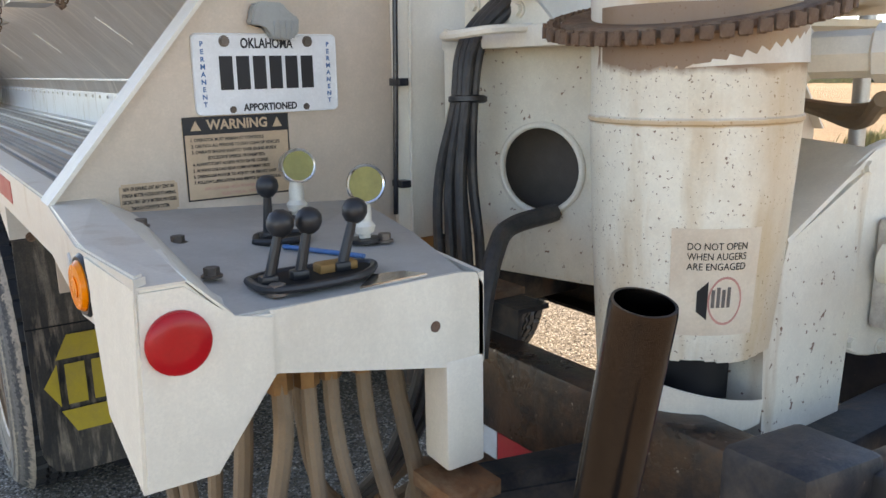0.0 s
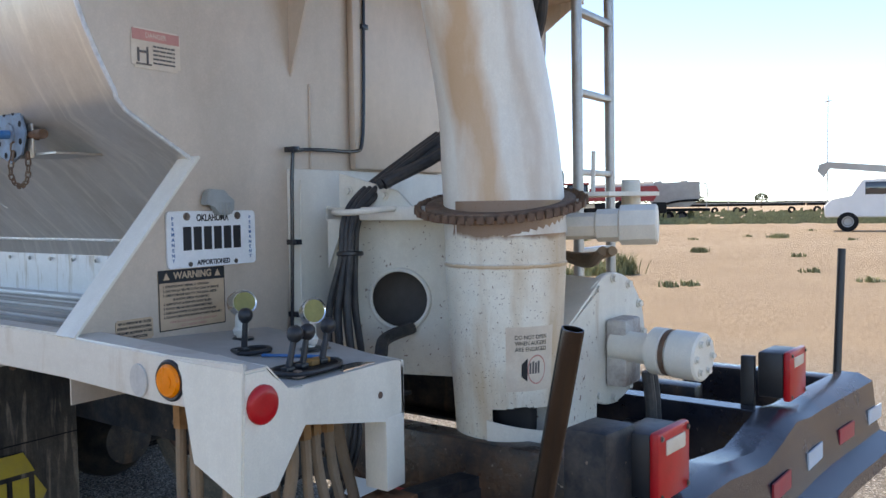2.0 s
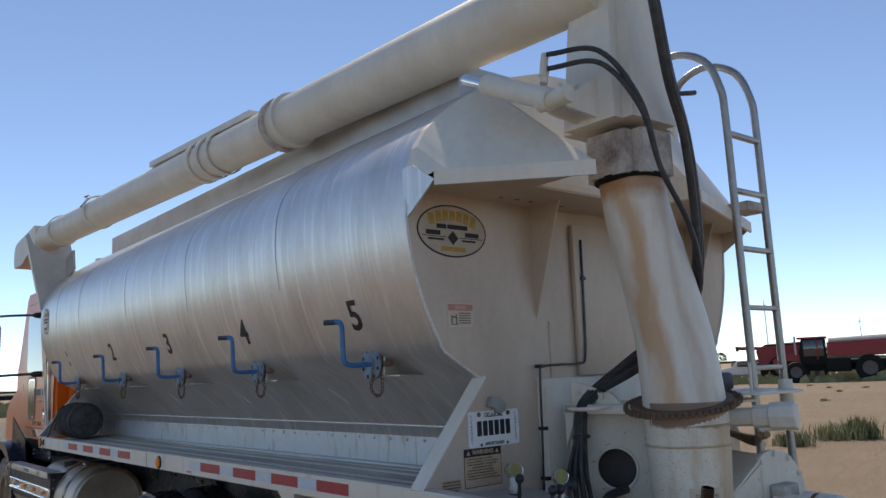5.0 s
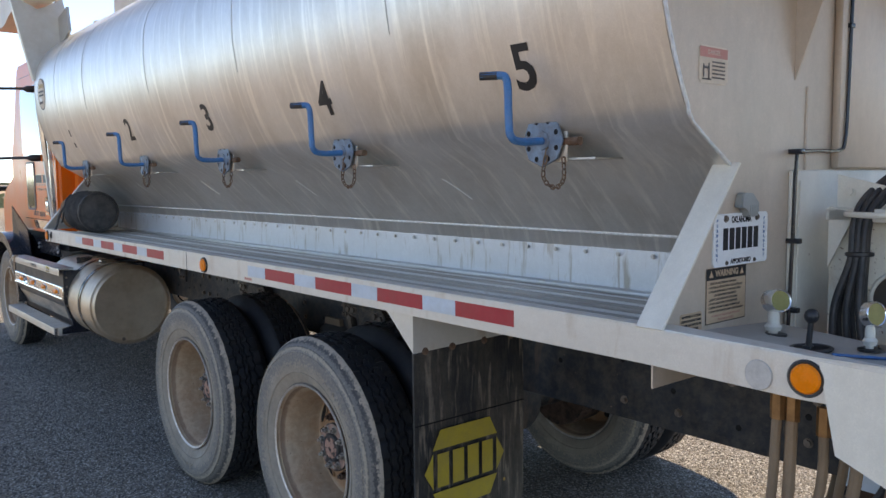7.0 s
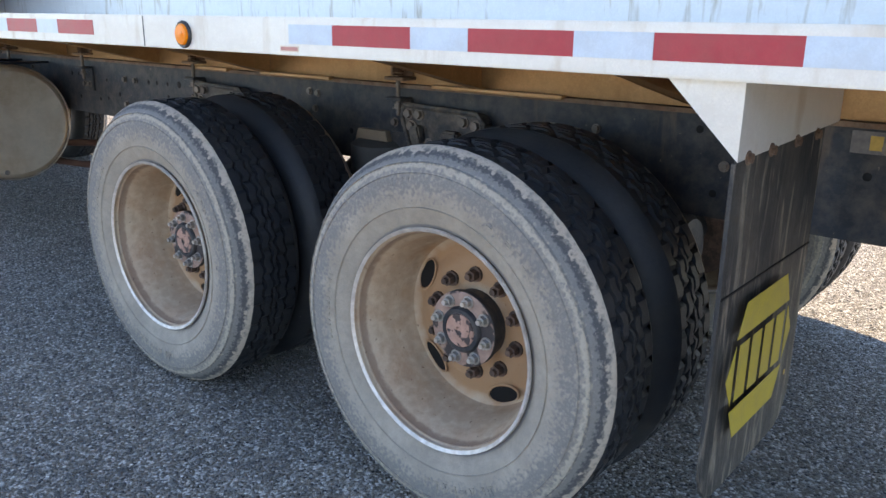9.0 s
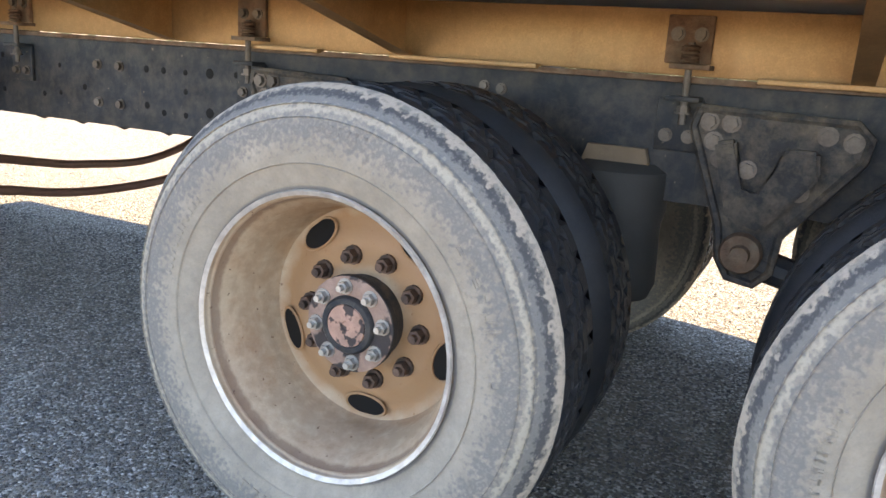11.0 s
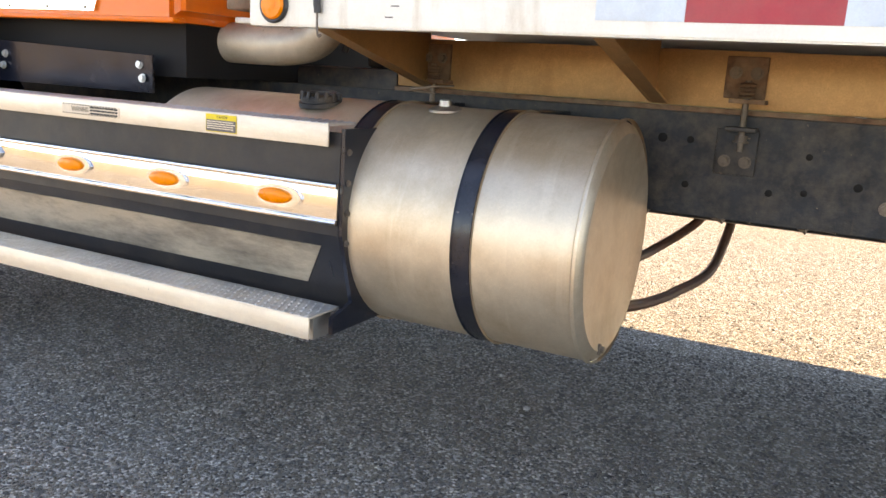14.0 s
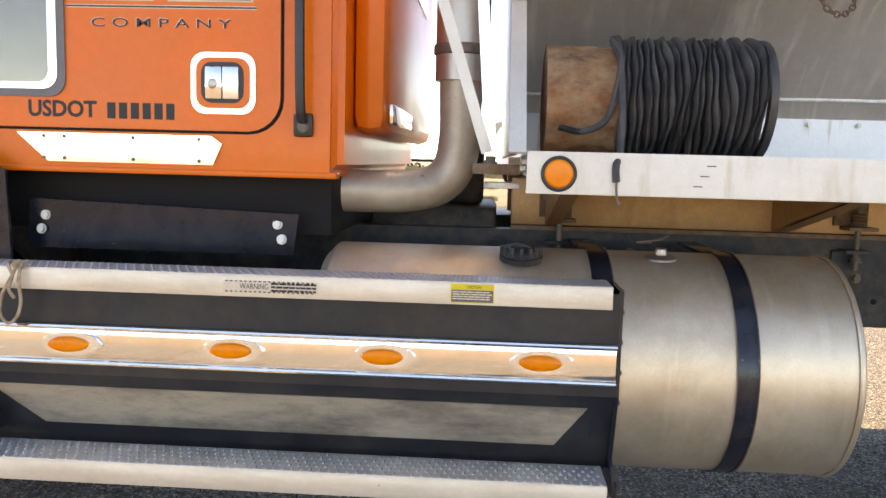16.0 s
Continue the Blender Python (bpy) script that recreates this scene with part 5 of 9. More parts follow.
def bend(ob, deg, z, r=0.1740):
    """Bends a flat mesh, drawn on the xy plane, round the tube."""
    for v in ob.data.vertices:
        a = radians(deg) + v.co.x / 0.172
        rr_ = r + v.co.z
        v.co = Vector((TX + rr_ * math.cos(a), TY + rr_ * math.sin(a), z + v.co.y))
    ob.matrix_basis = Matrix.Identity(4)


for k, (s, wd) in enumerate((("DO NOT OPEN", 0.098), ("WHEN AUGERS", 0.098), ("ARE ENGAGED", 0.098))):
    ob = text("printed_line", s, 0.0165, pose(0, 0.046 - 0.0165 * k, 0), INK, lab, wd, 0.0003)
    for v in ob.data.vertices:
        v.co.y += 0.046 - 0.0165 * k
    bend(ob, LD, 1.192)
bm = B()
prism(bm, [(-0.030, -0.02), (-0.012, -0.008), (-0.012, -0.055), (-0.030, -0.045)], "z", 0, 0.0006)
ob = part("pictogram", bm, INK, lab, smooth=False)
bend(ob, LD, 1.192)
bm = B()
for i in range(24):
    a0, a1 = 2 * math.pi * i / 24, 2 * math.pi * (i + 1) / 24
    bm.faces.new([bm.verts.new((0.018 + r_ * math.cos(a) * 1.0, -0.032 + r_ * math.sin(a), 0)) for r_, a in ((0.027, a0), (0.027, a1), (0.030, a1), (0.030, a0))])
ob = part("ring", bm, DECAL_PINK, lab, smooth=False)
bend(ob, LD, 1.192)
for k in range(4):
    bm = B()
    box(bm, -0.006 + 0.009 * k, 0.0 + 0.009 * k, -0.04, -0.018 + 0.003 * (k % 2), 0, 0.0004)
    ob = part("pictogram", bm, INK_GREY, lab, smooth=False)
    bend(ob, LD, 1.192)

# chain sprocket round the tube
bm = B()
lathe(bm, [(0.15, 1.598), (0.222, 1.598), (0.226, 1.602), (0.226, 1.612), (0.222, 1.616), (0.15, 1.616)], (TX, TY + 0.005, 0), (0, 0, 1), 48, True)
chain = part("chain_ring", bm, RUSTY, truck, "rusted slewing sprocket wrapped by a roller chain")
bm = B()
rod(bm, (0, 0, 0.004), (0, 0, 0.026), 0.0065, 8)
me_roller = part("chain_roller", bm, RUSTY, chain)
bm = B()
box(bm, -0.003, 0.003, -0.0095, 0.0095, 0.004, 0.022, 0.0015)
me_link = part("chain_link", bm, RUSTY, chain)
NL = 58
for k in range(NL):
    a = 2 * math.pi * k / NL
    m1 = Matrix.Translation((TX + 0.247 * math.cos(a), TY + 0.005 + 0.247 * math.sin(a), 1.588)) @ Matrix.Rotation(a, 4, "Z")
    if k == 0:
        me_roller.matrix_basis, me_link.matrix_basis = m1, m1 @ Matrix.Translation((0.010, 0.0, 0.003))
    else:
        share("chain_roller", me_roller.data, chain, m1)
    if k % 2 and k:
        share("chain_link", me_link.data, chain, m1 @ Matrix.Translation((0.010, 0, 0.003)))
    else:
        share("chain_link", me_link.data, chain, m1 @ Matrix.Translation((0.006, 0, 0.003)))

# leaning upper tube
bm = B()
sweep(bm, [(0.98, -0.285, 1.55), (0.979, -0.275, 1.72), (0.972, -0.26, 1.93), (0.905, -0.245, 2.2), (0.83, -0.235, 2.42), (0.787, -0.23, 2.60)], 0.165, 44, 10, (0.166, 0.150))
part("upper_tube", bm, WHITE_STREAK, truck, "white auger tube streaked with rust", angle=60)
bm = B()
prism(bm, [(0.615, -0.40), (0.955, -0.40), (0.955, -0.07), (0.615, -0.07)], "z", 2.585, 2.765)
bmesh.ops.bevel(bm, geom=[e for e in bm.edges if abs(e.verts[0].co.z - e.verts[1].co.z) > 0.1], offset=0.06, segments=4, affect="EDGES")
collar = part("post_collar", bm, RUST_WHITE, truck, "rusted collar with peeling white paint")
bm = B()
lathe(bm, [(0.15, 2.575), (0.172, 2.578), (0.172, 2.590), (0.15, 2.592)], (0.785, -0.235, 0), (0, 0, 1), 36, True)
part("collar_band", bm, DARK_AND_SHADED, collar)
bm = B()
v0 = [(0.58, -0.42, 2.765), (0.965, -0.42, 2.765), (0.965, -0.06, 2.765), (0.58, -0.06, 2.765)]
v1 = [(0.68, -0.36, 3.75), (0.94, -0.36, 3.75), (0.94, -0.10, 3.75), (0.68, -0.10, 3.75)]
a, c = [bm.verts.new(p) for p in v0], [bm.verts.new(p) for p in v1]
for i in range(4):
    bm.faces.new((a[i], a[(i + 1) % 4], c[(i + 1) % 4], c[i]))
bm.faces.new(a)
bm.faces.new(c)
bmesh.ops.bevel(bm, geom=[e for e in bm.edges if abs(e.verts[0].co.z - e.verts[1].co.z) > 0.1], offset=0.05, segments=4, affect="EDGES")
post = part("auger_post", bm, WHITE, truck, "white tapering auger post")
for s in (-1, 1):
    bm = B()
    prism(bm, [(0.62, 2.78), (0.42, 2.795), (0.36, 2.84), (0.375, 2.885), (0.46, 2.87), (0.63, 2.98)], "y", -0.235 + s * 0.05, -0.223 + s * 0.05)
    part("cylinder_lug", bm, WHITE, post, smooth=False)
bm = B()
rod(bm, (0.395, -0.31, 2.84), (0.395, -0.15, 2.84), 0.035, 16)
part("pivot_pin", bm, WHITE, post, "white pivot pin")

# lift cylinder below the auger
A0, A1 = Vector((0.54, -0.36, 3.50)), Vector((0.05, 7.0, 3.38))
AD = (A1 - A0).normalized()
bm = B()
rod(bm, (0.395, -0.23, 2.84), (0.40, 0.14, 3.02), 0.045, 18)
lift = part("lift_cylinder", bm, WHITE, truck, "white hydraulic lift cylinder")
bm = B()
rod(bm, (0.40, 0.14, 3.02), (0.405, 0.28, 3.09), 0.026, 14)
part("piston_rod", bm, CHROME, lift)
for dz in (0.0, 0.06):
    bm = B()
    rod(bm, (0.42, -0.17, 2.93 + dz * 0.5), (0.44, -0.17, 3.0 + dz), 0.016, 8)
    part("elbow_fitting", bm, WHITE, lift)

# auger tube along the top of the tank
bm = B()
L1 = A0 + AD * 2.45
rod(bm, A0, L1, 0.155, 36)
auger = part("auger_tube", bm, WHITE, truck, "long white folding auger tube above the tank")
bm = B()
rod(bm, A0 + AD * 2.40, A0 + AD * 7.1, 0.138, 32)
part("outer_section", bm, WHITE, auger)
for d in (2.30, 2.42, 3.2, 3.35, 3.5, 5.6, 6.6):
    bm = B()
    lathe(bm, [(0.147, 0), (0.176 if d < 2.5 else 0.158, 0.005), (0.176 if d < 2.5 else 0.158, 0.045), (0.147, 0.05)], A0 + AD * d, AD, 32)
    part("clamp_band", bm, WHITE if d != 2.42 else RUST_WHITE, auger)
bm = B()
zax = Vector((0, 0, 1))
for t0, t1 in ((2.75, 4.35),):
    p, q = A0 + AD * t0, A0 + AD * t1
    w = AD.cross(zax).normalized() * 0.07
    sheet(bm, [p + zax * 0.13 - w, p + zax * 0.13 + w, q + zax * 0.135 + w, q + zax * 0.135 - w], 0.045)
part("tube_cover", bm, WHITE, auger, "flat cover box on the auger", smooth=False)
bm = B()
p = A0 + AD * 5.7
sweep(bm, [p + Vector((-0.14, 0, 0.05)), p + Vector((-0.06, 0.05, 0.16)), p + Vector((0.0, 0.25, 0.22)), p + Vector((0, 0.4, 0.24))], 0.008, 6, 5)
part("wire", bm, HOSE_BLACK, auger)
# spout
bm = B()
p = A0 + AD * 7.05
prism(bm, [(p.y, p.z + 0.13), (p.y + 0.9, p.z + 0.05), (p.y + 0.98, p.z - 0.02), (p.y + 0.96, p.z - 0.22), (p.y + 0.55, p.z - 0.22), (p.y + 0.35, p.z - 0.15), (p.y, p.z - 0.14)], "x", p.x - 0.14, p.x + 0.14)
bmesh.ops.bevel(bm, geom=[e for e in bm.edges if abs(e.verts[0].co.x - e.verts[1].co.x) > 0.1], offset=0.03, segments=2, affect="EDGES")
part("spout", bm, WHITE, auger, "white angled discharge spout")
# cradle on the tank's front
bm = B()
prism(bm, [(-0.02, 2.60), (-0.19, 3.36), (-0.16, 3.39), (-0.11, 3.27), (0.04, 3.20), (0.18, 3.27), (0.23, 3.36), (0.30, 2.98)], "y", 6.50, 6.56)
part("cradle", bm, ALU_DULL, truck, "grey sheet cradle carrying the auger", smooth=False)
bm = B()
prism(bm, [(6.2, 3.0), (6.5, 2.9), (6.5, 3.15), (6.25, 3.2)], "x", 0.2, 0.22)
part("cradle_brace", bm, ALU_DULL, truck, smooth=False)
# head with its flange and motor
bm = B()
lathe(bm, [(0.0, -0.02), (0.205, -0.02), (0.21, -0.012), (0.21, 0.012), (0.165, 0.016)], A0, AD, 36)
head = part("auger_head", bm, WHITE, truck, "bolted white auger head flange")
for k in range(10):
    a = 2 * math.pi * k / 10
    d_, u_, v_ = frame_of(AD)
    bolt(head, A0 - AD * 0.02 + (u_ * math.cos(a) + v_ * math.sin(a)) * 0.185, -AD, 0.013, 0.014, WHITE)
bm = B()
box(bm, A0.x - 0.04, A0.x + 0.34, A0.y - 0.02, A0.y + 0.26, A0.z - 0.20, A0.z - 0.08, 0.02)
part("head_saddle", bm, WHITE, head)
bm = B()
lathe(bm, [(0.0, 0.30), (0.05, 0.30), (0.056, 0.29), (0.056, 0.20), (0.062, 0.195), (0.062, 0.16), (0.052, 0.155), (0.052, 0.10), (0.075, 0.095), (0.075, 0.02)], A0 + Vector((0.03, 0, 0.03)), -AD + Vector((0.25, 0, 0)), 24)
part("hydraulic_motor", bm, RUST_WHITE, head, "rusty white hydraulic motor")
bm = B()
box(bm, A0.x - 0.08, A0.x + 0.10, A0.y - 0.09, A0.y + 0.0, A0.z - 0.07, A0.z + 0.12, 0.015)
part("motor_bracket", bm, WHITE, head)

# hoses down the post and the rear bundle
for k in range(4):
    o = 0.022 * (k % 2)
    bm = B()
    sweep(bm, [(0.52 + o, -0.56, 3.40), (0.58 + o, -0.57, 3.24), (0.74 + o, -0.51, 2.95 - 0.02 * k), (0.88 + o, -0.47, 2.7), (0.985 + o, -0.42, 2.4), (1.05 + 0.01 * k, -0.35, 2.15), (1.09, -0.22 + o, 1.95), (1.06, -0.05, 1.80), (0.90, 0.06 + o, 1.70)], 0.017, 10, 8)
    part("hydraulic_hose", bm, HOSE_BLACK, truck, "black hydraulic hose along the auger post")
for k in range(2):
    bm = B()
    sweep(bm, [(0.43, -0.17, 2.99 + 0.06 * k), (0.52, -0.36, 2.97 + 0.05 * k), (0.62, -0.46, 2.78 + 0.03 * k), (0.72, -0.46, 2.55), (0.88, -0.455, 2.35), (1.02, -0.40, 2.18 - 0.04 * k), (1.08, -0.30, 2.0)], 0.011, 8, 8)
    part("hydraulic_hose", bm, HOSE_BLACK, truck, "thin black hydraulic hose")
for k in range(6):
    o, u = 0.018 * (k % 3), 0.02 * (k // 3)
    bm = B()
    sweep(bm, [(1.02, -0.02 + o, 1.86 - u), (0.93, 0.03 + o, 1.79 - u), (0.80, 0.10 + o * 1.2, 1.68 - u), (0.735 + u, 0.12 + o, 1.60), (0.715 + u, 0.12 + o, 1.48), (0.70 + u * 1.6, 0.12 + o * 2, 1.34), (0.69 + u * 2.2, 0.10 + o * 2.4, 1.20), (0.685 + u * 2, 0.08 + o * 2, 1.04)], 0.0108, 9, 7)
    part("hydraulic_hose", bm, HOSE_BLACK, truck, "black hydraulic hose in a tied bundle")
bm = B()
lathe(bm, [(0.034, 0), (0.040, 0.003), (0.040, 0.012), (0.034, 0.015)], (0.735, 0.138, 1.49), (0.05, 0.05, 1), 16, True)
part("cable_tie", bm, KNOB, truck)
bm = B()
sweep(bm, [(0.93, 0.02, 1.25), (0.82, 0.03, 1.232), (0.76, 0.0, 1.20), (0.70, -0.04, 1.12), (0.67, -0.06, 1.02)], 0.019, 10, 8)
part("hydraulic_hose", bm, HOSE_BLACK, truck, "thick dark hose leaving the sump opening")

# lower housing with the big round flange
bm = B()
rod(bm, (1.37, -0.36, 1.205), (1.45, 0.28, 1.205), 0.165, 36)
housing = part("auger_housing", bm, WHITE, truck, "white round lower auger housing")
bm = B()
lathe(bm, [(0.0, 0.022), (0.196, 0.022), (0.20, 0.018), (0.20, 0.0), (0.165, 0.0)], (1.365, -0.385, 1.205), (-0.12, -1, 0), 44)
part("end_flange", bm, WHITE, housing, "round white bolted end plate")
for k in range(12):
    a = 2 * math.pi * k / 12
    d_, u_, v_ = frame_of((-0.12, -1, 0))
    bolt(housing, Vector((1.365, -0.385, 1.205)) + d_ * 0.022 + (u_ * math.cos(a) + v_ * math.sin(a)) * 0.183, d_, 0.011, 0.012, WHITE)
bm = B()
prism(bm, [(1.02, 0.88), (1.25, 0.92), (1.28, 1.36), (1.05, 1.26), (1.0, 1.12)], "y", -0.40, -0.33)
part("housing_web", bm, WHITE_RUST, housing, "white web plate beside the tube", smooth=False)
bm = B()
sheet(bm, [(1.05, -0.40, 1.26), (1.30, -0.40, 1.385), (1.45, 0.10, 1.40), (1.10, 0.10, 1.27)], 0.008)
part("sloped_cover", bm, WHITE, housing, smooth=False)
bm = B()
box(bm, 1.31, 1.43, -0.47, -0.405, 1.07, 1.27, 0.01)
part("gear_bracket", bm, RUST_WHITE, housing, "rusted gear bracket")
bm = B()
lathe(bm, [(0.0, 0.0), (0.062, 0.0), (0.068, 0.006), (0.068, 0.085), (0.062, 0.09), (0.062, 0.108), (0.068, 0.112), (0.068, 0.15), (0.045, 0.155), (0.045, 0.235), (0.05, 0.28)], (1.30, -0.70, 1.185), (0.16, 0.98, 0.02), 30)
mot = part("hydraulic_motor", bm, WHITE, housing, "white hydraulic drive motor")
bm = B()
lathe(bm, [(0.066, 0.091), (0.066, 0.107)], (1.30, -0.70, 1.185), (0.16, 0.98, 0.02), 30)
part("dark_band", bm, RUSTY, mot)
for k in range(6):
    a = 2 * math.pi * k / 6
    d_, u_, v_ = frame_of((-0.16, -0.98, -0.02))
    bolt(mot, Vector((1.30, -0.70, 1.185)) + (u_ * math.cos(a) + v_ * math.sin(a)) * 0.045, d_, 0.009, 0.010, WHITE)
for k in range(2):
    bm = B()
    sweep(bm, [(1.33 + 0.035 * k, -0.55, 1.13), (1.335 + 0.035 * k, -0.56, 1.02), (1.34 + 0.03 * k, -0.55, 0.90), (1.33, -0.45, 0.80)], 0.017, 10, 6)
    part("hydraulic_hose", bm, HOSE_BLACK, truck, "black hose to the drive motor")
# upper slew motor with its mounting shelf
bm = B()
prism(bm, [(1.08, -0.30), (1.16, -0.52), (1.40, -0.58), (1.62, -0.42), (1.62, -0.09), (1.2, -0.1)], "z", 1.626, 1.638)
slew = part("slew_shelf", bm, WHITE, truck, "white steel shelf above the slew motor", smooth=False)
bm = B()
lathe(bm, [(0.0, 0.0), (0.05, 0.0), (0.056, 0.005), (0.056, 0.10), (0.046, 0.105), (0.046, 0.165), (0.038, 0.17), (0.038, 0.26), (0.05, 0.27), (0.05, 0.30)], (1.17, -0.66, 1.545), (-0.28, 0.96, -0.02), 8)
part("slew_motor", bm, WHITE, slew, "white block-shaped slew motor")
bm = B()
lathe(bm, [(0.075, 0), (0.082, 0.004), (0.082, 0.016), (0.075, 0.02)], (1.30, -0.18, 1.645), (0, 0, 1), 24)
part("drive_sprocket", bm, RUSTY, slew)
bm = B()
box(bm, 1.22, 1.38, -0.28, -0.10, 1.64, 1.72, 0.02)
part("gearbox", bm, FRAME, slew)
for k in range(2):
    bm = B()
    sweep(bm, [(1.20, -0.50 + 0.03 * k, 1.49), (1.35, -0.35, 1.46 - 0.02 * k), (1.55, -0.1, 1.46), (1.6, 0.2, 1.47)], 0.014, 8, 6)
    part("hydraulic_hose", bm, HOSE, truck, "tan hose behind the slew motor")
bm = B()
rod(bm, (1.50, -0.45, 1.58), (1.50, -0.45, 1.68), 0.03, 16)
part("slew_pin", bm, WHITE, slew)
bm = B()
rod(bm, (1.23, -0.44, 1.638), (1.235, -0.44, 1.76), 0.007, 8)
part("pointer_rod", bm, WHITE, slew)

# ---- ladder ----
LX = (2.02, 2.33)
bm = B()
ladder = None
for i, x in enumerate(LX):
    bm = B()
    sweep(bm, [(x, 0.15, 1.20), (x, 0.155, 2.2), (x, 0.16, 3.05), (x - 0.01, 0.17, 3.25), (x - 0.03, 0.24, 3.42), (x - 0.06, 0.40, 3.50), (x - 0.09, 0.56, 3.44), (x - 0.10, 0.62, 3.28), (x - 0.10, 0.62, 3.15)], 0.021, 12, 6)
    ob = part("ladder" if i == 0 else "ladder_stile", bm, STEEL_LADDER, truck if i == 0 else ladder, "grey tubular steel ladder with hooped tops" if i == 0 else "")
    if i == 0:
        ladder = ob
for k in range(6):
    z = 1.43 + 0.312 * k
    bm = B()
    box(bm, LX[0], LX[1], 0.138, 0.176, z - 0.012, z + 0.012, 0.003)
    part("rung", bm, STEEL_LADDER, ladder)
for z in (2.62,):
    bm = B()
    box(bm, 2.16, 2.36, 0.16, 0.295, z - 0.03, z + 0.02, 0.004)
    part("standoff", bm, RUST_WHITE, ladder, "rusty stand-off bracket")
bm = B()
box(bm, 1.78, 2.0, 0.30, 0.62, 3.27, 3.30, 0.004)
step_top = part("roof_step", bm, WHITE, truck, "white perforated roof step on a post")
for x, y in ((1.80, 0.33), (1.98, 0.33), (1.98, 0.6)):
    part("step_post", box(B(), x - 0.02, x + 0.02, y - 0.02, y + 0.02, 2.75, 3.28, 0.003), WHITE, step_top)
bm = B()
sweep(bm, [(1.60, 0.18, 3.48), (1.66, 0.15, 3.32), (1.72, 0.13, 3.24), (1.82, 0.12, 3.25), (1.90, 0.12, 3.27)], 0.014, 8, 6)
part("crank_hook", bm, KNOB, truck, "black crank hook at the roof edge")

# ---- chassis ----
FX = 0.80


def chassis_rail(x, s):
    pts = [(x, 0.732), (x, 1.028), (x + s * 0.085, 1.028), (x + s * 0.085, 1.018), (x + s * 0.01, 1.018), (x + s * 0.01, 0.742), (x + s * 0.085, 0.742), (x + s * 0.085, 0.732)]
    return part("chassis_rail", prism(B(), pts, "y", -0.06, 10.3), FRAME, truck, "dusty black steel chassis rail with bolt heads", smooth=False)



fr = chassis_rail(FX, 1)
chassis_rail(2 * XC - FX, -1)
bm = B()
box(bm, FX + 0.003, FX + 0.07, 0.32, 6.5, 1.046, 1.205, 0.004)
sill = part("tank_sill", bm, SILL, truck, "dusty aluminium tank sill tinted orange like the sunlit ground it mirrors")
box_r = box(B(), 2 * XC - FX - 0.07, 2 * XC - FX, 0.02, 6.5, 1.046, 1.205)
part("tank_sill", box_r, SILL, truck, "dusty aluminium tank sill tinted orange like the sunlit ground it mirrors", smooth=False)
bm = B()
box(bm, FX - 0.015, FX + 0.09, 0.02, 6.5, 1.030, 1.044)
part("sill_packer", bm, RUSTY, sill, "weathered packing strip", smooth=False)
for y0, y1 in ((3.30, 3.75), (2.2, 2.75), (4.0, 4.25)):
    part("packing_strip", box(B(), FX - 0.035, FX + 0.0, y0, y1, 1.038, 1.052, 0.003), SILL, sill)
part("deck_underside", box(B(), 0.05, 2 * XC - 0.05, 0.30, 6.47, 1.243, 1.252), ALU_DULL, truck, smooth=False)

# outrigger gussets that carry the side rail
for y in (5.62, 4.62, 3.72, 2.55, 1.75, 6.38):
    for s in (0, 1):
        bm = B()
        pts = [(0.02, 1.243), (0.02, 1.205), (0.10, 1.196), (FX - 0.05, 1.052), (FX, 1.050), (FX, 1.243)]
        prism(bm, [((2 * XC - x) if s else x, z) for x, z in pts], "y", y - 0.004, y + 0.004)
        # left outriggers carry the painted ground tint, far ones stay plain
        g = part("outrigger", bm, SILL if s == 0 else ALU_DULL, truck, "tapered sheet outrigger", smooth=False)
        bm = B()
        q = [(0.10, 1.196), (FX - 0.03, 1.05), (FX - 0.03, 1.056), (0.10, 1.202)]
        prism(bm, [((2 * XC - x) if s else x, z) for x, z in q], "y", y - 0.045, y + 0.004)
        part("outrigger_flange", bm, SILL if s == 0 else ALU_DULL, g, smooth=False)


def mount(y):
    """A spring-loaded body mount bolted to the sill and the chassis."""
    bm = B()
    box(bm, FX - 0.012, FX + 0.004, y - 0.055, y + 0.055, 1.075, 1.19, 0.003)
    m_ = part("body_mount", bm, RUSTY, truck, "rusty spring-loaded body mount")
    part("ledge", box(B(), FX - 0.075, FX + 0.004, y - 0.065, y + 0.03, 1.062, 1.074, 0.002), RUSTY, m_)
    part("lower_plate", box(B(), FX - 0.014, FX + 0.002, y - 0.055, y + 0.055, 0.862, 0.99, 0.003), FRAME, m_)
    part("lower_ledge", box(B(), FX - 0.07, FX, y - 0.05, y + 0.03, 0.986, 0.998, 0.002), FRAME, m_)
    bm = B()
    rod(bm, (FX - 0.042, y - 0.012, 0.93), (FX - 0.042, y - 0.012, 1.125), 0.009, 10)
    part("stud", bm, BOLT, m_)
    for k in range(4):
        bm = B()
        lathe(bm, [(0.016, 0), (0.024, 0.005), (0.016, 0.010)], (FX - 0.042, y - 0.012, 1.076 + 0.011 * k), (0, 0, 1), 14)
        part("spring_coil", bm, RUSTY, m_)
    bolt(m_, (FX - 0.042, y - 0.012, 0.955), (0, 0, 1), 0.016, 0.02)
    for dy in (-0.028, 0.028):
        bolt(m_, (FX - 0.012, y + dy, 1.145), (-1, 0, 0), 0.013, 0.016)
        bolt(m_, (FX - 0.014, y + dy, 0.90), (-1, 0, 0), 0.013, 0.016)


for y in (6.35, 5.37, 4.27, 2.92):
    mount(y)

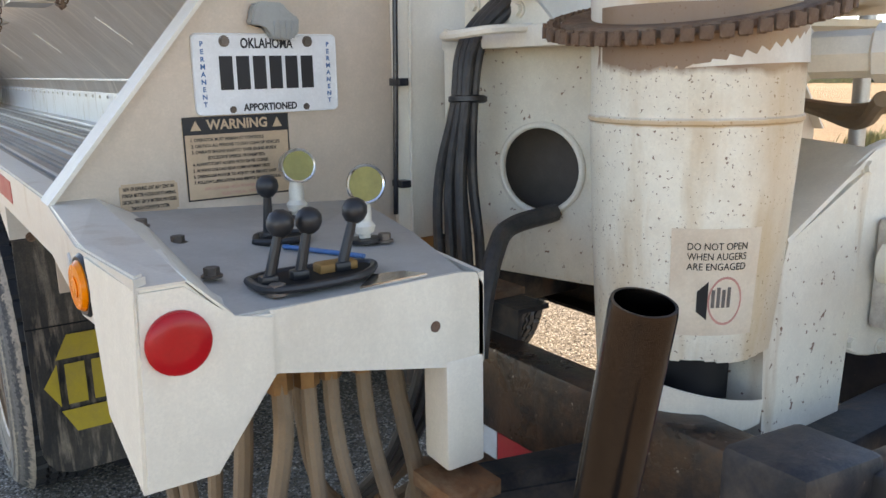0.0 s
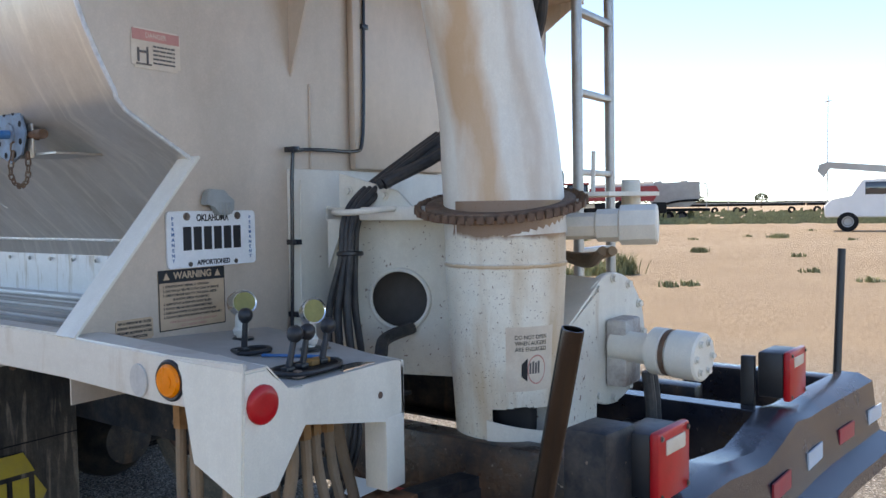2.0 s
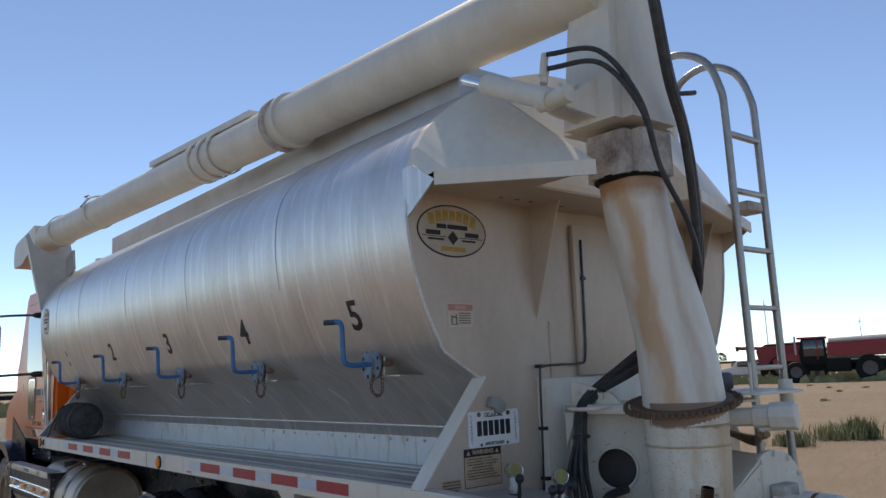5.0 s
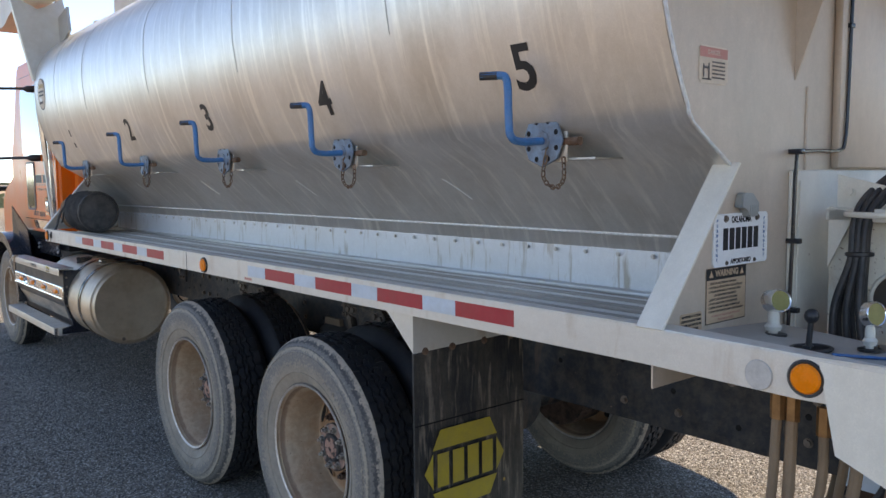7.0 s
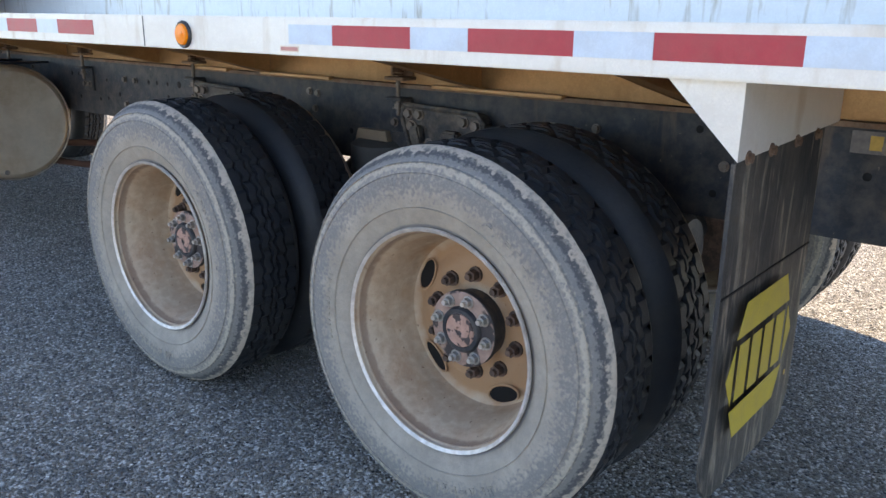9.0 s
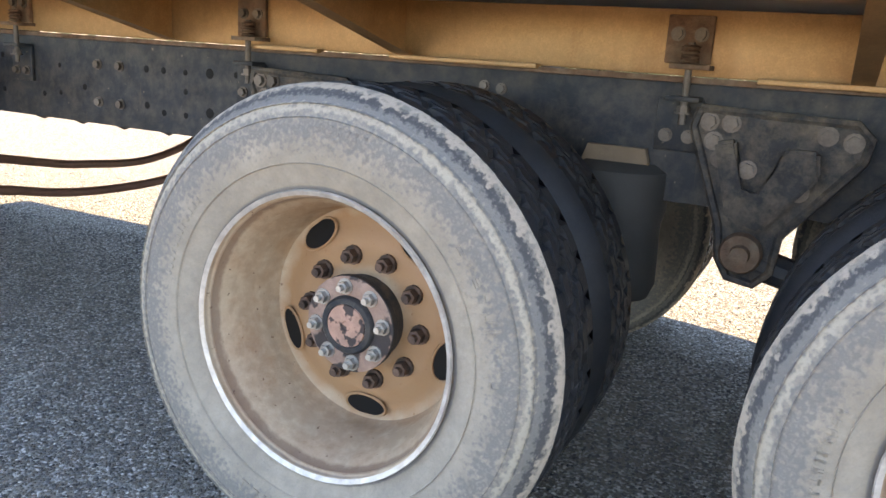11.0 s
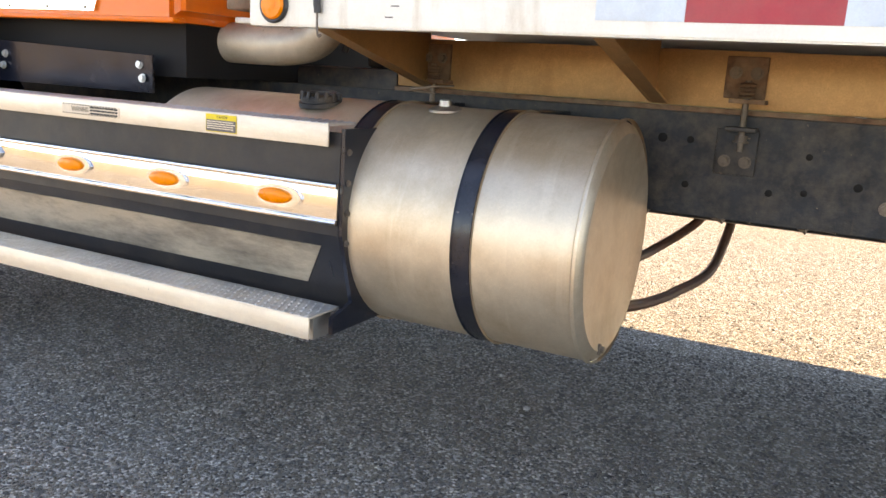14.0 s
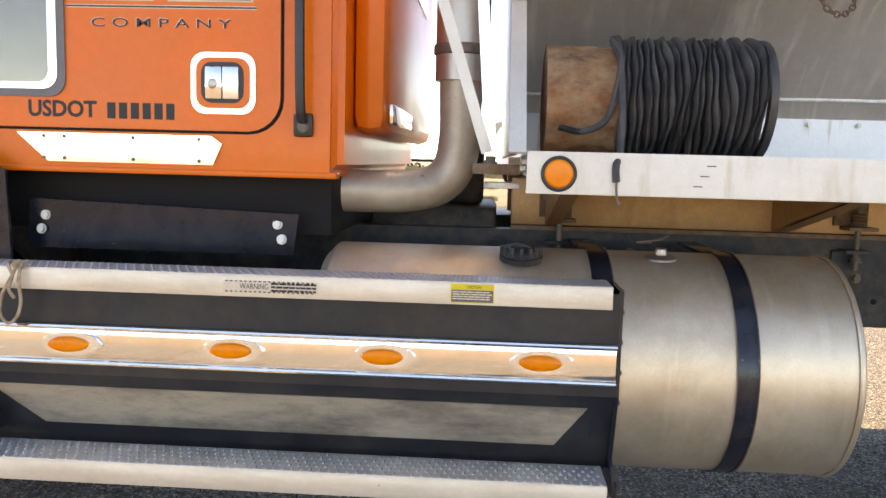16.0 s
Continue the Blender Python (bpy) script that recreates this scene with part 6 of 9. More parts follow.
# hole as a flat black disc, its shade put into the colour
def hole(parent, y, z, r=0.009):
    b2 = B()
    lathe(b2, [(0, 0.0008), (r, 0.0008), (r * 1.15, 0.0)], (FX, y, z), (-1, 0, 0), 14)
    part("bolt_hole", b2, DARK_AND_SHADED, parent)


for x in (FX, 2 * XC - FX - 0.02):
    part("rear_extension", box(B(), x - 0.072 if x < XC else x, x + 0.014 if x < XC else x + 0.086, -0.67, 0.10, 0.70, 0.965, 0.008), FRAME_TAIL, truck, "black frame tail with rust bleeding through")
for y in (4.976, 4.867):
    for z in (0.945, 0.812):
        bolt(fr, (FX, y, z), (-1, 0, 0), 0.014, 0.016)
for y, zs, r in ((4.74, (0.944, 0.82), 0.011), (4.66, (0.944, 0.80), 0.010), (4.56, (0.944, 0.80, 0.88), 0.009), (4.453, (0.947, 0.817), 0.015), (4.34, (0.95, 0.82), 0.009), (5.18, (0.93, 0.83), 0.008), (5.27, (0.82,), 0.009), (5.5, (0.95, 0.82), 0.009), (5.58, (0.95,), 0.012), (5.05, (0.86,), 0.01)):
    for z in zs:
        hole(fr, y, z, r)
rnd = random.Random(7)
for k in range(34):
    y = rnd.choice((-0.1, 0.2, 0.5, 0.75, 0.95, 1.25, 1.7, 2.1, 2.35, 3.2, 3.45, 3.6, 5.45, 6.1)) + rnd.uniform(-0.05, 0.05)
    z = rnd.choice((0.82, 0.9, 0.97)) + rnd.uniform(-0.02, 0.02)
    if k % 3:
        bolt(fr, (FX, y, z), (-1, 0, 0), 0.012, 0.012)
    else:
        hole(fr, y, z, 0.01)
part("cross_member", box(B(), FX + 0.014, 2 * XC - FX - 0.014, 4.1, 4.2, 0.76, 1.02, 0.01), FRAME, truck, "black chassis cross member")
part("cross_member", box(B(), FX + 0.014, 2 * XC - FX - 0.014, -0.60, -0.50, 0.70, 0.88, 0.01), FRAME, truck, "black chassis cross member")
part("cross_member", box(B(), FX + 0.014, 2 * XC - FX - 0.014, 0.6, 0.7, 0.78, 1.0, 0.01), FRAME, truck, "black chassis cross member")
bm = B()
box(bm, 0.797, 0.7995, 1.26, 1.345, 0.965, 1.022)
part("frame_sticker", bm, INK_GREY, fr, "small pale printed sticker on the frame", smooth=False)
part("print", box(B(), 0.796, 0.7971, 1.27, 1.30, 0.975, 1.012), INK_GOLD, fr, smooth=False)

# driveline under the frame
bm = B()
rod(bm, (1.47, 2.9, 0.80), (1.47, 6.4, 0.86), 0.055, 20)
part("drive_shaft", bm, FRAME, truck, "black drive shaft")
bm = B()
for k in range(26):
    lathe(bm, [(0.03, 0), (0.055 + 0.015 * (k % 3), 0.02), (0.055 + 0.01 * (k % 2), 0.07), (0.03, 0.09)], (1.3, 3.9 + 0.09 * k, 0.72), (0, 1, 0), 8)
tagged(part("wiring_harness", bm, FRAME, truck, "grimy wrapped harness under the frame", smooth=False), kind="stuff")
for pts in ([(0.50, 5.82, 0.56), (0.9, 5.81, 0.50), (1.35, 5.80, 0.43), (1.72, 5.76, 0.43), (1.95, 5.62, 0.56), (2.02, 5.55, 0.76)], [(0.50, 5.74, 0.48), (0.9, 5.70, 0.375), (1.24, 5.635, 0.335), (1.62, 5.53, 0.37), (1.90, 5.51, 0.48), (1.99, 5.50, 0.60), (2.02, 5.49, 0.76)]):
    bm = B()
    sweep(bm, pts, 0.02, 10, 8)
    part("fuel_hose", bm, mat("dark_red_brown_hose", (0.15, 0.07, 0.045), 0.6, vary=0.3, scale=20) if "dark_red_brown_hose" not in bpy.data.materials else bpy.data.materials["dark_red_brown_hose"], truck, "sagging red-brown hose")

# ---- wheels ----
R = 0.512


def build_wheel(front=False):
    """A tyre and deep-dish disc wheel about the x axis; the outer face looks to -x at x = 0."""
    w = new("wheel")
    prof = [(0.300, 0.020), (0.330, 0.004), (0.375, -0.012), (0.43, -0.016), (0.465, -0.008), (0.485, 0.008), (0.498, 0.022), (0.508, 0.034), (R, 0.045)]
    bm = B()
    side = prof + []
    lathe(bm, [(r, x) for r, x in side], (0, 0, 0), (1, 0, 0), 72)
    part("sidewall", bm, SIDEWALL, w, "dust-grey scuffed sidewall", angle=50)
    # black, not dust-grey, to paint the shade between the dual tyres
    bm = B()
    lathe(bm, [(r, 0.262 - x) for r, x in reversed(side)], (0, 0, 0), (1, 0, 0), 72)
    part("inner_sidewall", bm, RUBBER, w, angle=50)
    # moulded rings and worn lettering blocks
    for r0 in (0.36, 0.448, 0.474):
        bm = B()
        xx = {0.36: -0.008, 0.448: -0.0125, 0.474: -0.0035}[r0]
        lathe(bm, [(r0 - 0.0025, xx + 0.004), (r0, xx - 0.0022), (r0 + 0.0025, xx + 0.004)], (0, 0, 0), (1, 0, 0), 72)
        part("sidewall_ring", bm, SIDEWALL, w)
    rnd = random.Random(3)
    for arc0, count, h, rad in ((20, 9, 0.030, 0.405), (140, 8, 0.030, 0.405), (250, 12, 0.016, 0.385), (330, 6, 0.016, 0.43)):
        bm = B()
        for k in range(count):
            a = radians(arc0 + k * (4.6 if h > 0.02 else 2.6))
            m_ = Matrix.Rotation(a, 4, "X") @ Matrix.Translation((-0.0135 if rad > 0.4 else -0.0125, 0, rad))
            for q in range(3):
                u = rnd.uniform(-0.011, 0.011) if h > 0.02 else rnd.uniform(-0.004, 0.004)
                if rnd.random() < 0.5:
                    box(bm, -0.0022, 0.002, u - 0.002, u + 0.002, -h / 2, h / 2, 0, m_)
                else:
                    zc_ = rnd.uniform(-h / 2.2, h / 2.2)
                    box(bm, -0.0022, 0.002, -0.009 * h / 0.03, 0.009 * h / 0.03, zc_ - 0.002, zc_ + 0.002, 0, m_)
        part("moulded_marking", bm, SIDEWALL, w, "worn raised moulding, not legible", smooth=False)
    # tread: five ribs split by zigzag grooves
    bm = B()
    lathe(bm, [(0.485, 0.03), (0.500, 0.046), (0.500, 0.216), (0.485, 0.232)], (0, 0, 0), (1, 0, 0), 72)
    # groove floor is blacker than the ribs, for the shade in the grooves
    tread = part("tread", bm, DARK_AND_SHADED, w, "black ribbed tread with zigzag grooves")
    for k, (x0, x1) in enumerate(((0.044, 0.079), (0.090, 0.115), (0.126, 0.138), (0.149, 0.173), (0.184, 0.218))):
        bm = B()
        nseg = 240
        lo_r, rings = 0.494, []
        for i in range(nseg):
            a = 2 * math.pi * i / nseg
            zz = 0.0035 * (1 if (i // 2) % 2 else -1)
            xa, xb = x0 + (zz if k else 0), x1 + (zz if k < 4 else 0)
            top = R + (0.002 if k in (1, 2, 3) else 0)
            if (i + 2 * k) % 6 == 0:
                top -= 0.009
            ca, sa = math.cos(a), math.sin(a)
            rings.append([bm.verts.new((x, r * ca, r * sa)) for x, r in ((xa, lo_r), (xa, top), (xb, top), (xb, lo_r))])
        for i in range(nseg):
            p, q = rings[i], rings[(i + 1) % nseg]
            for j in range(3):
                bm.faces.new((p[j], p[j + 1], q[j + 1], q[j]))
        part("tread_rib", bm, RUBBER, w, smooth=False)
    # rim and disc
    bm = B()
    if front:
        prof_r = [(0.292, 0.010), (0.303, 0.006), (0.304, 0.014), (0.296, 0.022), (0.286, 0.03), (0.270, 0.045), (0.262, 0.055), (0.235, 0.03), (0.20, 0.0), (0.165, -0.03), (0.13, -0.035), (0.09, -0.035)]
    else:
        prof_r = [(0.2955, 0.010), (0.3035, 0.005), (0.305, 0.012), (0.298, 0.020), (0.290, 0.022), (0.287, 0.042), (0.274, 0.060), (0.271, 0.098), (0.258, 0.122), (0.254, 0.178), (0.246, 0.204), (0.228, 0.212), (0.205, 0.206), (0.180, 0.194), (0.168, 0.192), (0.15, 0.192), (0.09, 0.192)]
    lathe(bm, prof_r, (0, 0, 0), (1, 0, 0), 64)
    rim = part("rim", bm, WHEEL, w, "dusty cream steel disc rim", angle=40)
    bm = B()
    lathe(bm, [(0.296, 0.006), (0.3055, 0.001), (0.3075, 0.007), (0.305, 0.013)], (0, 0, 0), (1, 0, 0), 64)
    part("rim_lip", bm, mat("worn_bare_rim_lip", (0.66, 0.60, 0.54), 0.45, metal=0.5, vary=0.25, scale=30, dirt=(0.2, 0.1, 0.06), dirt_amount=0.4, dirt_scale=20) if "worn_bare_rim_lip" not in bpy.data.materials else bpy.data.materials["worn_bare_rim_lip"], rim)
    bm = B()
    lathe(bm, [(0.30, 0.25), (0.29, 0.235), (0.27, 0.225), (0.25, 0.22)], (0, 0, 0), (1, 0, 0), 48)
    part("rim_back", bm, WHEEL, w)
    disc = 0.205 if not front else 0.012
    for k in range(5):
        a = radians(72 * k + 20)
        rr_ = 0.212
        bm = B()
        base = Vector((disc - 0.002, rr_ * math.cos(a), rr_ * math.sin(a)))
        nrm = Vector((-1, 0.30 * math.cos(a), 0.30 * math.sin(a))) if not front else Vector((-1, 0.9 * math.cos(a), 0.9 * math.sin(a)))
        d_ = nrm.normalized()
        u_ = Vector((0, -math.sin(a), math.cos(a)))
        v_ = d_.cross(u_)
        # black disc paints the shade of the hole; the rim itself is uncut
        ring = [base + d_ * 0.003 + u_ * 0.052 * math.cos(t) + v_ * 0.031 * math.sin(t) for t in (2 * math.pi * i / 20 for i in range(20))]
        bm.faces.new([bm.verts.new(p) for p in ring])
        part("hand_hole", bm, DARK_AND_SHADED, rim, smooth=False)
        bm = B()
        sweep(bm, ring + [ring[0]], 0.0032, 6, 0)
        part("hole_edge", bm, WHEEL, rim)
    for k in range(10):
        a = radians(36 * k + 8)
        x_n = 0.192 if not front else -0.034
        p = (x_n, 0.142 * math.cos(a), 0.142 * math.sin(a))
        bolt(rim, p, (-1, 0, 0), 0.0165, 0.030, HUB, "wheel_nut")
        bm = B()
        rod(bm, p, (p[0] - 0.042, p[1], p[2]), 0.009, 10)
        part("stud", bm, HUB, rim)
    # hub with its axle flange
    bm = B()
    hx = 0.130 if not front else -0.11
    lathe(bm, [(0.092, hx + 0.10), (0.098, hx + 0.075), (0.100, hx + 0.022), (0.108, hx + 0.018), (0.108, hx + 0.003), (0.104, hx), (0.056, hx), (0.050, hx - 0.012), (0.0, hx - 0.012)], (0, 0, 0), (1, 0, 0), 36)
    hub = part("hub", bm, FRAME, w, "black hub with a chipped flange and a ring of studs", angle=35)
    bm = B()
    lathe(bm, [(0.1075, -0.0005), (0.103, -0.0025), (0.064, -0.0025)], (hx, 0, 0), (1, 0, 0), 40)
    part("hub_face", bm, HUB_FACE, hub, "chipped black paint over pink-brown rust")
    bm = B()
    lathe(bm, [(0.066, -0.001), (0.064, -0.010), (0.060, -0.014), (0.050, -0.015), (0.047, -0.012)], (hx, 0, 0), (1, 0, 0), 32)
    part("hub_ring", bm, FRAME, hub, angle=35)
    bm = B()
    lathe(bm, [(0.049, -0.011), (0.046, -0.0155), (0.012, -0.0165), (0.009, -0.013), (0.0, -0.013)], (hx, 0, 0), (1, 0, 0), 28)
    part("hub_cap", bm, HUB_CAP, hub, "flaking pink-brown hub centre")
    for k in range(8):
        a = radians(45 * k + 5)
        p = Vector((hx, 0.085 * math.cos(a), 0.085 * math.sin(a)))
        bolt(hub, p, (-1, 0, 0), 0.0135, 0.018, STEEL_LADDER, "hub_nut")
        bm = B()
        rod(bm, p, p + Vector((-0.030, 0, 0)), 0.007, 8)
        part("stud", bm, ALU_DULL, hub)
    return w


TYRE_X, TYRE_Z = 0.002, 0.519
AX = (2.11, 3.468)
FULL = Matrix.Scale(1.02, 4)
wheel = build_wheel()
wheel.parent = truck
wheel["label"] = "dual rear wheel with a dusty deep-dish steel rim"
wheel.matrix_basis = pose(TYRE_X, AX[0], TYRE_Z, 8) @ FULL
copy_thing(wheel, pose(TYRE_X, AX[1], TYRE_Z, 32) @ FULL)
for i, y in enumerate(AX):
    copy_thing(wheel, pose(TYRE_X + 0.322 + 0.272, y, TYRE_Z, 40 * i, 0, 180) @ FULL)
    copy_thing(wheel, pose(2 * XC - TYRE_X, y, TYRE_Z, 15 + 50 * i, 0, 180) @ FULL)
    copy_thing(wheel, pose(2 * XC - TYRE_X - 0.322 - 0.272, y, TYRE_Z, 70, 0, 0) @ FULL)
    bm = B()
    rod(bm, (0.42, y, TYRE_Z), (2 * XC - 0.42, y, TYRE_Z), 0.075, 20)
    ax = part("drive_axle", bm, FRAME, truck, "black drive axle")
    bm = B()
    lathe(bm, [(0.0, -0.22), (0.12, -0.2), (0.2, -0.08), (0.21, 0.0), (0.17, 0.12), (0.09, 0.2), (0, 0.22)], (XC, y, TYRE_Z + 0.03), (0, 1, 0), 24)
    part("differential", bm, FRAME, ax)
    for s in (0, 1):
        bm = B()
        x0 = 0.52 if s == 0 else 2 * XC - 0.52
        rod(bm, (x0, y, TYRE_Z), (x0 + (0.2 if s == 0 else -0.2), y, TYRE_Z), 0.21, 28)
        part("brake_drum", bm, HUB, ax)

# suspension hangers and air springs
for yh in (4.075, 2.72):
    bm = B()
    pts = [(yh - 0.035 + (q - yh + 0.035) * 0.76, z) for q, z in ((yh + 0.20, 0.975), (yh + 0.215, 0.93), (yh + 0.10, 0.70), (yh + 0.085, 0.62), (yh + 0.05, 0.575), (yh - 0.03, 0.565), (yh - 0.075, 0.60), (yh - 0.085, 0.69), (yh - 0.28, 0.885), (yh - 0.29, 0.935), (yh - 0.25, 0.965))]
    prism(bm, pts, "x", FX - 0.055, FX - 0.002)
    bmesh.ops.bevel(bm, geom=[e for e in bm.edges if abs(e.verts[0].co.x - e.verts[1].co.x) > 0.03], offset=0.008, segments=2, affect="EDGES")
    hg = part("spring_hanger", bm, CAST, truck, "cast black suspension hanger with large bolts")
    bm = B()
    sweep(bm, [(FX - 0.056, y_, z_) for y_, z_ in pts + pts[:1]], 0.011, 6, 0)
    part("cast_rim", bm, CAST, hg)
    bm = B()
    prism(bm, [(yh + 0.10, 0.90), (yh + 0.05, 0.72), (yh - 0.03, 0.70), (yh - 0.14, 0.84), (yh - 0.13, 0.90), (yh - 0.06, 0.90), (yh - 0.02, 0.78), (yh + 0.03, 0.79), (yh + 0.05, 0.91)], "x", FX - 0.092, FX - 0.05)
    bmesh.ops.bevel(bm, geom=bm.edges[:], offset=0.008, segments=2, affect="EDGES")
    part("hanger_rib", bm, CAST, hg, smooth=False)
    bm = B()
    lathe(bm, [(0.0, 0.055), (0.022, 0.055), (0.024, 0.03), (0.045, 0.03), (0.05, 0.02), (0.05, 0.0)], (FX - 0.055, yh + 0.005, 0.64), (-1, 0, 0), 24)
    part("pivot_bolt", bm, RUSTY, hg, "rusted pivot bolt")
    for dy, dz in ((0.12, 0.945), (0.07, 0.945), (0.085, 0.86), (-0.14, 0.935), (-0.195, 0.925), (0.105, 0.90), (-0.10, 0.80), (0.02, 0.84)):
        bolt(hg, (FX - 0.055, yh + dy, dz), (-1, 0, 0), 0.017, 0.018)
    bm = B()
    sweep(bm, [(FX - 0.02, yh, 0.62), (FX - 0.02, yh - 0.25, 0.565), (FX - 0.02, yh - 0.62, 0.50), (FX - 0.02, yh - 0.95, 0.55)], 0.04, 10, 6)
    part("spring_leaf", bm, FRAME, hg)
    if yh > 4:
        continue
    bm = B()
    prof_b = [(0.0, 0.10), (0.11, 0.10), (0.125, 0.14), (0.12, 0.30), (0.13, 0.34), (0.13, 0.44), (0.10, 0.46), (0.0, 0.46)]
    lathe(bm, prof_b, (FX + 0.03, yh + 0.34, 0.36), (0, 0, 1), 28)
    sp = part("air_spring", bm, DUST_RUBBER, truck, "dusty rubber air spring")
    bm = B()
    prism(bm, [(yh + 0.27, 0.86), (yh + 0.42, 0.86), (yh + 0.44, 0.80), (yh + 0.25, 0.79)], "x", FX - 0.03, FX - 0.002)
    part("spring_seat", bm, HOSE, sp, "dusty spring seat", smooth=False)

# ---- mud flap with its bracket ----
bm = B()
v = [(0.04, 1.54, 1.196), (0.056, 1.392, 1.196), (0.056, 1.392, 1.043), (0.752, 1.392, 1.196), (0.752, 1.392, 1.06), (0.74, 1.54, 1.196)]
vv = [bm.verts.new(p) for p in v]
for f in ((0, 1, 2), (1, 3, 4, 2), (3, 5, 4), (0, 2, 4, 5), (0, 5, 3, 1)):
    bm.faces.new([vv[i] for i in f])
part("flap_bracket", bm, ALU_RAIL, truck, "white sheet mud flap bracket", smooth=False)
bm = B()
prism(bm, [(0.058, 1.055), (0.752, 1.075), (0.752, 0.40), (0.745, 0.36), (0.725, 0.325), (0.695, 0.30), (0.65, 0.287), (0.60, 0.285), (0.20, 0.285), (0.15, 0.288), (0.105, 0.302), (0.078, 0.33), (0.063, 0.365), (0.06, 0.40)], "y", 1.396, 1.405)
flap = part("mud_flap", bm, FLAP, truck, "dusty black rubber mud flap with a faded yellow hexagon", smooth=False)
for x in (0.12, 0.28, 0.48, 0.66):
    bolt(flap, (x, 1.392, 1.062), (0, -1, 0), 0.011, 0.01, RUSTY)
part("flap_fold", box(B(), 0.06, 0.752, 1.393, 1.397, 0.775, 0.779), DARK_AND_SHADED, flap, smooth=False)
fm = plane_rear(0.342, 1.3755, 0.590) @ Matrix.Diagonal((0.925, 1, 1, 1))


def flat(name, pts, m, material, parent, h=0.001, z=0.0):
    b2 = B()
    prism(b2, pts, "z", z, z + h)
    ob = part(name, b2, material, parent, smooth=False)
    ob.matrix_basis = m
    return ob


for pts in ([(-0.140, 0.160), (0.140, 0.160), (0.182, 0.084), (-0.182, 0.084)], [(-0.182, -0.084), (0.182, -0.084), (0.140, -0.160), (-0.140, -0.160)],
            [(-0.226, 0.0), (-0.180, 0.070), (-0.180, -0.070)], [(0.226, 0.0), (0.180, -0.070), (0.180, 0.070)]):
    flat("hexagon_print", pts, fm, YELLOW, flap)
for k in range(4):
    x = -0.126 + 0.084 * k
    flat("letter_block", [(x - 0.031, -0.066), (x + 0.031, -0.066), (x + 0.031, 0.066), (x - 0.031, 0.066)], fm, YELLOW, flap)
flat("flap_badge", [(0.222, -0.115), (0.234, -0.115), (0.234, -0.127), (0.222, -0.127)], fm, INK_GOLD, flap)
# ---- rear bumper ----
bm = B()
NB = 16
rows_b = []
for i in range(NB + 1):
    x = 0.30 + (2.43 - 0.30) * i / NB
    dent = 0.035 * math.exp(-((x - 1.35) / 0.16) ** 2) - 0.02 * math.exp(-((x - 1.62) / 0.09) ** 2)
    zt = 0.962 - dent
    prof_b = [(-0.735, 0.68), (-0.735, zt), (-0.80 - dent * 0.3, zt), (-0.845, zt - 0.025), (-0.86, 0.80), (-0.87, 0.765), (-0.94, 0.74), (-0.945, 0.70), (-0.85, 0.655), (-0.835, 0.66), (-0.80, 0.68)]
    rows_b.append([bm.verts.new((x, y, z)) for y, z in prof_b])
for p, q in zip(rows_b, rows_b[1:]):
    for j in range(len(p)):
        k = (j + 1) % len(p)
        bm.faces.new((p[j], p[k], q[k], q[j]))
bm.faces.new(rows_b[0])
bm.faces.new(rows_b[-1])
bumper = part("rear_bumper", bm, mat("worn_dark_blue_black_paint", (0.022, 0.027, 0.040), 0.24, vary=0.35, scale=6, dirt=(0.16, 0.12, 0.09), dirt_amount=0.3, dirt_scale=4, bump=0.08, bump_scale=40), truck, "dented dark steel rear bumper", angle=30)
for k in range(5):
    x = 1.05 + 0.32 * k
    bm = B()
    box(bm, x, x + 0.15, -0.862, -0.857, 0.80, 0.85)
    part("worn_tape", bm, TAPE_WHITE if k % 2 == 0 else TAPE_RED, bumper, "worn reflective tape", smooth=False)
bm = B()
box(bm, 1.64, 1.71, -0.735, -0.10, 0.78, 0.968, 0.004)
part("inner_beam", bm, BLACK, bumper, "black inner beam", smooth=False)
part("end_beam", box(B(), 2.34, 2.43, -0.735, -0.20, 0.72, 0.95, 0.01), BLACK, bumper)
part("side_beam", box(B(), 0.62, 0.86, -0.66, -0.52, 0.74, 0.86, 0.012), FRAME, bumper, "black angled side beam")
bm = B()
prism(bm, [(0.49, -0.20), (0.53, -0.255), (0.84, -0.36), (0.84, -0.29)], "z", 0.885, 0.915)
prism(bm, [(0.52, -0.245), (0.53, -0.26), (0.84, -0.365), (0.84, -0.345)], "z", 0.82, 0.885)
beam = part("shelf_beam", bm, FRAME, truck, "black steel beam with worn paint", smooth=False)
bm = B()
box(bm, 0.45, 0.545, -0.295, -0.19, 0.90, 0.927, 0.003)
part("packing_block", bm, WOOD, beam, "weathered wooden packing block")
for y0, m_ in ((0.0, TAPE_WHITE), (-0.18, TAPE_RED), (-0.36, TAPE_WHITE), (-0.54, TAPE_RED)):
    part("reflective_tape", box(B(), FX - 0.074, FX - 0.0715, y0 - 0.079, y0 + 0.098, 0.735, 0.795), m_, fr, "red reflective tape" if m_ is TAPE_RED else "white reflective tape", smooth=False)


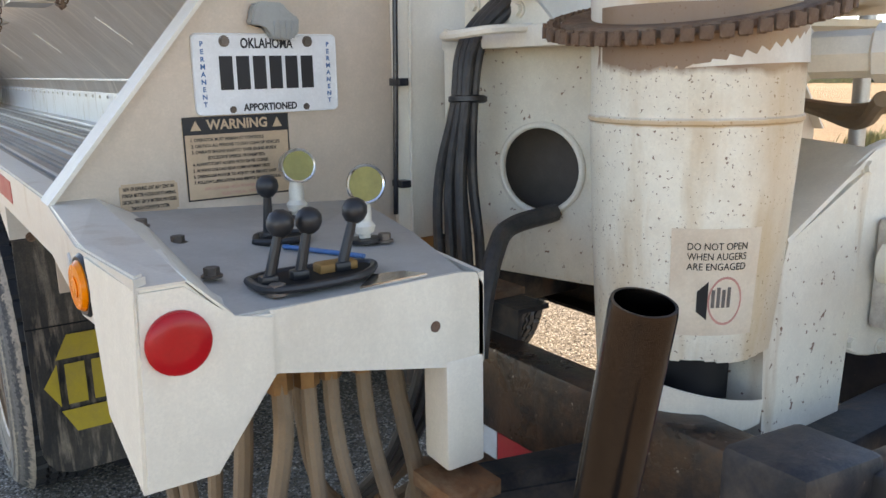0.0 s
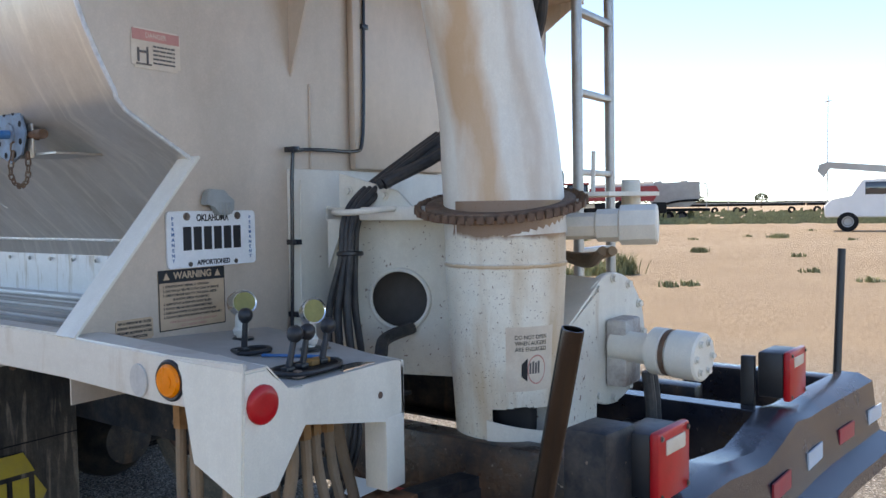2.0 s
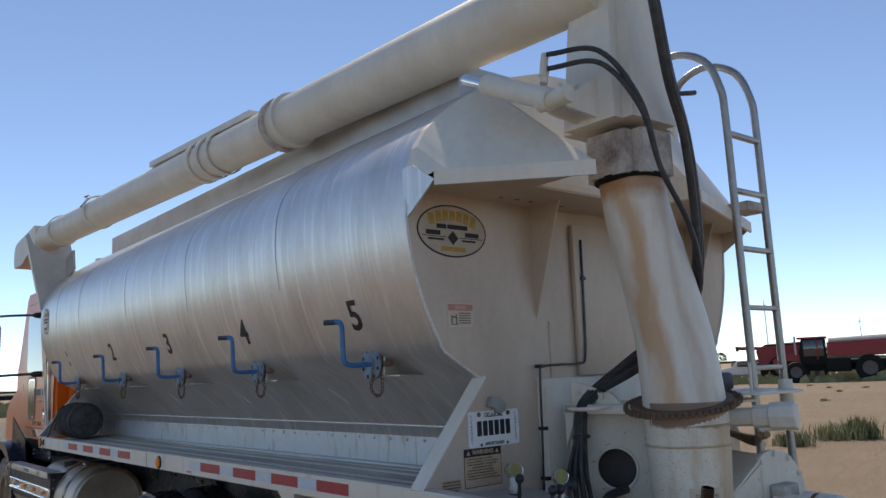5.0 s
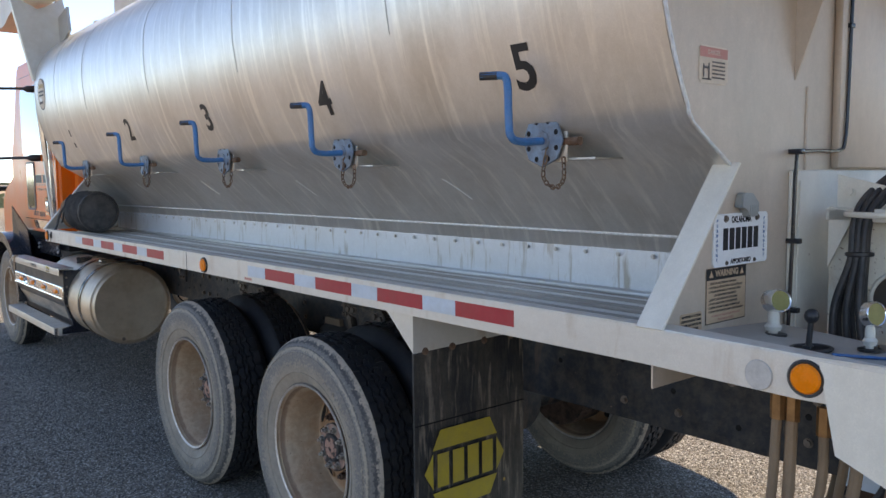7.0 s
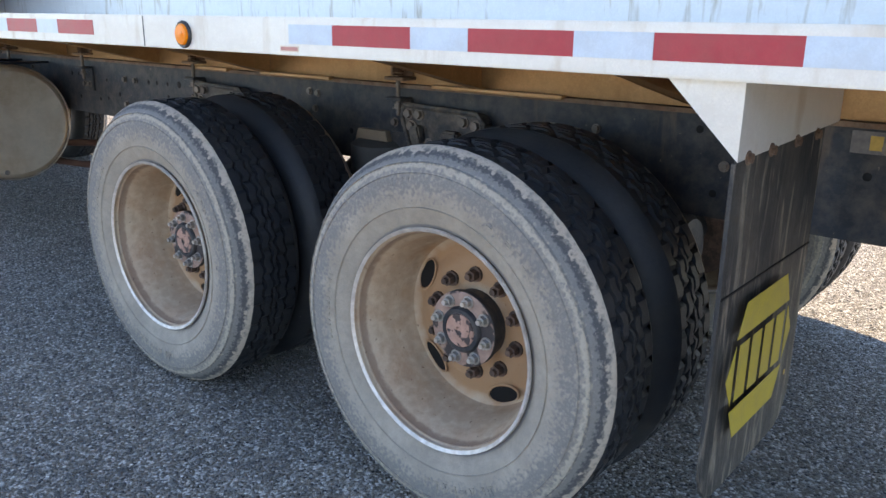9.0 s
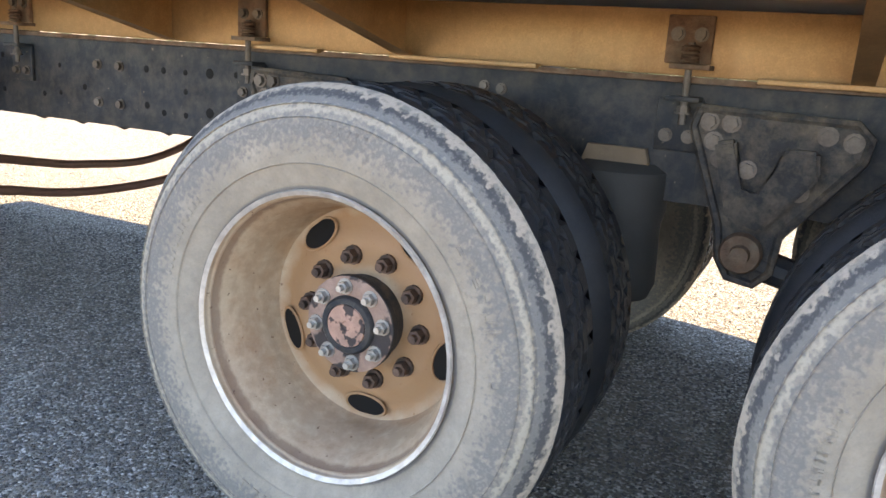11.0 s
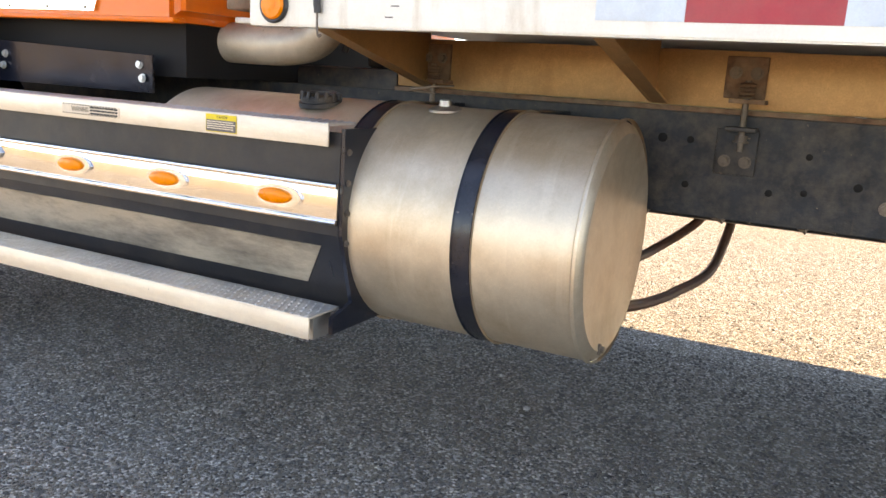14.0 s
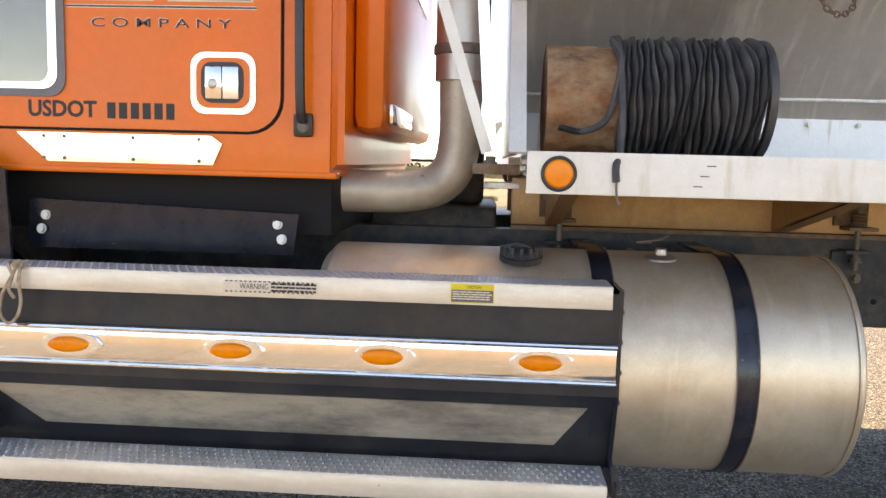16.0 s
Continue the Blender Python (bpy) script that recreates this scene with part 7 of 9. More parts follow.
def tail_box(x, y, z, s=1.0):
    """A square stop lamp: black housing, red lens with a clear strip."""
    bm = B()
    box(bm, x - 0.072, x + 0.072, y, y + 0.075, z + 0.006, z + 0.144, 0.008)
    b_ = part("stop_lamp", bm, KNOB, bumper, "square red stop lamp in a black housing")
    part("lens", box(B(), x - 0.08, x + 0.08, y - 0.022, y, z, z + 0.150, 0.008), RED_LENS, b_)
    part("clear_strip", box(B(), x - 0.045, x + 0.05, y - 0.0245, y - 0.02, z + 0.098, z + 0.130, 0.003), DECAL_W, b_)
    for dx in (-0.065, 0.065):
        for dz in (0.014, 0.137):
            bolt(b_, (x + dx, y - 0.022, z + dz), (0, -1, 0), 0.005, 0.004)
    part("lamp_bracket", box(B(), x - 0.085, x - 0.065, y + 0.08, y + 0.12, z - 0.10, z + 0.13, 0.003), KNOB, b_)


part("junction_box", box(B(), 0.665, 0.80, -0.76, -0.66, 0.955, 1.125, 0.012), FRAME, bumper, "black square junction box behind the lamp")
tail_box(0.845, -0.80, 0.965)
tail_box(1.80, -0.78, 0.985)
bm = B()
top_p, bot_p = Vector((0.2525, -0.913, 1.393)), Vector((0.287, -0.742, 0.62))
dd = (bot_p - top_p).normalized()
lathe(bm, [(0.0148, 0.004), (0.0155, 0.0), (0.0172, 0.0), (0.0178, 0.004), (0.0178, 0.79), (0.0148, 0.79)], top_p, dd, 24, True)
part("stand_pipe", bm, PIPE, bumper, "dark open-topped steel pipe leaning by the bumper")
part("pipe_seat", box(B(), 0.25, 0.40, -0.83, -0.60, 0.60, 0.70, 0.01), FRAME, bumper)
bm = B()
rod(bm, (2.42, -0.732, 0.93), (2.485, -0.726, 1.405), 0.014, 14)
part("marker_post", bm, KNOB, bumper, "thin black upright marker post")

# ---- gate cranks along the hopper ----


def crank(y, digit):
    """A slide-gate control: index disc, plate, crank handle, chain and shelf."""
    px = 0.155
    bm = B()
    box(bm, px + 0.012, px + 0.018, y - 0.085, y + 0.060, 1.735, 1.955, 0.002)
    st = part("gate_control", bm, ALU_DULL, truck, "blue crank gate control with a perforated disc")
    part("plate_print", box(B(), px + 0.0095, px + 0.0125, y - 0.07, y + 0.048, 1.908, 1.938), DECAL_PINK, st, smooth=False)
    bm = B()
    lathe(bm, [(0.0, 0.010), (0.030, 0.010), (0.032, 0.006), (0.084, 0.006), (0.086, 0.003), (0.086, 0.0), (0.0, 0.0)], (px, y + 0.005, 1.805), (-1, 0, 0), 8)
    part("index_disc", bm, DISC, st, "grey-blue perforated disc")
    for k in range(8):
        a = radians(45 * k + 22)
        # perforation painted as a black disc in place of its shade
        bm = B()
        lathe(bm, [(0.0, 0.0008), (0.009, 0.0008)], (px - 0.006, y + 0.005 + 0.064 * math.cos(a), 1.805 + 0.064 * math.sin(a)), (-1, 0, 0), 12)
        part("index_hole", bm, DARK_AND_SHADED, st)
    bm = B()
    sweep(bm, [(px + 0.02, y, 1.805), (px - 0.10, y + 0.01, 1.80), (px - 0.148, y + 0.004, 1.815), (px - 0.155, y + 0.006, 1.86), (px - 0.158, y + 0.007, 1.96), (px - 0.163, y + 0.010, 1.99), (px - 0.172, y + 0.022, 2.0), (px - 0.208, y + 0.075, 2.0)], 0.0125, 10, 5)
    hd = part("crank_handle", bm, BLUE, st, "bent blue crank handle")
    bm = B()
    rod(bm, (px - 0.178, y + 0.031, 2.0), (px - 0.209, y + 0.077, 2.0), 0.0132, 10)
    part("grip", bm, HOSE_BLACK, hd)
    bm = B()
    rod(bm, (px - 0.0, y, 1.805), (0.42, y - 0.0, 1.805), 0.013, 10)
    part("shaft", bm, RUSTY, st)
    bm = B()
    rod(bm, (px + 0.02, y - 0.13, 1.80), (px + 0.02, y - 0.06, 1.80), 0.014, 10)
    part("stop_pin", bm, RUSTY, st)
    bm = B()
    box(bm, px + 0.02, 0.34, y - 0.19, y + 0.05, 1.742, 1.748)
    part("bracket_shelf", bm, ALU_DULL, st, smooth=False)
    chain_pts = smooth_path([(px - 0.008, y - 0.02, 1.78), (px - 0.012, y - 0.005, 1.69), (px - 0.01, y - 0.05, 1.655), (px - 0.006, y - 0.085, 1.68), (px, y - 0.08, 1.75)], 4)
    for k, (p, q) in enumerate(zip(chain_pts, chain_pts[1:])):
        bm = B()
        mid, dv = (p + q) / 2, (q - p).normalized()
        sd = (dv.cross(Vector((1, 0, 0))) if k % 2 else Vector((1, 0, 0))).normalized() * 0.006
        h = dv * (q - p).length * 0.55
        sweep(bm, [mid - h * 0.8 - sd, mid + h * 0.8 - sd, mid + h, mid + h * 0.8 + sd, mid - h * 0.8 + sd, mid - h, mid - h * 0.8 - sd], 0.0026, 5, 2)
        part("chain_link", bm, RUSTY, st)
    # stencilled number on the tank wall above
    zc_ = 2.075
    ob = text("stencil_number", digit, 0.205, Matrix.Identity(4), INK, tank, depth=0.0004, bold=0.004)
    ring = arc_side(33, 0, 12)
    for v in ob.data.vertices:
        a = math.asin(max(-1, min(1, (2.5 - (zc_ + v.co.y * 0.93)) / 1.135)))
        rr_ = 1.1365 + v.co.z
        v.co = Vector((XA - rr_ * math.cos(a), y + 0.004 - v.co.x * 1.0, 2.5 - rr_ * math.sin(a)))


for y, dgt in zip((0.822, 2.0, 3.20, 4.44, 5.76), "54321"):
    crank(y, dgt)

# ---- fuel tank ----
FC, FR = (0.372, 0.703), 0.308
bm = B()
lathe(bm, [(0.0, 0.012), (FR - 0.06, 0.008), (FR - 0.03, 0.0), (FR - 0.008, 0.012), (FR, 0.03), (FR, 1.47), (FR - 0.03, 1.50), (0, 1.505)], (FC[0], 5.592, FC[1]), (0, 1, 0), 64)
fuel = part("fuel_tank", bm, FUEL, truck, "weathered aluminium cylindrical fuel tank", angle=40)
bm = B()
lathe(bm, [(FR + 0.001, 0.014), (FR + 0.005, 0.018), (FR + 0.005, 0.026), (FR + 0.001, 0.03)], (FC[0], 5.586, FC[1]), (0, 1, 0), 64)
part("end_seam", bm, FUEL, fuel)
for y0 in (5.895, 6.275):
    bm = B()
    lathe(bm, [(FR + 0.001, -0.004), (FR + 0.006, -0.004), (FR + 0.006, 0.0), (FR + 0.004, 0.0), (FR + 0.004, 0.048), (FR + 0.006, 0.048), (FR + 0.006, 0.052), (FR + 0.001, 0.052)], (FC[0], y0, FC[1]), (0, 1, 0), 64)
    st = part("tank_strap", bm, BLACK, fuel, "black steel tank strap")
    bm = B()
    lathe(bm, [(FR + 0.001, 0), (FR + 0.0075, 0.002), (FR + 0.001, 0.005)], (FC[0], y0 - 0.009, FC[1]), (0, 1, 0), 64)
    part("strap_edge", bm, HOSE, st)
    part("strap_end", box(B(), 0.40, 0.80, y0, y0 + 0.07, 1.0, 1.012, 0.003), BLACK, st)
bm = B()
lathe(bm, [(0.062, 0.0), (0.062, 0.012), (0.055, 0.014), (0.055, 0.028), (0.050, 0.033), (0.03, 0.033), (0.028, 0.028), (0, 0.028)], (0.275, 6.52, 0.990), (-0.2, 0, 1), 28)
cap = part("filler_cap", bm, FRAME, fuel, "ribbed dark filler cap")
for k in range(14):
    a = 2 * math.pi * k / 14
    part("cap_rib", box(B(), -0.006, 0.007, -0.005, 0.005, 0.012, 0.035, 0.002, Matrix.Translation((0.275, 6.52, 0.990)) @ Matrix.Rotation(a, 4, "Z") @ Matrix.Translation((0.054, 0, 0))), FRAME, cap)
bm = B()
lathe(bm, [(0.046, 0.0), (0.046, 0.006), (0.036, 0.012), (0.018, 0.015), (0.016, 0.030), (0.0, 0.032)], (0.30, 6.12, 0.999), (-0.1, 0, 1), 18)
vent = part("vent_plug", bm, STEEL_LADDER, fuel, "wired brass vent plug")
bm = B()
sweep(bm, [(0.29, 6.15, 1.045), (0.24, 6.20, 1.05), (0.23, 6.14, 1.06), (0.30, 6.10, 1.066)], 0.003, 6, 5)
part("vent_wire", bm, BOLT, vent)
bm = B()
lathe(bm, [(0.014, 0), (0.014, 0.01), (0.009, 0.012), (0.009, 0.02), (0, 0.02)], (0.30, 5.600, 0.44), (0, -1, 0), 10)
part("drain_plug", bm, BOLT, fuel)

# long unseen box added under the far rail to shade the ground
bm = B()
box(bm, 1.70, 2 * XC - 0.01, 4.22, 7.70, 0.64, 1.06, 0.02)
tb = part("tool_box", bm, FRAME, truck, "unseen box added under the far rail to shade the ground")
part("lid", box(B(), 1.68, 2 * XC, 4.20, 7.72, 1.055, 1.075, 0.005), FRAME, tb)

# ---- step box beside the cab ----
SY0, SY1 = 6.235, 7.98
bm = B()
box(bm, 0.028, 0.036, SY0, SY1, 0.66, 0.93)
stepbox = part("step_box", bm, BLACK_STEP, truck, "black step fairing with chrome trim and amber lamps", smooth=False)
bm = B()
prism(bm, [(0.03, 0.94), (0.03, 0.66), (0.09, 0.47), (0.0, 0.445), (0.0, 0.40), (0.26, 0.40), (0.26, 0.94)], "y", SY0 - 0.012, SY0)
ep = part("end_plate", bm, BLACK, stepbox, "black end plate", smooth=False)
for z in (0.88, 0.80, 0.72, 0.64, 0.56):
    bolt(ep, (0.05 if z > 0.6 else 0.10, SY0 - 0.012, z), (0, -1, 0), 0.007, 0.006)
bm = B()
sheet(bm, [(0.032, SY0, 0.66), (0.132, SY0, 0.43), (0.132, SY1, 0.43), (0.032, SY1, 0.66)], 0.006)
part("kick_panel", bm, BLACK_STEP, stepbox, smooth=False)


def kick(y, z):
    t = (0.66 - z) / 0.19
    return (0.032 + 0.083 * t - 0.004, y, z)


bm = B()
sheet(bm, [kick(7.93, 0.622), kick(6.30, 0.622), kick(6.38, 0.50), kick(7.80, 0.50)], 0.003)
part("scuff_plate", bm, mat("scuffed_dirty_kick_plate", (0.56, 0.47, 0.35), 0.45, metal=0.7, vary=0.2, scale=7, stretch=(1, 0.6, 2), dirt=(0.10, 0.085, 0.07), dirt_amount=0.85, dirt_scale=6, bump=0.06, bump_scale=60), stepbox, "scuffed bare aluminium kick plate", smooth=False)
bm = B()
box(bm, 0.018, 0.030, SY0, SY1, 0.697, 0.793, 0.003)
trim = part("trim_panel", bm, CHROME, stepbox, "polished stainless trim panel")
for z in (0.697, 0.793):
    bm = B()
    rod(bm, (0.018, SY0, z), (0.018, SY1, z), 0.008, 10)
    part("trim_bead", bm, CHROME, trim)
for y in (6.424, 6.834, 7.236, 7.675):
    b2 = B()
    pts = [(y + 0.084 * math.cos(t), 0.748 + 0.030 * math.sin(t)) for t in (2 * math.pi * k / 28 for k in range(28))]
    prism(b2, pts, "x", 0.010, 0.018)
    bmesh.ops.bevel(b2, geom=[e for e in b2.edges if e.verts[0].co.x < 0.011 and e.verts[1].co.x < 0.011], offset=0.004, segments=2, affect="EDGES")
    bz = part("side_lamp", b2, ALU_BRIGHT, trim, "oval amber lamp in a chrome bezel")
    b2 = B()
    o = Vector((0.010, y + 0.006, 0.748))
    rings = []
    for rr_, h in ((1.0, 0.0), (0.95, 0.008), (0.75, 0.013), (0.4, 0.015)):
        rings.append([b2.verts.new((o.x - h, o.y + 0.056 * rr_ * math.cos(t), o.z + 0.0215 * rr_ * math.sin(t))) for t in (2 * math.pi * k / 24 for k in range(24))])
    for p, q in zip(rings, rings[1:]):
        for i in range(24):
            b2.faces.new((p[i], p[(i + 1) % 24], q[(i + 1) % 24], q[i]))
    b2.faces.new(rings[-1])
    part("lens", b2, AMBER, bz)


def tread_board(name, x0, x1, z, face_h, parent, label):
    """A grip-strut board: folded channel with rows of raised teeth."""
    bm = B()
    box(bm, x0, x1, SY0 + 0.02, SY1, z - 0.006, z, 0.002)
    box(bm, x0, x0 + 0.006, SY0 + 0.02, SY1, z - face_h, z - 0.004, 0.002)
    ob = part(name, bm, STEP_FACE, parent, label)
    rows_t = 5
    b2 = B()
    for r_ in range(rows_t):
        xx = x0 + (x1 - x0) * (r_ + 0.5) / rows_t
        k = 0
        yy = SY0 + 0.03 + (0.012 if r_ % 2 else 0)
        while yy < SY1 - 0.01:
            v0_ = [b2.verts.new(p) for p in ((xx - 0.011, yy, z), (xx + 0.011, yy, z), (xx + 0.009, yy + 0.012, z), (xx - 0.009, yy + 0.012, z), (xx - 0.006, yy + 0.004, z + 0.0035), (xx + 0.006, yy + 0.004, z + 0.0035))]
            for f in ((0, 1, 5, 4), (1, 2, 5), (2, 3, 4, 5), (3, 0, 4)):
                b2.faces.new([v0_[i] for i in f])
            yy += 0.024
    tagged(part("grip_tooth", b2, TREAD, ob, smooth=False), kind="stuff")
    b2 = B()
    box(b2, x0 + 0.002, x1, SY0 + 0.021, SY1 - 0.001, z - 0.0005, z + 0.0008)
    part("tread_face", b2, TREAD, ob, smooth=False)
    return ob


upper_b = tread_board("upper_tread", 0.0, 0.125, 0.952, 0.058, stepbox, "serrated aluminium upper step")
lower_b = tread_board("lower_tread", -0.06, 0.075, 0.455, 0.060, stepbox, "serrated aluminium lower step")
for y in (7.0, 6.27):
    part("step_hanger", box(B(), -0.02, 0.06, y, y + 0.05, 0.380, 0.4505, 0.003), ALU_DULL, lower_b)
sm = plane_left(-0.0012, 7.13, 0.922)
b_ = flat("warning_strip", [(-0.125, -0.016), (0.125, -0.016), (0.125, 0.016), (-0.125, 0.016)], sm, DECAL_W, upper_b, 0.0008)
text("strip_word", "WARNING", 0.020, pose(-0.045, 0, 0.001), INK, b_, 0.075, 0.0003)
bars("print_bar", word_rows(0.0, 0.118, (0.009, 0.0, -0.009), 2, 0.002, 0.008, 0.02), pose(0, 0, 0.001), INK, b_, 0.0055)
bars("hazard_mark", [(-0.12 + 0.0125 * k, -0.114 + 0.0125 * k, y_) for k in range(19) for y_ in (0.0135, -0.0135)], pose(0, 0, 0.0009), INK, b_, 0.003)
sm = plane_left(-0.0012, 6.61, 0.924)
b_ = flat("caution_strip", [(-0.055, -0.024), (0.055, -0.024), (0.055, 0.024), (-0.055, 0.024)], sm, mat("bright_yellow_label", (0.72, 0.52, 0.02), 0.4, vary=0.06, scale=20), upper_b, 0.0008)
text("strip_word", "CAUTION", 0.010, pose(0.004, 0.0165, 0.001), INK, b_, 0.036, 0.0003)
flat("label_panel", [(-0.053, -0.022), (0.053, -0.022), (0.053, 0.009), (-0.053, 0.009)], pose(0, 0, 0), INK_GREY, b_, 0.0005, 0.0008)
bars("print_bar", word_rows(-0.05, 0.05, (0.004, -0.002, -0.008, -0.014), 5, 0.002, 0.008, 0.02), pose(0, 0, 0.0013), DECAL_W, b_, 0.003)
bm = B()
sweep(bm, [(0.0, 7.93, 0.95), (-0.03, 7.95, 0.90), (-0.02, 7.93, 0.84), (-0.035, 7.96, 0.80), (-0.02, 7.98, 0.74), (-0.03, 7.94, 0.70)], 0.006, 6, 6)
part("tied_cord", bm, DECAL_W, stepbox, "knotted pale cord")

# ---- cab ----
CX = 0.22
bm = B()
prof_c = [(7.005, 1.17), (7.005, 2.75), (7.12, 2.85), (8.35, 2.85), (8.72, 2.05), (8.80, 1.95), (8.80, 1.17)]
prism(bm, prof_c, "x", CX, 2 * XC - CX)
bmesh.ops.bevel(bm, geom=[e for e in bm.edges if abs(e.verts[0].co.x - e.verts[1].co.x) > 1 or (abs(e.verts[0].co.y - 7.005) < 0.01 and abs(e.verts[1].co.y - 7.005) < 0.01)], offset=0.035, segments=3, affect="EDGES")
cab = part("cab", bm, ORANGE, truck, "orange truck cab with chrome trim", angle=40)
# door, slightly proud, with a dark gap round it
bm = B()


gap = part("door_gap", prism(B(), rounded(7.17, 8.36, 1.283, 2.72, 0.10), "x", CX - 0.0015, CX + 0.002), DARK_AND_SHADED, cab, smooth=False)
door = part("door", prism(B(), rounded(7.178, 8.352, 1.291, 2.712, 0.095), "x", CX - 0.009, CX + 0.003), ORANGE, cab, "orange cab door", angle=30)
part("door_glass", prism(B(), rounded(7.30, 8.25, 1.92, 2.60, 0.08), "x", CX - 0.012, CX - 0.006), GLASS, door, "dark door window", smooth=False)
hb = part("handle_bezel", prism(B(), rounded(7.247, 7.430, 1.338, 1.507, 0.04), "x", CX - 0.014, CX - 0.008), CHROME, door, "chrome door handle surround", smooth=False)
part("bezel_inner", prism(B(), rounded(7.262, 7.415, 1.353, 1.492, 0.034), "x", CX - 0.0148, CX - 0.012), ORANGE, hb, smooth=False)
part("handle_cup", prism(B(), rounded(7.280, 7.400, 1.368, 1.480, 0.03), "x", CX - 0.0165, CX - 0.012), KNOB, hb, smooth=False)
part("handle_paddle", box(B(), CX - 0.024, CX - 0.014, 7.292, 7.338, 1.378, 1.468, 0.004), ALU_BRIGHT, hb, "bright pull handle")
part("lock_plate", box(B(), CX - 0.022, CX - 0.014, 7.340, 7.388, 1.378, 1.468, 0.004), CHROME, hb)
bm = B()
lathe(bm, [(0.0, 0.004), (0.010, 0.004), (0.013, 0.002), (0.014, 0.0)], (CX - 0.022, 7.366, 1.420), (-1, 0, 0), 18)
part("lock", bm, ALU_DULL, hb)
vb = part("window_frame", prism(B(), rounded(7.79, 8.12, 1.375, 1.86, 0.05), "x", CX - 0.016, CX - 0.008), mat("grey_window_rubber", (0.16, 0.15, 0.15), 0.6, vary=0.15, scale=20), door, "grey rubber peep window frame", smooth=False)
part("window_trim", prism(B(), rounded(7.812, 8.10, 1.397, 1.84, 0.042), "x", CX - 0.018, CX - 0.012), CHROME, vb, smooth=False)
part("window_pane", prism(B(), rounded(7.838, 8.08, 1.415, 1.82, 0.035), "x", CX - 0.0195, CX - 0.014), PEEP, vb, smooth=False)
dm = plane_left(CX - 0.0092, 7.515, 1.60)
text("door_word", "C O M P A N Y", 0.036, dm @ pose(0.0, -0.017, 0), DECAL_W, door, 0.40, 0.0006, bold=0.0005)
text("door_word", "C O M P A N Y", 0.035, dm @ pose(0.001, -0.018, 0.0008), INK, door, 0.398, 0.0004)
bars("rule", [(-0.27, 0.27, 0.027)], dm, DECAL_W, door, 0.009)
bars("rule", [(-0.27, 0.27, 0.027)], dm @ pose(0, 0, 0.0007), INK, door, 0.004)
bars("name_bar", [(-0.26, -0.02, 0.085), (0.02, 0.26, 0.085)], dm, DECAL_W, door, 0.085)
bars("name_bar", [(-0.255, -0.025, 0.085), (0.025, 0.255, 0.085)], dm @ pose(0, 0, 0.0007), INK, door, 0.075)
um = plane_left(CX - 0.0092, 7.685, 1.341)
text("door_word", "USDOT", 0.062, um @ pose(-0.118, 0, 0), INK, door, 0.20, 0.0006, bold=0.002)
bars("number_bar", [(0.012 + 0.034 * k, 0.012 + 0.034 * k + 0.024, 0.0) for k in range(6)], um, INK, door, 0.045)
bm = B()
prism(bm, [(7.94, 1.276), (7.375, 1.276), (7.345, 1.255), (7.37, 1.195), (7.85, 1.195)], "x", CX - 0.010, CX - 0.001)
kp = part("kick_plate", bm, CHROME, cab, "polished stainless sill plate", smooth=False)
for y in (7.86, 7.80, 7.60, 7.41):
    for z in (1.205, 1.266):
        bolt(kp, (CX - 0.010, y, z), (-1, 0, 0), 0.004, 0.003)
bm = B()
sweep(bm, [(CX - 0.005, 7.115, 2.5), (CX - 0.05, 7.115, 2.45), (CX - 0.055, 7.115, 2.0), (CX - 0.05, 7.113, 1.40), (CX - 0.012, 7.11, 1.32)], 0.014, 10, 6)
gb = part("grab_handle", bm, KNOB, cab, "long black grab handle")
bm = B()
box(bm, CX - 0.02, CX, 7.085, 7.14, 1.28, 1.345, 0.008)
part("handle_foot", bm, KNOB, gb)
bolt(gb, (CX - 0.02, 7.112, 1.308), (-1, 0, 0), 0.012, 0.008)
part("sill_lip", box(B(), CX - 0.004, CX + 0.05, 7.02, 8.75, 1.165, 1.182, 0.004), ORANGE, cab)
bm = B()
box(bm, 0.36, 2 * XC - 0.36, 6.90, 7.01, 1.30, 2.70, 0.05)
sleeper = part("cab_back", bm, ORANGE, cab, "orange cab rear wall")
part("back_trim", box(B(), 0.40, 0.95, 6.885, 6.90, 1.33, 1.39, 0.006), CHROME, sleeper)
part("rear_window", box(B(), 0.60, 1.64, 6.893, 6.902, 1.85, 2.45, 0.005), GLASS, sleeper)
# black fairing below the cab
bm = B()
sheet(bm, [(0.26, 7.15, 0.955), (0.24, 7.13, 1.075), (0.24, 7.92, 1.10), (0.26, 7.94, 0.955)], 0.008)
fair = part("cab_fairing", bm, BLACK, truck, "glossy black plastic fairing below the cab", smooth=False)
for p in ((0.238, 7.192, 1.043), (0.238, 7.18, 1.0), (0.238, 7.876, 1.051), (0.238, 7.89, 1.01)):
    bolt(fair, p, (-1, 0, 0.1), 0.011, 0.010, ALU_DULL)
part("cab_floor", box(B(), 0.30, 2 * XC - 0.30, 7.05, 8.75, 1.0, 1.17), DARK_AND_SHADED, truck, "dark cab underside", smooth=False)
bm = B()
sheet(bm, [(0.20, 7.94, 0.55), (0.16, 7.94, 1.18), (0.12, 8.4, 1.42), (0.12, 8.4, 1.0)], 0.012)
part("fender_side", bm, BLACK, truck, "black plastic fender side", smooth=False)
# hood, fender, grille
bm = B()
prof_h = [(8.75, 1.15), (8.75, 1.93), (9.4, 1.80), (10.1, 1.62), (10.3, 1.45), (10.32, 0.75), (9.6, 0.75), (9.6, 1.0)]
prism(bm, prof_h, "x", 0.42, 2 * XC - 0.42)
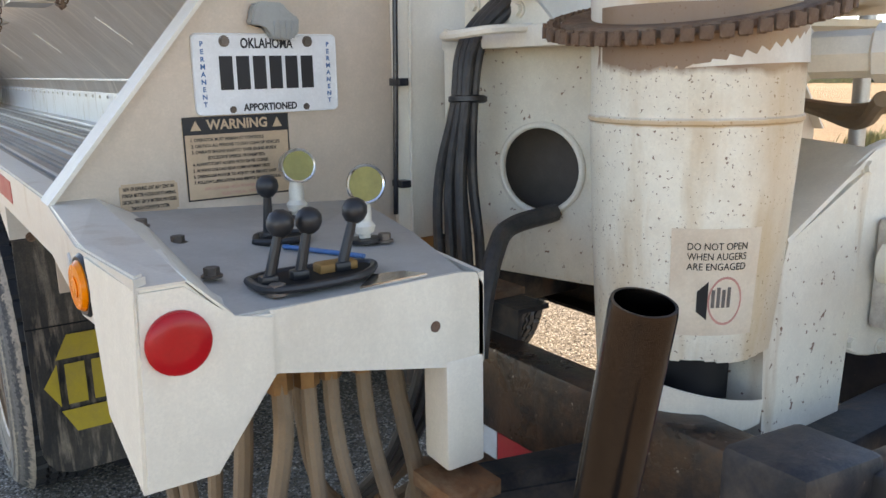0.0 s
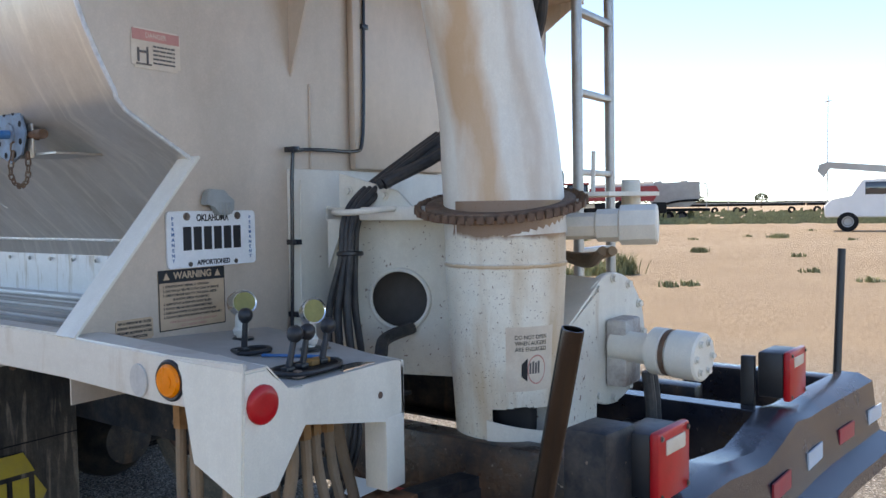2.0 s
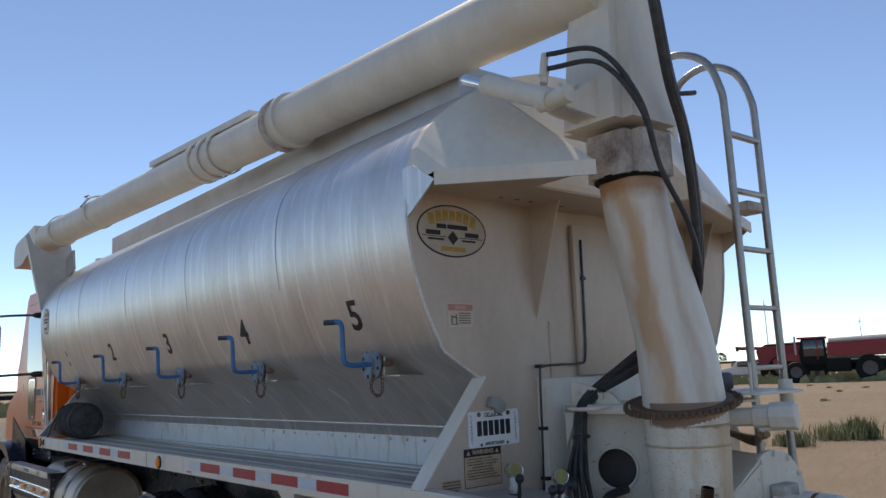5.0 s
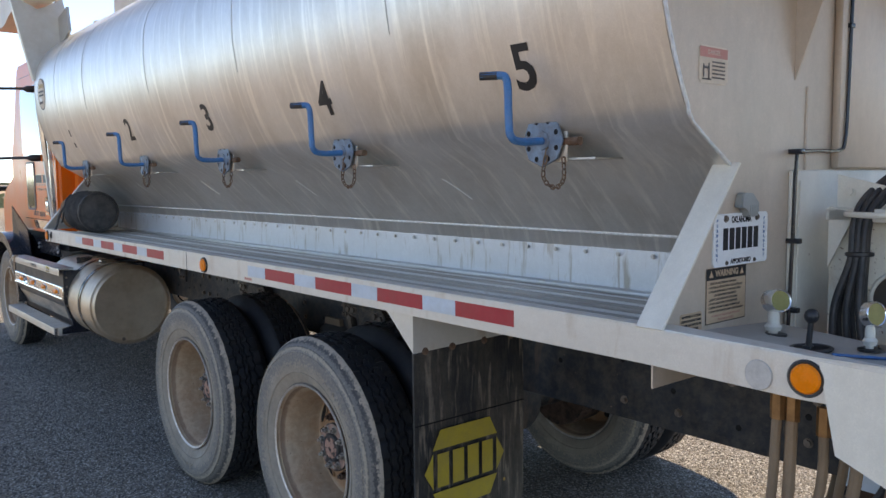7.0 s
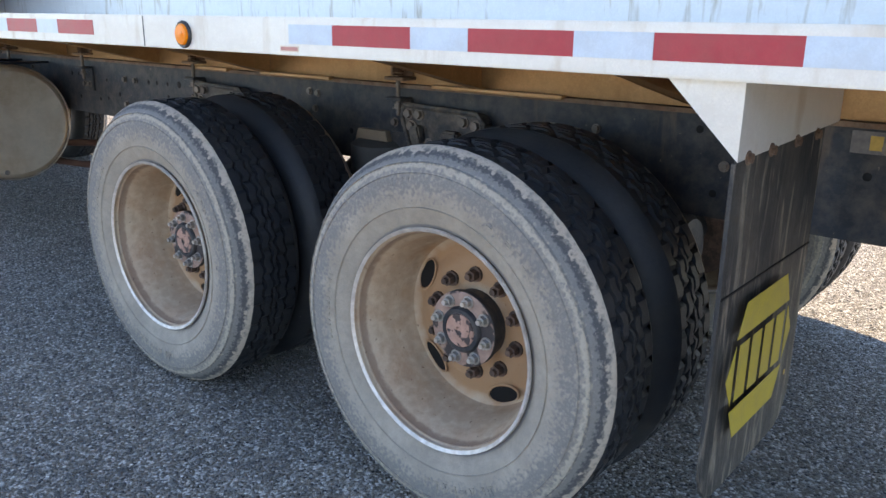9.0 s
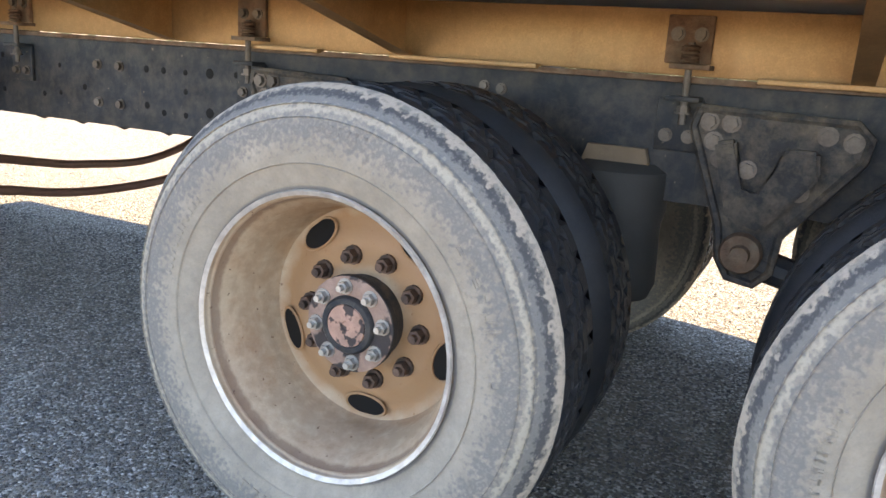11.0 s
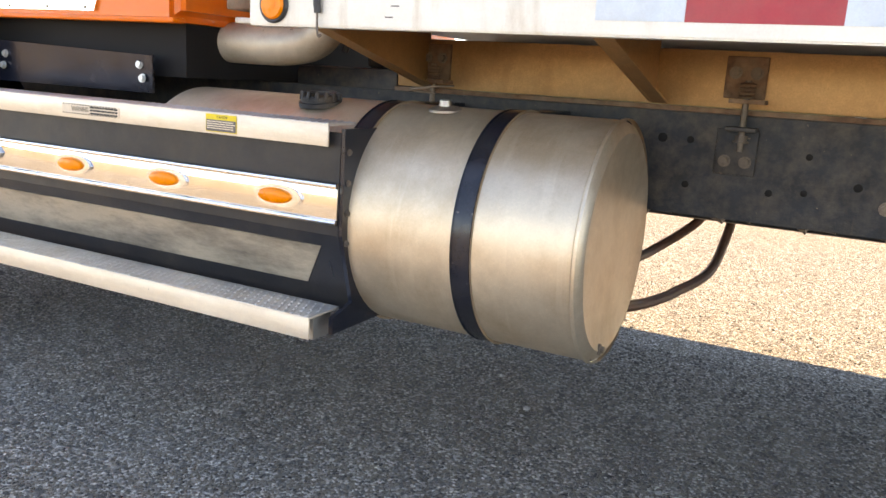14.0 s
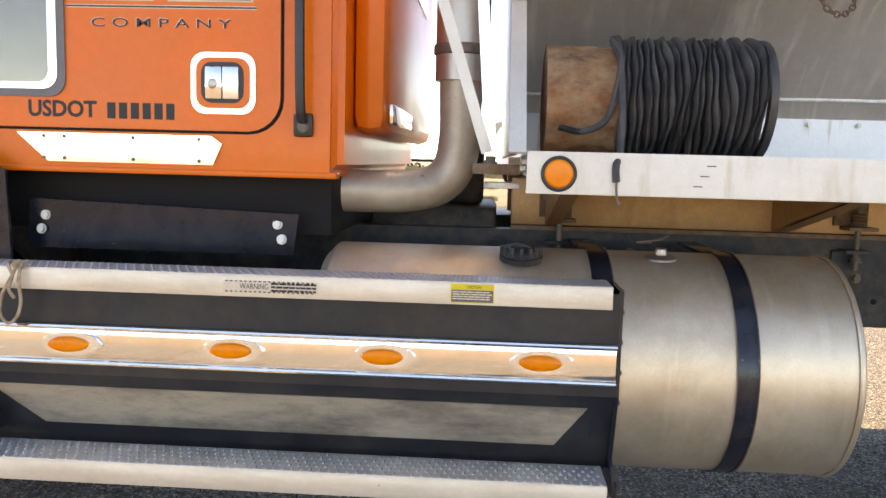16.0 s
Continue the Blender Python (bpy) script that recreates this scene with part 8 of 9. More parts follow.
bmesh.ops.bevel(bm, geom=bm.edges[:], offset=0.05, segments=2, affect="EDGES")
part("hood", bm, ORANGE, truck, "orange sloping engine hood")
for s in (0, 1):
    bm = B()
    outer_f = [(8.62 + 0.70 * math.cos(radians(a)) * (1 if True else 1), 0.50 + 0.68 * math.sin(radians(a))) for a in range(0, 181, 12)]
    inner_f = [(8.62 + 0.60 * math.cos(radians(a)), 0.50 + 0.58 * math.sin(radians(a))) for a in range(180, -1, -12)]
    prism(bm, outer_f + inner_f, "x", 0.06 if not s else 2 * XC - 0.5, 0.5 if not s else 2 * XC - 0.06)
    part("front_fender", bm, BLACK, truck, "black front fender", angle=40)
    copy_thing(wheel, pose(0.12 if not s else 2 * XC - 0.12, 8.62, TYRE_Z, 10, 0, 0 if not s else 180) @ FULL)
bm = B()
box(bm, 0.10, 2 * XC - 0.10, 10.25, 10.42, 0.45, 0.78, 0.03)
part("front_bumper", bm, CHROME, truck, "chrome front bumper")
# mirrors
bm = B()
box(bm, -0.36, -0.19, 7.62, 7.72, 1.88, 2.46, 0.05)
mir = part("mirror", bm, BLACK, truck, "tall black side mirror on arms")
part("mirror_glass", box(B(), -0.345, -0.205, 7.612, 7.622, 1.92, 2.42, 0.004), GLASS, mir)
part("mirror_marker", box(B(), -0.375, -0.355, 7.64, 7.70, 1.90, 2.2, 0.006), ORANGE, mir)
for z, dz in ((2.52, 0.0), (1.86, -0.05)):
    bm = B()
    sweep(bm, [(-0.27, 7.67, 2.44 if dz == 0 else 1.92), (-0.27, 7.66, z + 0.0), (-0.20, 7.65, z + 0.02), (0.0, 7.6, z + 0.03), (0.16, 7.55, z + 0.03), (0.24, 7.54, z + 0.02)], 0.014, 10, 6)
    arm = part("mirror_arm", bm, KNOB, mir)
    bm = B()
    lathe(bm, [(0.014, 0), (0.032, 0.03), (0.034, 0.10), (0.02, 0.14)], (0.10, 7.565, z + 0.03), (1, -0.1, 0), 14)
    part("arm_boot", bm, KNOB, arm)

# exhaust elbow and stack between cab and tank
bm = B()
sweep(bm, [(0.50, 7.20, 1.13), (0.55, 6.98, 1.125), (0.60, 6.82, 1.13), (0.62, 6.72, 1.17), (0.625, 6.68, 1.28), (0.625, 6.68, 1.50)], 0.068, 28, 8)
ex = part("exhaust_pipe", bm, STACK, truck, "dull steel exhaust elbow and stack")
bm = B()
rod(bm, (0.625, 6.68, 1.48), (0.625, 6.68, 3.1), 0.082, 28)
part("heat_shield", bm, ALU_DULL, ex, "grey heat shield")
bm = B()
lathe(bm, [(0.083, 0), (0.089, 0.004), (0.089, 0.03), (0.083, 0.034)], (0.625, 6.68, 1.56), (0, 0, 1), 24)
part("stack_clamp", bm, BOLT, ex)
for p, q, mm in (((0.10, 6.585, 1.285), (0.10, 6.93, 2.35), ALU_RAIL), ((0.11, 6.575, 1.285), (0.10, 6.66, 2.35), ALU_BRIGHT)):
    bm = B()
    d = (Vector(q) - Vector(p)).normalized()
    rod(bm, p, q, 0.020, 4)
    part("brace_strut", bm, mm, truck, "slender angled brace strut", smooth=False)
bm = B()
box(bm, 0.06, 0.16, 6.50, 6.62, 1.235, 1.262, 0.004)
cl = part("strut_clevis", bm, RUSTY, truck, "rusty clevis at the rail end")
part("clevis_plate", box(B(), 0.06, 0.16, 6.50, 6.59, 1.20, 1.215, 0.003), RUST_WHITE, cl)
bolt(cl, (0.11, 6.575, 1.262), (0, 0, 1), 0.014, 0.02)
for x in (0.6, 0.75, 0.95):
    bm = B()
    sweep(bm, [(x, 6.56, 2.6), (x + 0.02, 6.60, 2.0), (x + 0.05, 6.62, 1.5), (x + 0.06, 6.75, 1.15)], 0.012, 8, 6)
    part("air_line", bm, HOSE_BLACK, truck, "hanging black air line")
bm = B()
box(bm, 0.85, 1.4, 6.55, 7.0, 0.95, 1.10, 0.02)
part("transmission_cover", bm, FRAME, truck, "dark drivetrain between cab and tank")
bm = B()
box(bm, 0.95, 1.02, 6.60, 6.75, 1.10, 1.33, 0.02)
part("air_fitting", bm, FRAME, truck)

# ---- seat the assemblies on the frame, rail and end sheet ----


def seat(ob, fn):
    """Carries a part and all that it holds to its seat; fn maps a point of the truck to its place."""
    if ob.matrix_basis == Matrix.Identity(4) and ob.type == "MESH" and ob.data.users == 1:
        for v in ob.data.vertices:
            v.co = fn(v.co)
        for c in ob.children:
            seat(c, fn)
    else:
        ob.matrix_basis = Matrix.Translation(fn(ob.matrix_basis.translation) - ob.matrix_basis.translation) @ ob.matrix_basis


def by(x, y, z):
    return lambda p: p + Vector((x, y, z))


def ease(v, xs, ys):
    return float(np.interp(v, xs, ys))


def chassis_seat(p):
    x = p.x * 0.9575 if p.x < 0.9 else (2 * XC - (2 * XC - p.x) * 0.9575 if p.x > 1.34 else p.x)
    return Vector((x, p.y, p.z + 0.06))


def shelf_seat(p):
    """Squares the control shelf to the rail and drops its front lip into place."""
    inner = ease(p.x, (0.08, 0.22), (0, 1))
    return Vector((p.x - 0.115 * (0.2 - p.y) if p.y < 0.2 else p.x, p.y - 0.043 * ease(p.y, (0.17, 0.292), (1, 0)), p.z + 0.045 * (1 - inner) + (0.028 - 0.054 * p.y) * inner))


def tube_seat(p):
    """Tapers the discharge tube towards its foot."""
    z = ease(p.z, (0.90, 1.048, 1.082, 1.192, 1.431, 1.60), (0.988, 1.08, 1.11, 1.252, 1.478, 1.645))
    s = ease(z, (0.93, 1.15, 1.45), (0.78, 0.86, 0.955))
    return Vector((TX + (p.x - TX) * s, TY + (p.y - TY) * s, z))


RING = Matrix.Translation((TX, TY + 0.01, 1.640)) @ Matrix.Rotation(radians(3), 4, "X") @ Matrix.Rotation(radians(-10.5), 4, "Y") @ Matrix.Scale(0.91, 4) @ Matrix.Translation((-TX, -TY, -1.607))


def ring_seat(p):
    """Tips the chain ring square to the leaning tube."""
    return RING @ p


def bumper_seat(p):
    return p + Vector((ease(p.x, (0.25, 0.85, 1.85, 2.48), (-0.158, -0.233, -0.233, -0.26)), ease(p.x, (0.25, 0.85, 1.85, 2.48), (-0.04, -0.113, -0.19, -0.28)), 0.05))


def flap_seat(p):
    return Vector((0.04 + (p.x - 0.058) * 0.84, p.y - 0.02, p.z + 0.03))


def post_seat(p):
    return Vector((0.79 + (p.x - 0.905) * POST_S, -0.36 + (p.y + 0.265) * POST_S, p.z - 0.03 * ease(p.z, (1.7, 2.4), (0, 1))))


def tube_top_seat(p):
    """Narrows the upper tube towards the collar only."""
    s = ease(p.z, (1.75, 2.5), (1.0, POST_S))
    return Vector((0.79 + (p.x - 0.905) * s, -0.36 + (p.y + 0.265) * s, p.z - 0.03 * ease(p.z, (1.7, 2.4), (0, 1))))


def boom_seat(p):
    return p + Vector((0, 0, -0.09 * ease(p.y, (-0.3, 5.5), (1, 0))))


POST_S = 0.87
SEATS = {
    "side_rail": by(0, 0, 0.046), "deck": by(0, 0, 0.022), "skirt": by(0, 0, 0.020), "deck_underside": by(0, 0, 0.046), "flap_bracket": by(-0.02, -0.02, 0.046),
    "chassis_rail": chassis_seat, "tank_sill": chassis_seat, "outrigger": chassis_seat, "body_mount": chassis_seat, "spring_hanger": chassis_seat, "air_spring": chassis_seat,
    "cross_member": chassis_seat, "rear_extension": chassis_seat, "drive_shaft": chassis_seat, "wiring_harness": chassis_seat, "fuel_hose": chassis_seat,
    "fuel_tank": lambda p: Vector((0.405 + (p.x - 0.372) * 1.035, p.y - ease(p.y, (5.55, 6.1), (0.005, 0.04)), 0.745 + (p.z - 0.703) * 1.035)), "step_box": by(0.032, 0, 0.058), "cab": by(0.026, -0.015, 0.092), "cab_fairing": by(0.026, -0.015, 0.08), "cab_floor": by(0.026, -0.015, 0.09),
    "fender_side": by(0.026, -0.015, 0.08), "hood": by(0, -0.015, 0.09), "front_fender": by(0.0, 0, 0.04), "mirror": by(0.026, -0.015, 0.09),
    "exhaust_pipe": by(0, 0, 0.09), "brace_strut": by(0, 0, 0.055), "strut_clevis": by(0, 0, 0.05), "air_line": by(0, 0, 0.06), "transmission_cover": by(0, 0, 0.06), "air_fitting": by(0, 0, 0.06),
    "gate_control": by(0, 0, 0.052), "control_shelf": shelf_seat, "sump_box": by(0, -0.085, 0.02), "discharge_tube": tube_seat, "chain_ring": ring_seat,
    "upper_tube": tube_top_seat, "post_collar": post_seat, "auger_post": by(-0.115, -0.075, 0), "lift_cylinder": by(-0.115, -0.06, 0),
    "auger_housing": by(-0.115, -0.12, 0.02), "auger_tube": boom_seat, "slew_shelf": by(-0.04, -0.05, 0.03), "ladder": by(-0.17, -0.28, 0.017), "roof_step": by(-0.1, -0.1, 0), "crank_hook": by(-0.1, -0.1, 0),
    "rear_bumper": bumper_seat, "shelf_beam": by(-0.06, -0.06, 0.02), "mud_flap": flap_seat,
}
for ob in list(truck.children):
    kind_name = ob.name.split(".")[0]
    words = ob.get("label", "")
    if kind_name == "hydraulic_hose":
        seat(ob, shelf_seat if "tan hydraulic" in words else by(-0.115, -0.08, 0) if "auger post" in words or "thin" in words else by(0.025, -0.045, 0) if "bundle" in words else by(-0.05, -0.06, 0.02) if "sump" in words else by(-0.1, -0.09, 0.01))
    elif kind_name == "cable_tie":
        seat(ob, by(0.025, -0.045, 0))
    elif kind_name in SEATS:
        seat(ob, SEATS[kind_name])
for ob in end_sheet.children:
    kind_name = ob.name.split(".")[0]
    seat(ob, {"licence_plate": lambda p: Vector((0.4185 + (p.x - 0.4005) * 1.03, p.y, 1.555 + (p.z - 1.5405) * 1.03)), "plate_lamp": by(0.018, 0, 0.0155), "warning_sticker": by(0.012, 0, 0.016), "small_sticker": by(0.028, 0, 0.016), "danger_sticker": by(0.001, 0, 0.014),
              "oval_badge": by(-0.004, 0, -0.004), "conduit": by(0.035, 0, 0.024)}.get(kind_name, by(0, 0, 0)))

# ---- things lying on the deck ----
lg = thing("wooden_log", "short weathered log lying on the deck planks", "log")
bm = B()
rnd = random.Random(11)
seg, rings = 28, []
for i in range(9):
    y = 6.435 - 0.19 * i / 8
    rings.append([bm.verts.new((0.255 + (0.148 + rnd.uniform(-0.005, 0.005)) * math.cos(t), y, 1.445 + (0.148 + rnd.uniform(-0.005, 0.005)) * math.sin(t))) for t in (2 * math.pi * k / seg for k in range(seg))])
for p, q in zip(rings, rings[1:]):
    for i in range(seg):
        bm.faces.new((p[i], p[(i + 1) % seg], q[(i + 1) % seg], q[i]))
bm.faces.new(rings[0])
bm.faces.new(rings[-1])
part("log_body", bm, WOOD, lg, angle=60)
sl = thing("pleated_sleeve", "black pleated rubber spout sleeve bunched on the deck", "hose sleeve")
bm = B()
rings, NP = [], 22
y = 6.258
rnd = random.Random(5)
for i in range(NP * 4):
    ph = i % 4
    r_ = (0.138, 0.158, 0.165, 0.154)[ph] + 0.006 * math.sin(i * 0.7)
    y -= 0.00435
    rings.append([bm.verts.new((0.265 + r_ * math.cos(t), y + (0.004 + 0.00008 * i) * math.sin(t * 2 + i * 0.15) + 0.003 * math.sin(7 * t + i * 0.4), 1.455 + r_ * math.sin(t))) for t in (2 * math.pi * k / 40 for k in range(40))])
for p, q in zip(rings, rings[1:]):
    for i in range(40):
        bm.faces.new((p[i], p[(i + 1) % 40], q[(i + 1) % 40], q[i]))
bm.faces.new(rings[0])
bm.faces.new(rings[-1])
part("pleats", bm, PLEAT, sl, angle=60)
bm = B()
lathe(bm, [(0.140, 0.0), (0.161, 0.003), (0.163, 0.012), (0.161, 0.022), (0.140, 0.024)], (0.265, y - 0.022, 1.455), (0, 1, 0), 40, True)
part("end_cuff", bm, HOSE_BLACK, sl, "dark rubber end cuff")
st = thing("rubber_strap", "black rubber tie-down strap with a wire hook", "strap")
bm = B()
sweep(bm, [(0.30, 6.25, 1.622), (0.18, 6.25, 1.592), (0.075, 6.25, 1.45), (0.03, 6.255, 1.315), (-0.006, 6.27, 1.275), (-0.008, 6.268, 1.235)], 0.009, 8, 6)
part("strap_body", bm, HOSE_BLACK, st)
bm = B()
sweep(bm, [(-0.010, 6.268, 1.236), (-0.012, 6.266, 1.20), (-0.012, 6.262, 1.18), (-0.008, 6.256, 1.185)], 0.003, 6, 5)
part("wire_hook", bm, BOLT, st)
for k in range(2):
    bm = B()
    sweep(bm, [(0.12, 6.40, 1.37), (0.10, 6.34, 1.36), (0.095, 6.28, 1.40), (0.115, 6.25, 1.52 + 0.02 * k), (0.17, 6.27, 1.60)], 0.008, 8, 6)
    part("strap_loop", bm, HOSE_BLACK, st)

tw = thing("twine_loop", "frayed tan twine knotted round the front end of the step", "twine")
for k, pts in enumerate(([(0.045, 7.80, 1.022), (0.020, 7.80, 1.020), (0.014, 7.815, 0.985), (0.012, 7.842, 0.935), (0.012, 7.848, 0.885), (0.014, 7.825, 0.862), (0.012, 7.800, 0.885), (0.012, 7.79, 0.925), (0.014, 7.796, 0.975), (0.022, 7.79, 1.020), (0.05, 7.785, 1.022)],
                         [(0.05, 7.83, 1.022), (0.018, 7.825, 1.018), (0.010, 7.81, 0.990), (0.009, 7.82, 0.955), (0.008, 7.805, 0.93)])):
    bm = B()
    sweep(bm, pts, 0.0045, 6, 6)
    part("strand", bm, TWINE, tw)
bm = B()
lathe(bm, [(0, -0.012), (0.011, -0.008), (0.014, 0.0), (0.011, 0.008), (0, 0.012)], (0.022, 7.803, 1.018), (0.3, 1, 0.2), 10)
part("knot", bm, TWINE, tw)

for thing_on_deck in (lg, sl, st):
    thing_on_deck.location.z = 0.040

# ---- yard, machines and distance ----


def facing(p, yaw):
    return Matrix.Translation((p[0], p[1], 0)) @ Matrix.Rotation(radians(yaw), 4, "Z")


# red self-propelled spreader, its length along local x and its rear wheels at the origin


def far_wheel(parent, x, y, r, w=0.5):
    bm = B()
    lathe(bm, [(r * 0.5, 0), (r * 0.9, -0.04), (r, 0.1), (r, w - 0.05), (r * 0.5, w)], (x, y, r), (0, 1, 0), 28)
    wl = part("wheel", bm, DARK_AND_SHADED, parent)
    bm = B()
    lathe(bm, [(0, 0.02), (r * 0.3, 0.04), (r * 0.42, -0.01), (r * 0.52, -0.03)], (x, y, r), (0, 1, 0), 20)
    part("rim", bm, FAR_RIM, wl)


sp = thing("red_sprayer", "dark red self-propelled spreader with tall black wheels", "farm machine")
bm = B()
prism(bm, [(-2.75, 1.9), (-2.7, 2.95), (2.5, 3.05), (2.75, 2.6), (2.3, 1.85)], "y", -1.2, 1.2)
part("hopper", bm, FAR_RED, sp, smooth=False)
bm = B()
rod(bm, (-2.6, 0, 2.75), (1.6, 0, 2.85), 0.52, 20)
for k in range(5):
    lathe(bm, [(0.525, -0.02), (0.545, -0.02), (0.545, 0.02), (0.525, 0.02)], (-2.4 + k * 0.95, 0, 2.755 + k * 0.0225), (1, 0, 0.02), 20)
part("tarp_cover", bm, FAR_GREY, sp)
bm = B()
lathe(bm, [(0, 0.0), (0.62, 0.0), (0.66, 0.03), (0.66, 0.75), (0.60, 0.8), (0, 0.82)], (1.55, 0, 2.80), (1, 0, 0), 24)
part("rear_bulkhead", bm, FAR_GREY, sp, angle=40)
part("chassis", box(B(), -6.2, 2.6, -0.6, 0.6, 0.85, 1.45, 0.05), DARK_AND_SHADED, sp)
part("side_step", box(B(), -2.9, -1.2, -1.25, -0.7, 0.75, 1.75, 0.05), DARK_AND_SHADED, sp)
part("spinner_box", box(B(), 2.3, 3.3, -1.1, 1.1, 0.9, 1.75, 0.05), DARK_AND_SHADED, sp)
bm = B()
prism(bm, [(-4.55, 1.35), (-4.70, 2.2), (-4.45, 3.25), (-2.85, 3.28), (-2.8, 1.35)], "y", -0.9, 0.9)
cabf = part("operator_cab", bm, DARK_AND_SHADED, sp, smooth=False)
part("cab_roof", box(B(), -4.75, -2.7, -1.0, 1.0, 3.26, 3.40, 0.05), FAR_RED, cabf)
part("cab_window", box(B(), -4.35, -3.45, -0.92, -0.9, 1.95, 3.15, 0.01), GLASS, cabf)
part("cab_window", box(B(), -3.35, -2.95, -0.92, -0.9, 1.95, 3.15, 0.01), GLASS, cabf)
part("door_pillar", box(B(), -3.45, -3.35, -0.95, -0.9, 1.7, 3.2, 0.01), FAR_RED, cabf)
bm = B()
prism(bm, [(-6.55, 1.05), (-6.6, 1.75), (-6.2, 1.98), (-4.62, 2.45), (-4.6, 1.05)], "y", -0.75, 0.75)
hd = part("engine_hood", bm, FAR_RED, sp, smooth=False)
part("side_grille", box(B(), -6.2, -4.9, -0.78, -0.74, 1.15, 1.65, 0.01), DARK_AND_SHADED, hd)
bm = B()
sweep(bm, [(-4.9, -0.8, 2.1), (-4.9, -0.8, 3.5)], 0.07, 8, 3)
part("exhaust_stack", bm, FAR_GREY, sp)
for y in (-1.45, 0.95):
    far_wheel(sp, 0.0, y, 0.97, 0.6)
    far_wheel(sp, -4.95, y, 0.80, 0.45)
sp.matrix_basis = facing((60.0, 23.56), -67)
sp2 = thing("red_combine", "dark red combine parked behind the spreader", "farm machine")
bm = B()
prism(bm, [(-2.0, 1.35), (-2.2, 2.6), (-1.4, 3.15), (2.6, 3.3), (3.0, 2.3), (2.6, 1.35)], "y", -1.4, 1.4)
part("body", bm, FAR_RED, sp2, smooth=False)
part("tank_rim", box(B(), -1.3, 2.5, -1.42, 1.42, 3.0, 3.12, 0.03), DARK_AND_SHADED, sp2)
bm = B()
prism(bm, [(-3.6, 2.75), (-3.6, 3.05), (-1.4, 2.95), (-1.4, 2.65)], "y", -1.3, -0.9)
part("unloading_spout", bm, FAR_RED, sp2, smooth=False)
part("spout_end", box(B(), -3.85, -3.6, -1.33, -0.87, 2.66, 3.08, 0.03), DARK_AND_SHADED, sp2)
part("axle_housing", box(B(), -2.0, 3.0, -0.9, 0.9, 0.55, 1.36, 0.05), DARK_AND_SHADED, sp2)
for y in (-1.6, 1.0):
    far_wheel(sp2, -0.3, y, 1.05, 0.6)
    far_wheel(sp2, 2.6, y, 0.7, 0.5)
sp2.matrix_basis = facing((65.5, 33.0), -62)
# grey tender trailer
td = thing("grey_tender_trailer", "grey seed tender on a flat trailer", "trailer")
bm = B()
prism(bm, [(-2.1, 1.9), (-2.1, 3.38), (2.15, 3.45), (2.2, 2.0), (1.3, 1.35), (-1.3, 1.35)], "y", -1.2, 1.2)
hp_ = part("hopper", bm, FAR_GREY, td, smooth=False)
for k in range(5):
    part("rib", box(B(), -1.8 + k * 0.9, -1.74 + k * 0.9, -1.24, -1.2, 1.95, 3.35, 0.008), FAR_GREY, hp_)
for x in (-1.2, 0.9):
    bm = B()
    lathe(bm, [(0.35, 0), (0.35, 0.1), (0.28, 0.16), (0, 0.18)], (x, 0, 3.40), (0, 0, 1), 18)
    part("hatch", bm, FAR_GREY, hp_)
part("trailer_bed", box(B(), -2.8, 3.0, -1.2, 1.2, 0.95, 1.2, 0.03), DARK_AND_SHADED, td)
for x in (-1.5, -0.4, 0.7):
    far_wheel(td, x, -1.25, 0.5, 0.4)
bm = B()
sweep(bm, [(2.2, -0.5, 3.3), (2.65, -0.5, 3.25), (2.8, -0.5, 2.6), (2.7, -0.5, 1.2)], 0.05, 6, 4)
sweep(bm, [(2.2, -0.5, 2.5), (2.8, -0.5, 2.4)], 0.04, 6, 2)
part("frame_hoop", bm, FAR_GREY, td)
bm = B()
sweep(bm, [(-1.6, -1.25, 1.35), (0.4, -1.3, 1.8), (2.1, -1.3, 1.9)], 0.09, 8, 4)
part("conveyor_tube", bm, DARK_AND_SHADED, td)
td.matrix_basis = facing((66.1, 21.6), -70)


def pickup(name, label, p, yaw, cat):
    v = thing(name, label, cat)
    bm = B()
    prism(bm, [(-2.6, 0.55), (-2.65, 1.1), (-1.3, 1.2), (-0.75, 1.85), (0.7, 1.88), (1.0, 1.2), (2.6, 1.18), (2.65, 0.55)], "y", -0.95, 0.95)
    bmesh.ops.bevel(bm, geom=bm.edges[:], offset=0.05, segments=1, affect="EDGES")
    body = part("body", bm, FAR_WHITE, v)
    part("side_window", box(B(), -0.8, 0.6, -0.965, -0.94, 1.28, 1.72, 0.02), GLASS, body)
    for x in (-1.75, 1.7):
        for y in (-1.0, 0.72):
            bm = B()
            lathe(bm, [(0.15, 0), (0.40, 0.02), (0.41, 0.08), (0.41, 0.24), (0.15, 0.28)], (x, y, 0.41), (0, 1, 0), 24)
            wl = part("wheel", bm, DARK_AND_SHADED, v)
            bm = B()
            lathe(bm, [(0, 0.03), (0.20, 0.01), (0.22, -0.01)], (x, y, 0.41), (0, 1, 0), 18)
            part("rim", bm, FAR_GREY, wl)
    v.matrix_basis = facing(p, yaw)
    return v


pickup("pickup_truck", "small white pickup parked far across the yard", (67.7, 37.9), -60, "pickup")
# white service truck with a boom
sv = thing("white_service_truck", "white service truck with a folded boom over its cab", "truck")
bm = B()
prism(bm, [(-3.2, 0.75), (-3.25, 1.35), (-2.9, 1.75), (-1.9, 1.85), (-1.45, 2.75), (0.3, 2.8), (0.35, 0.75)], "y", -1.1, 1.1)
bmesh.ops.bevel(bm, geom=bm.edges[:], offset=0.06, segments=1, affect="EDGES")
b_ = part("cab", bm, FAR_WHITE, sv)
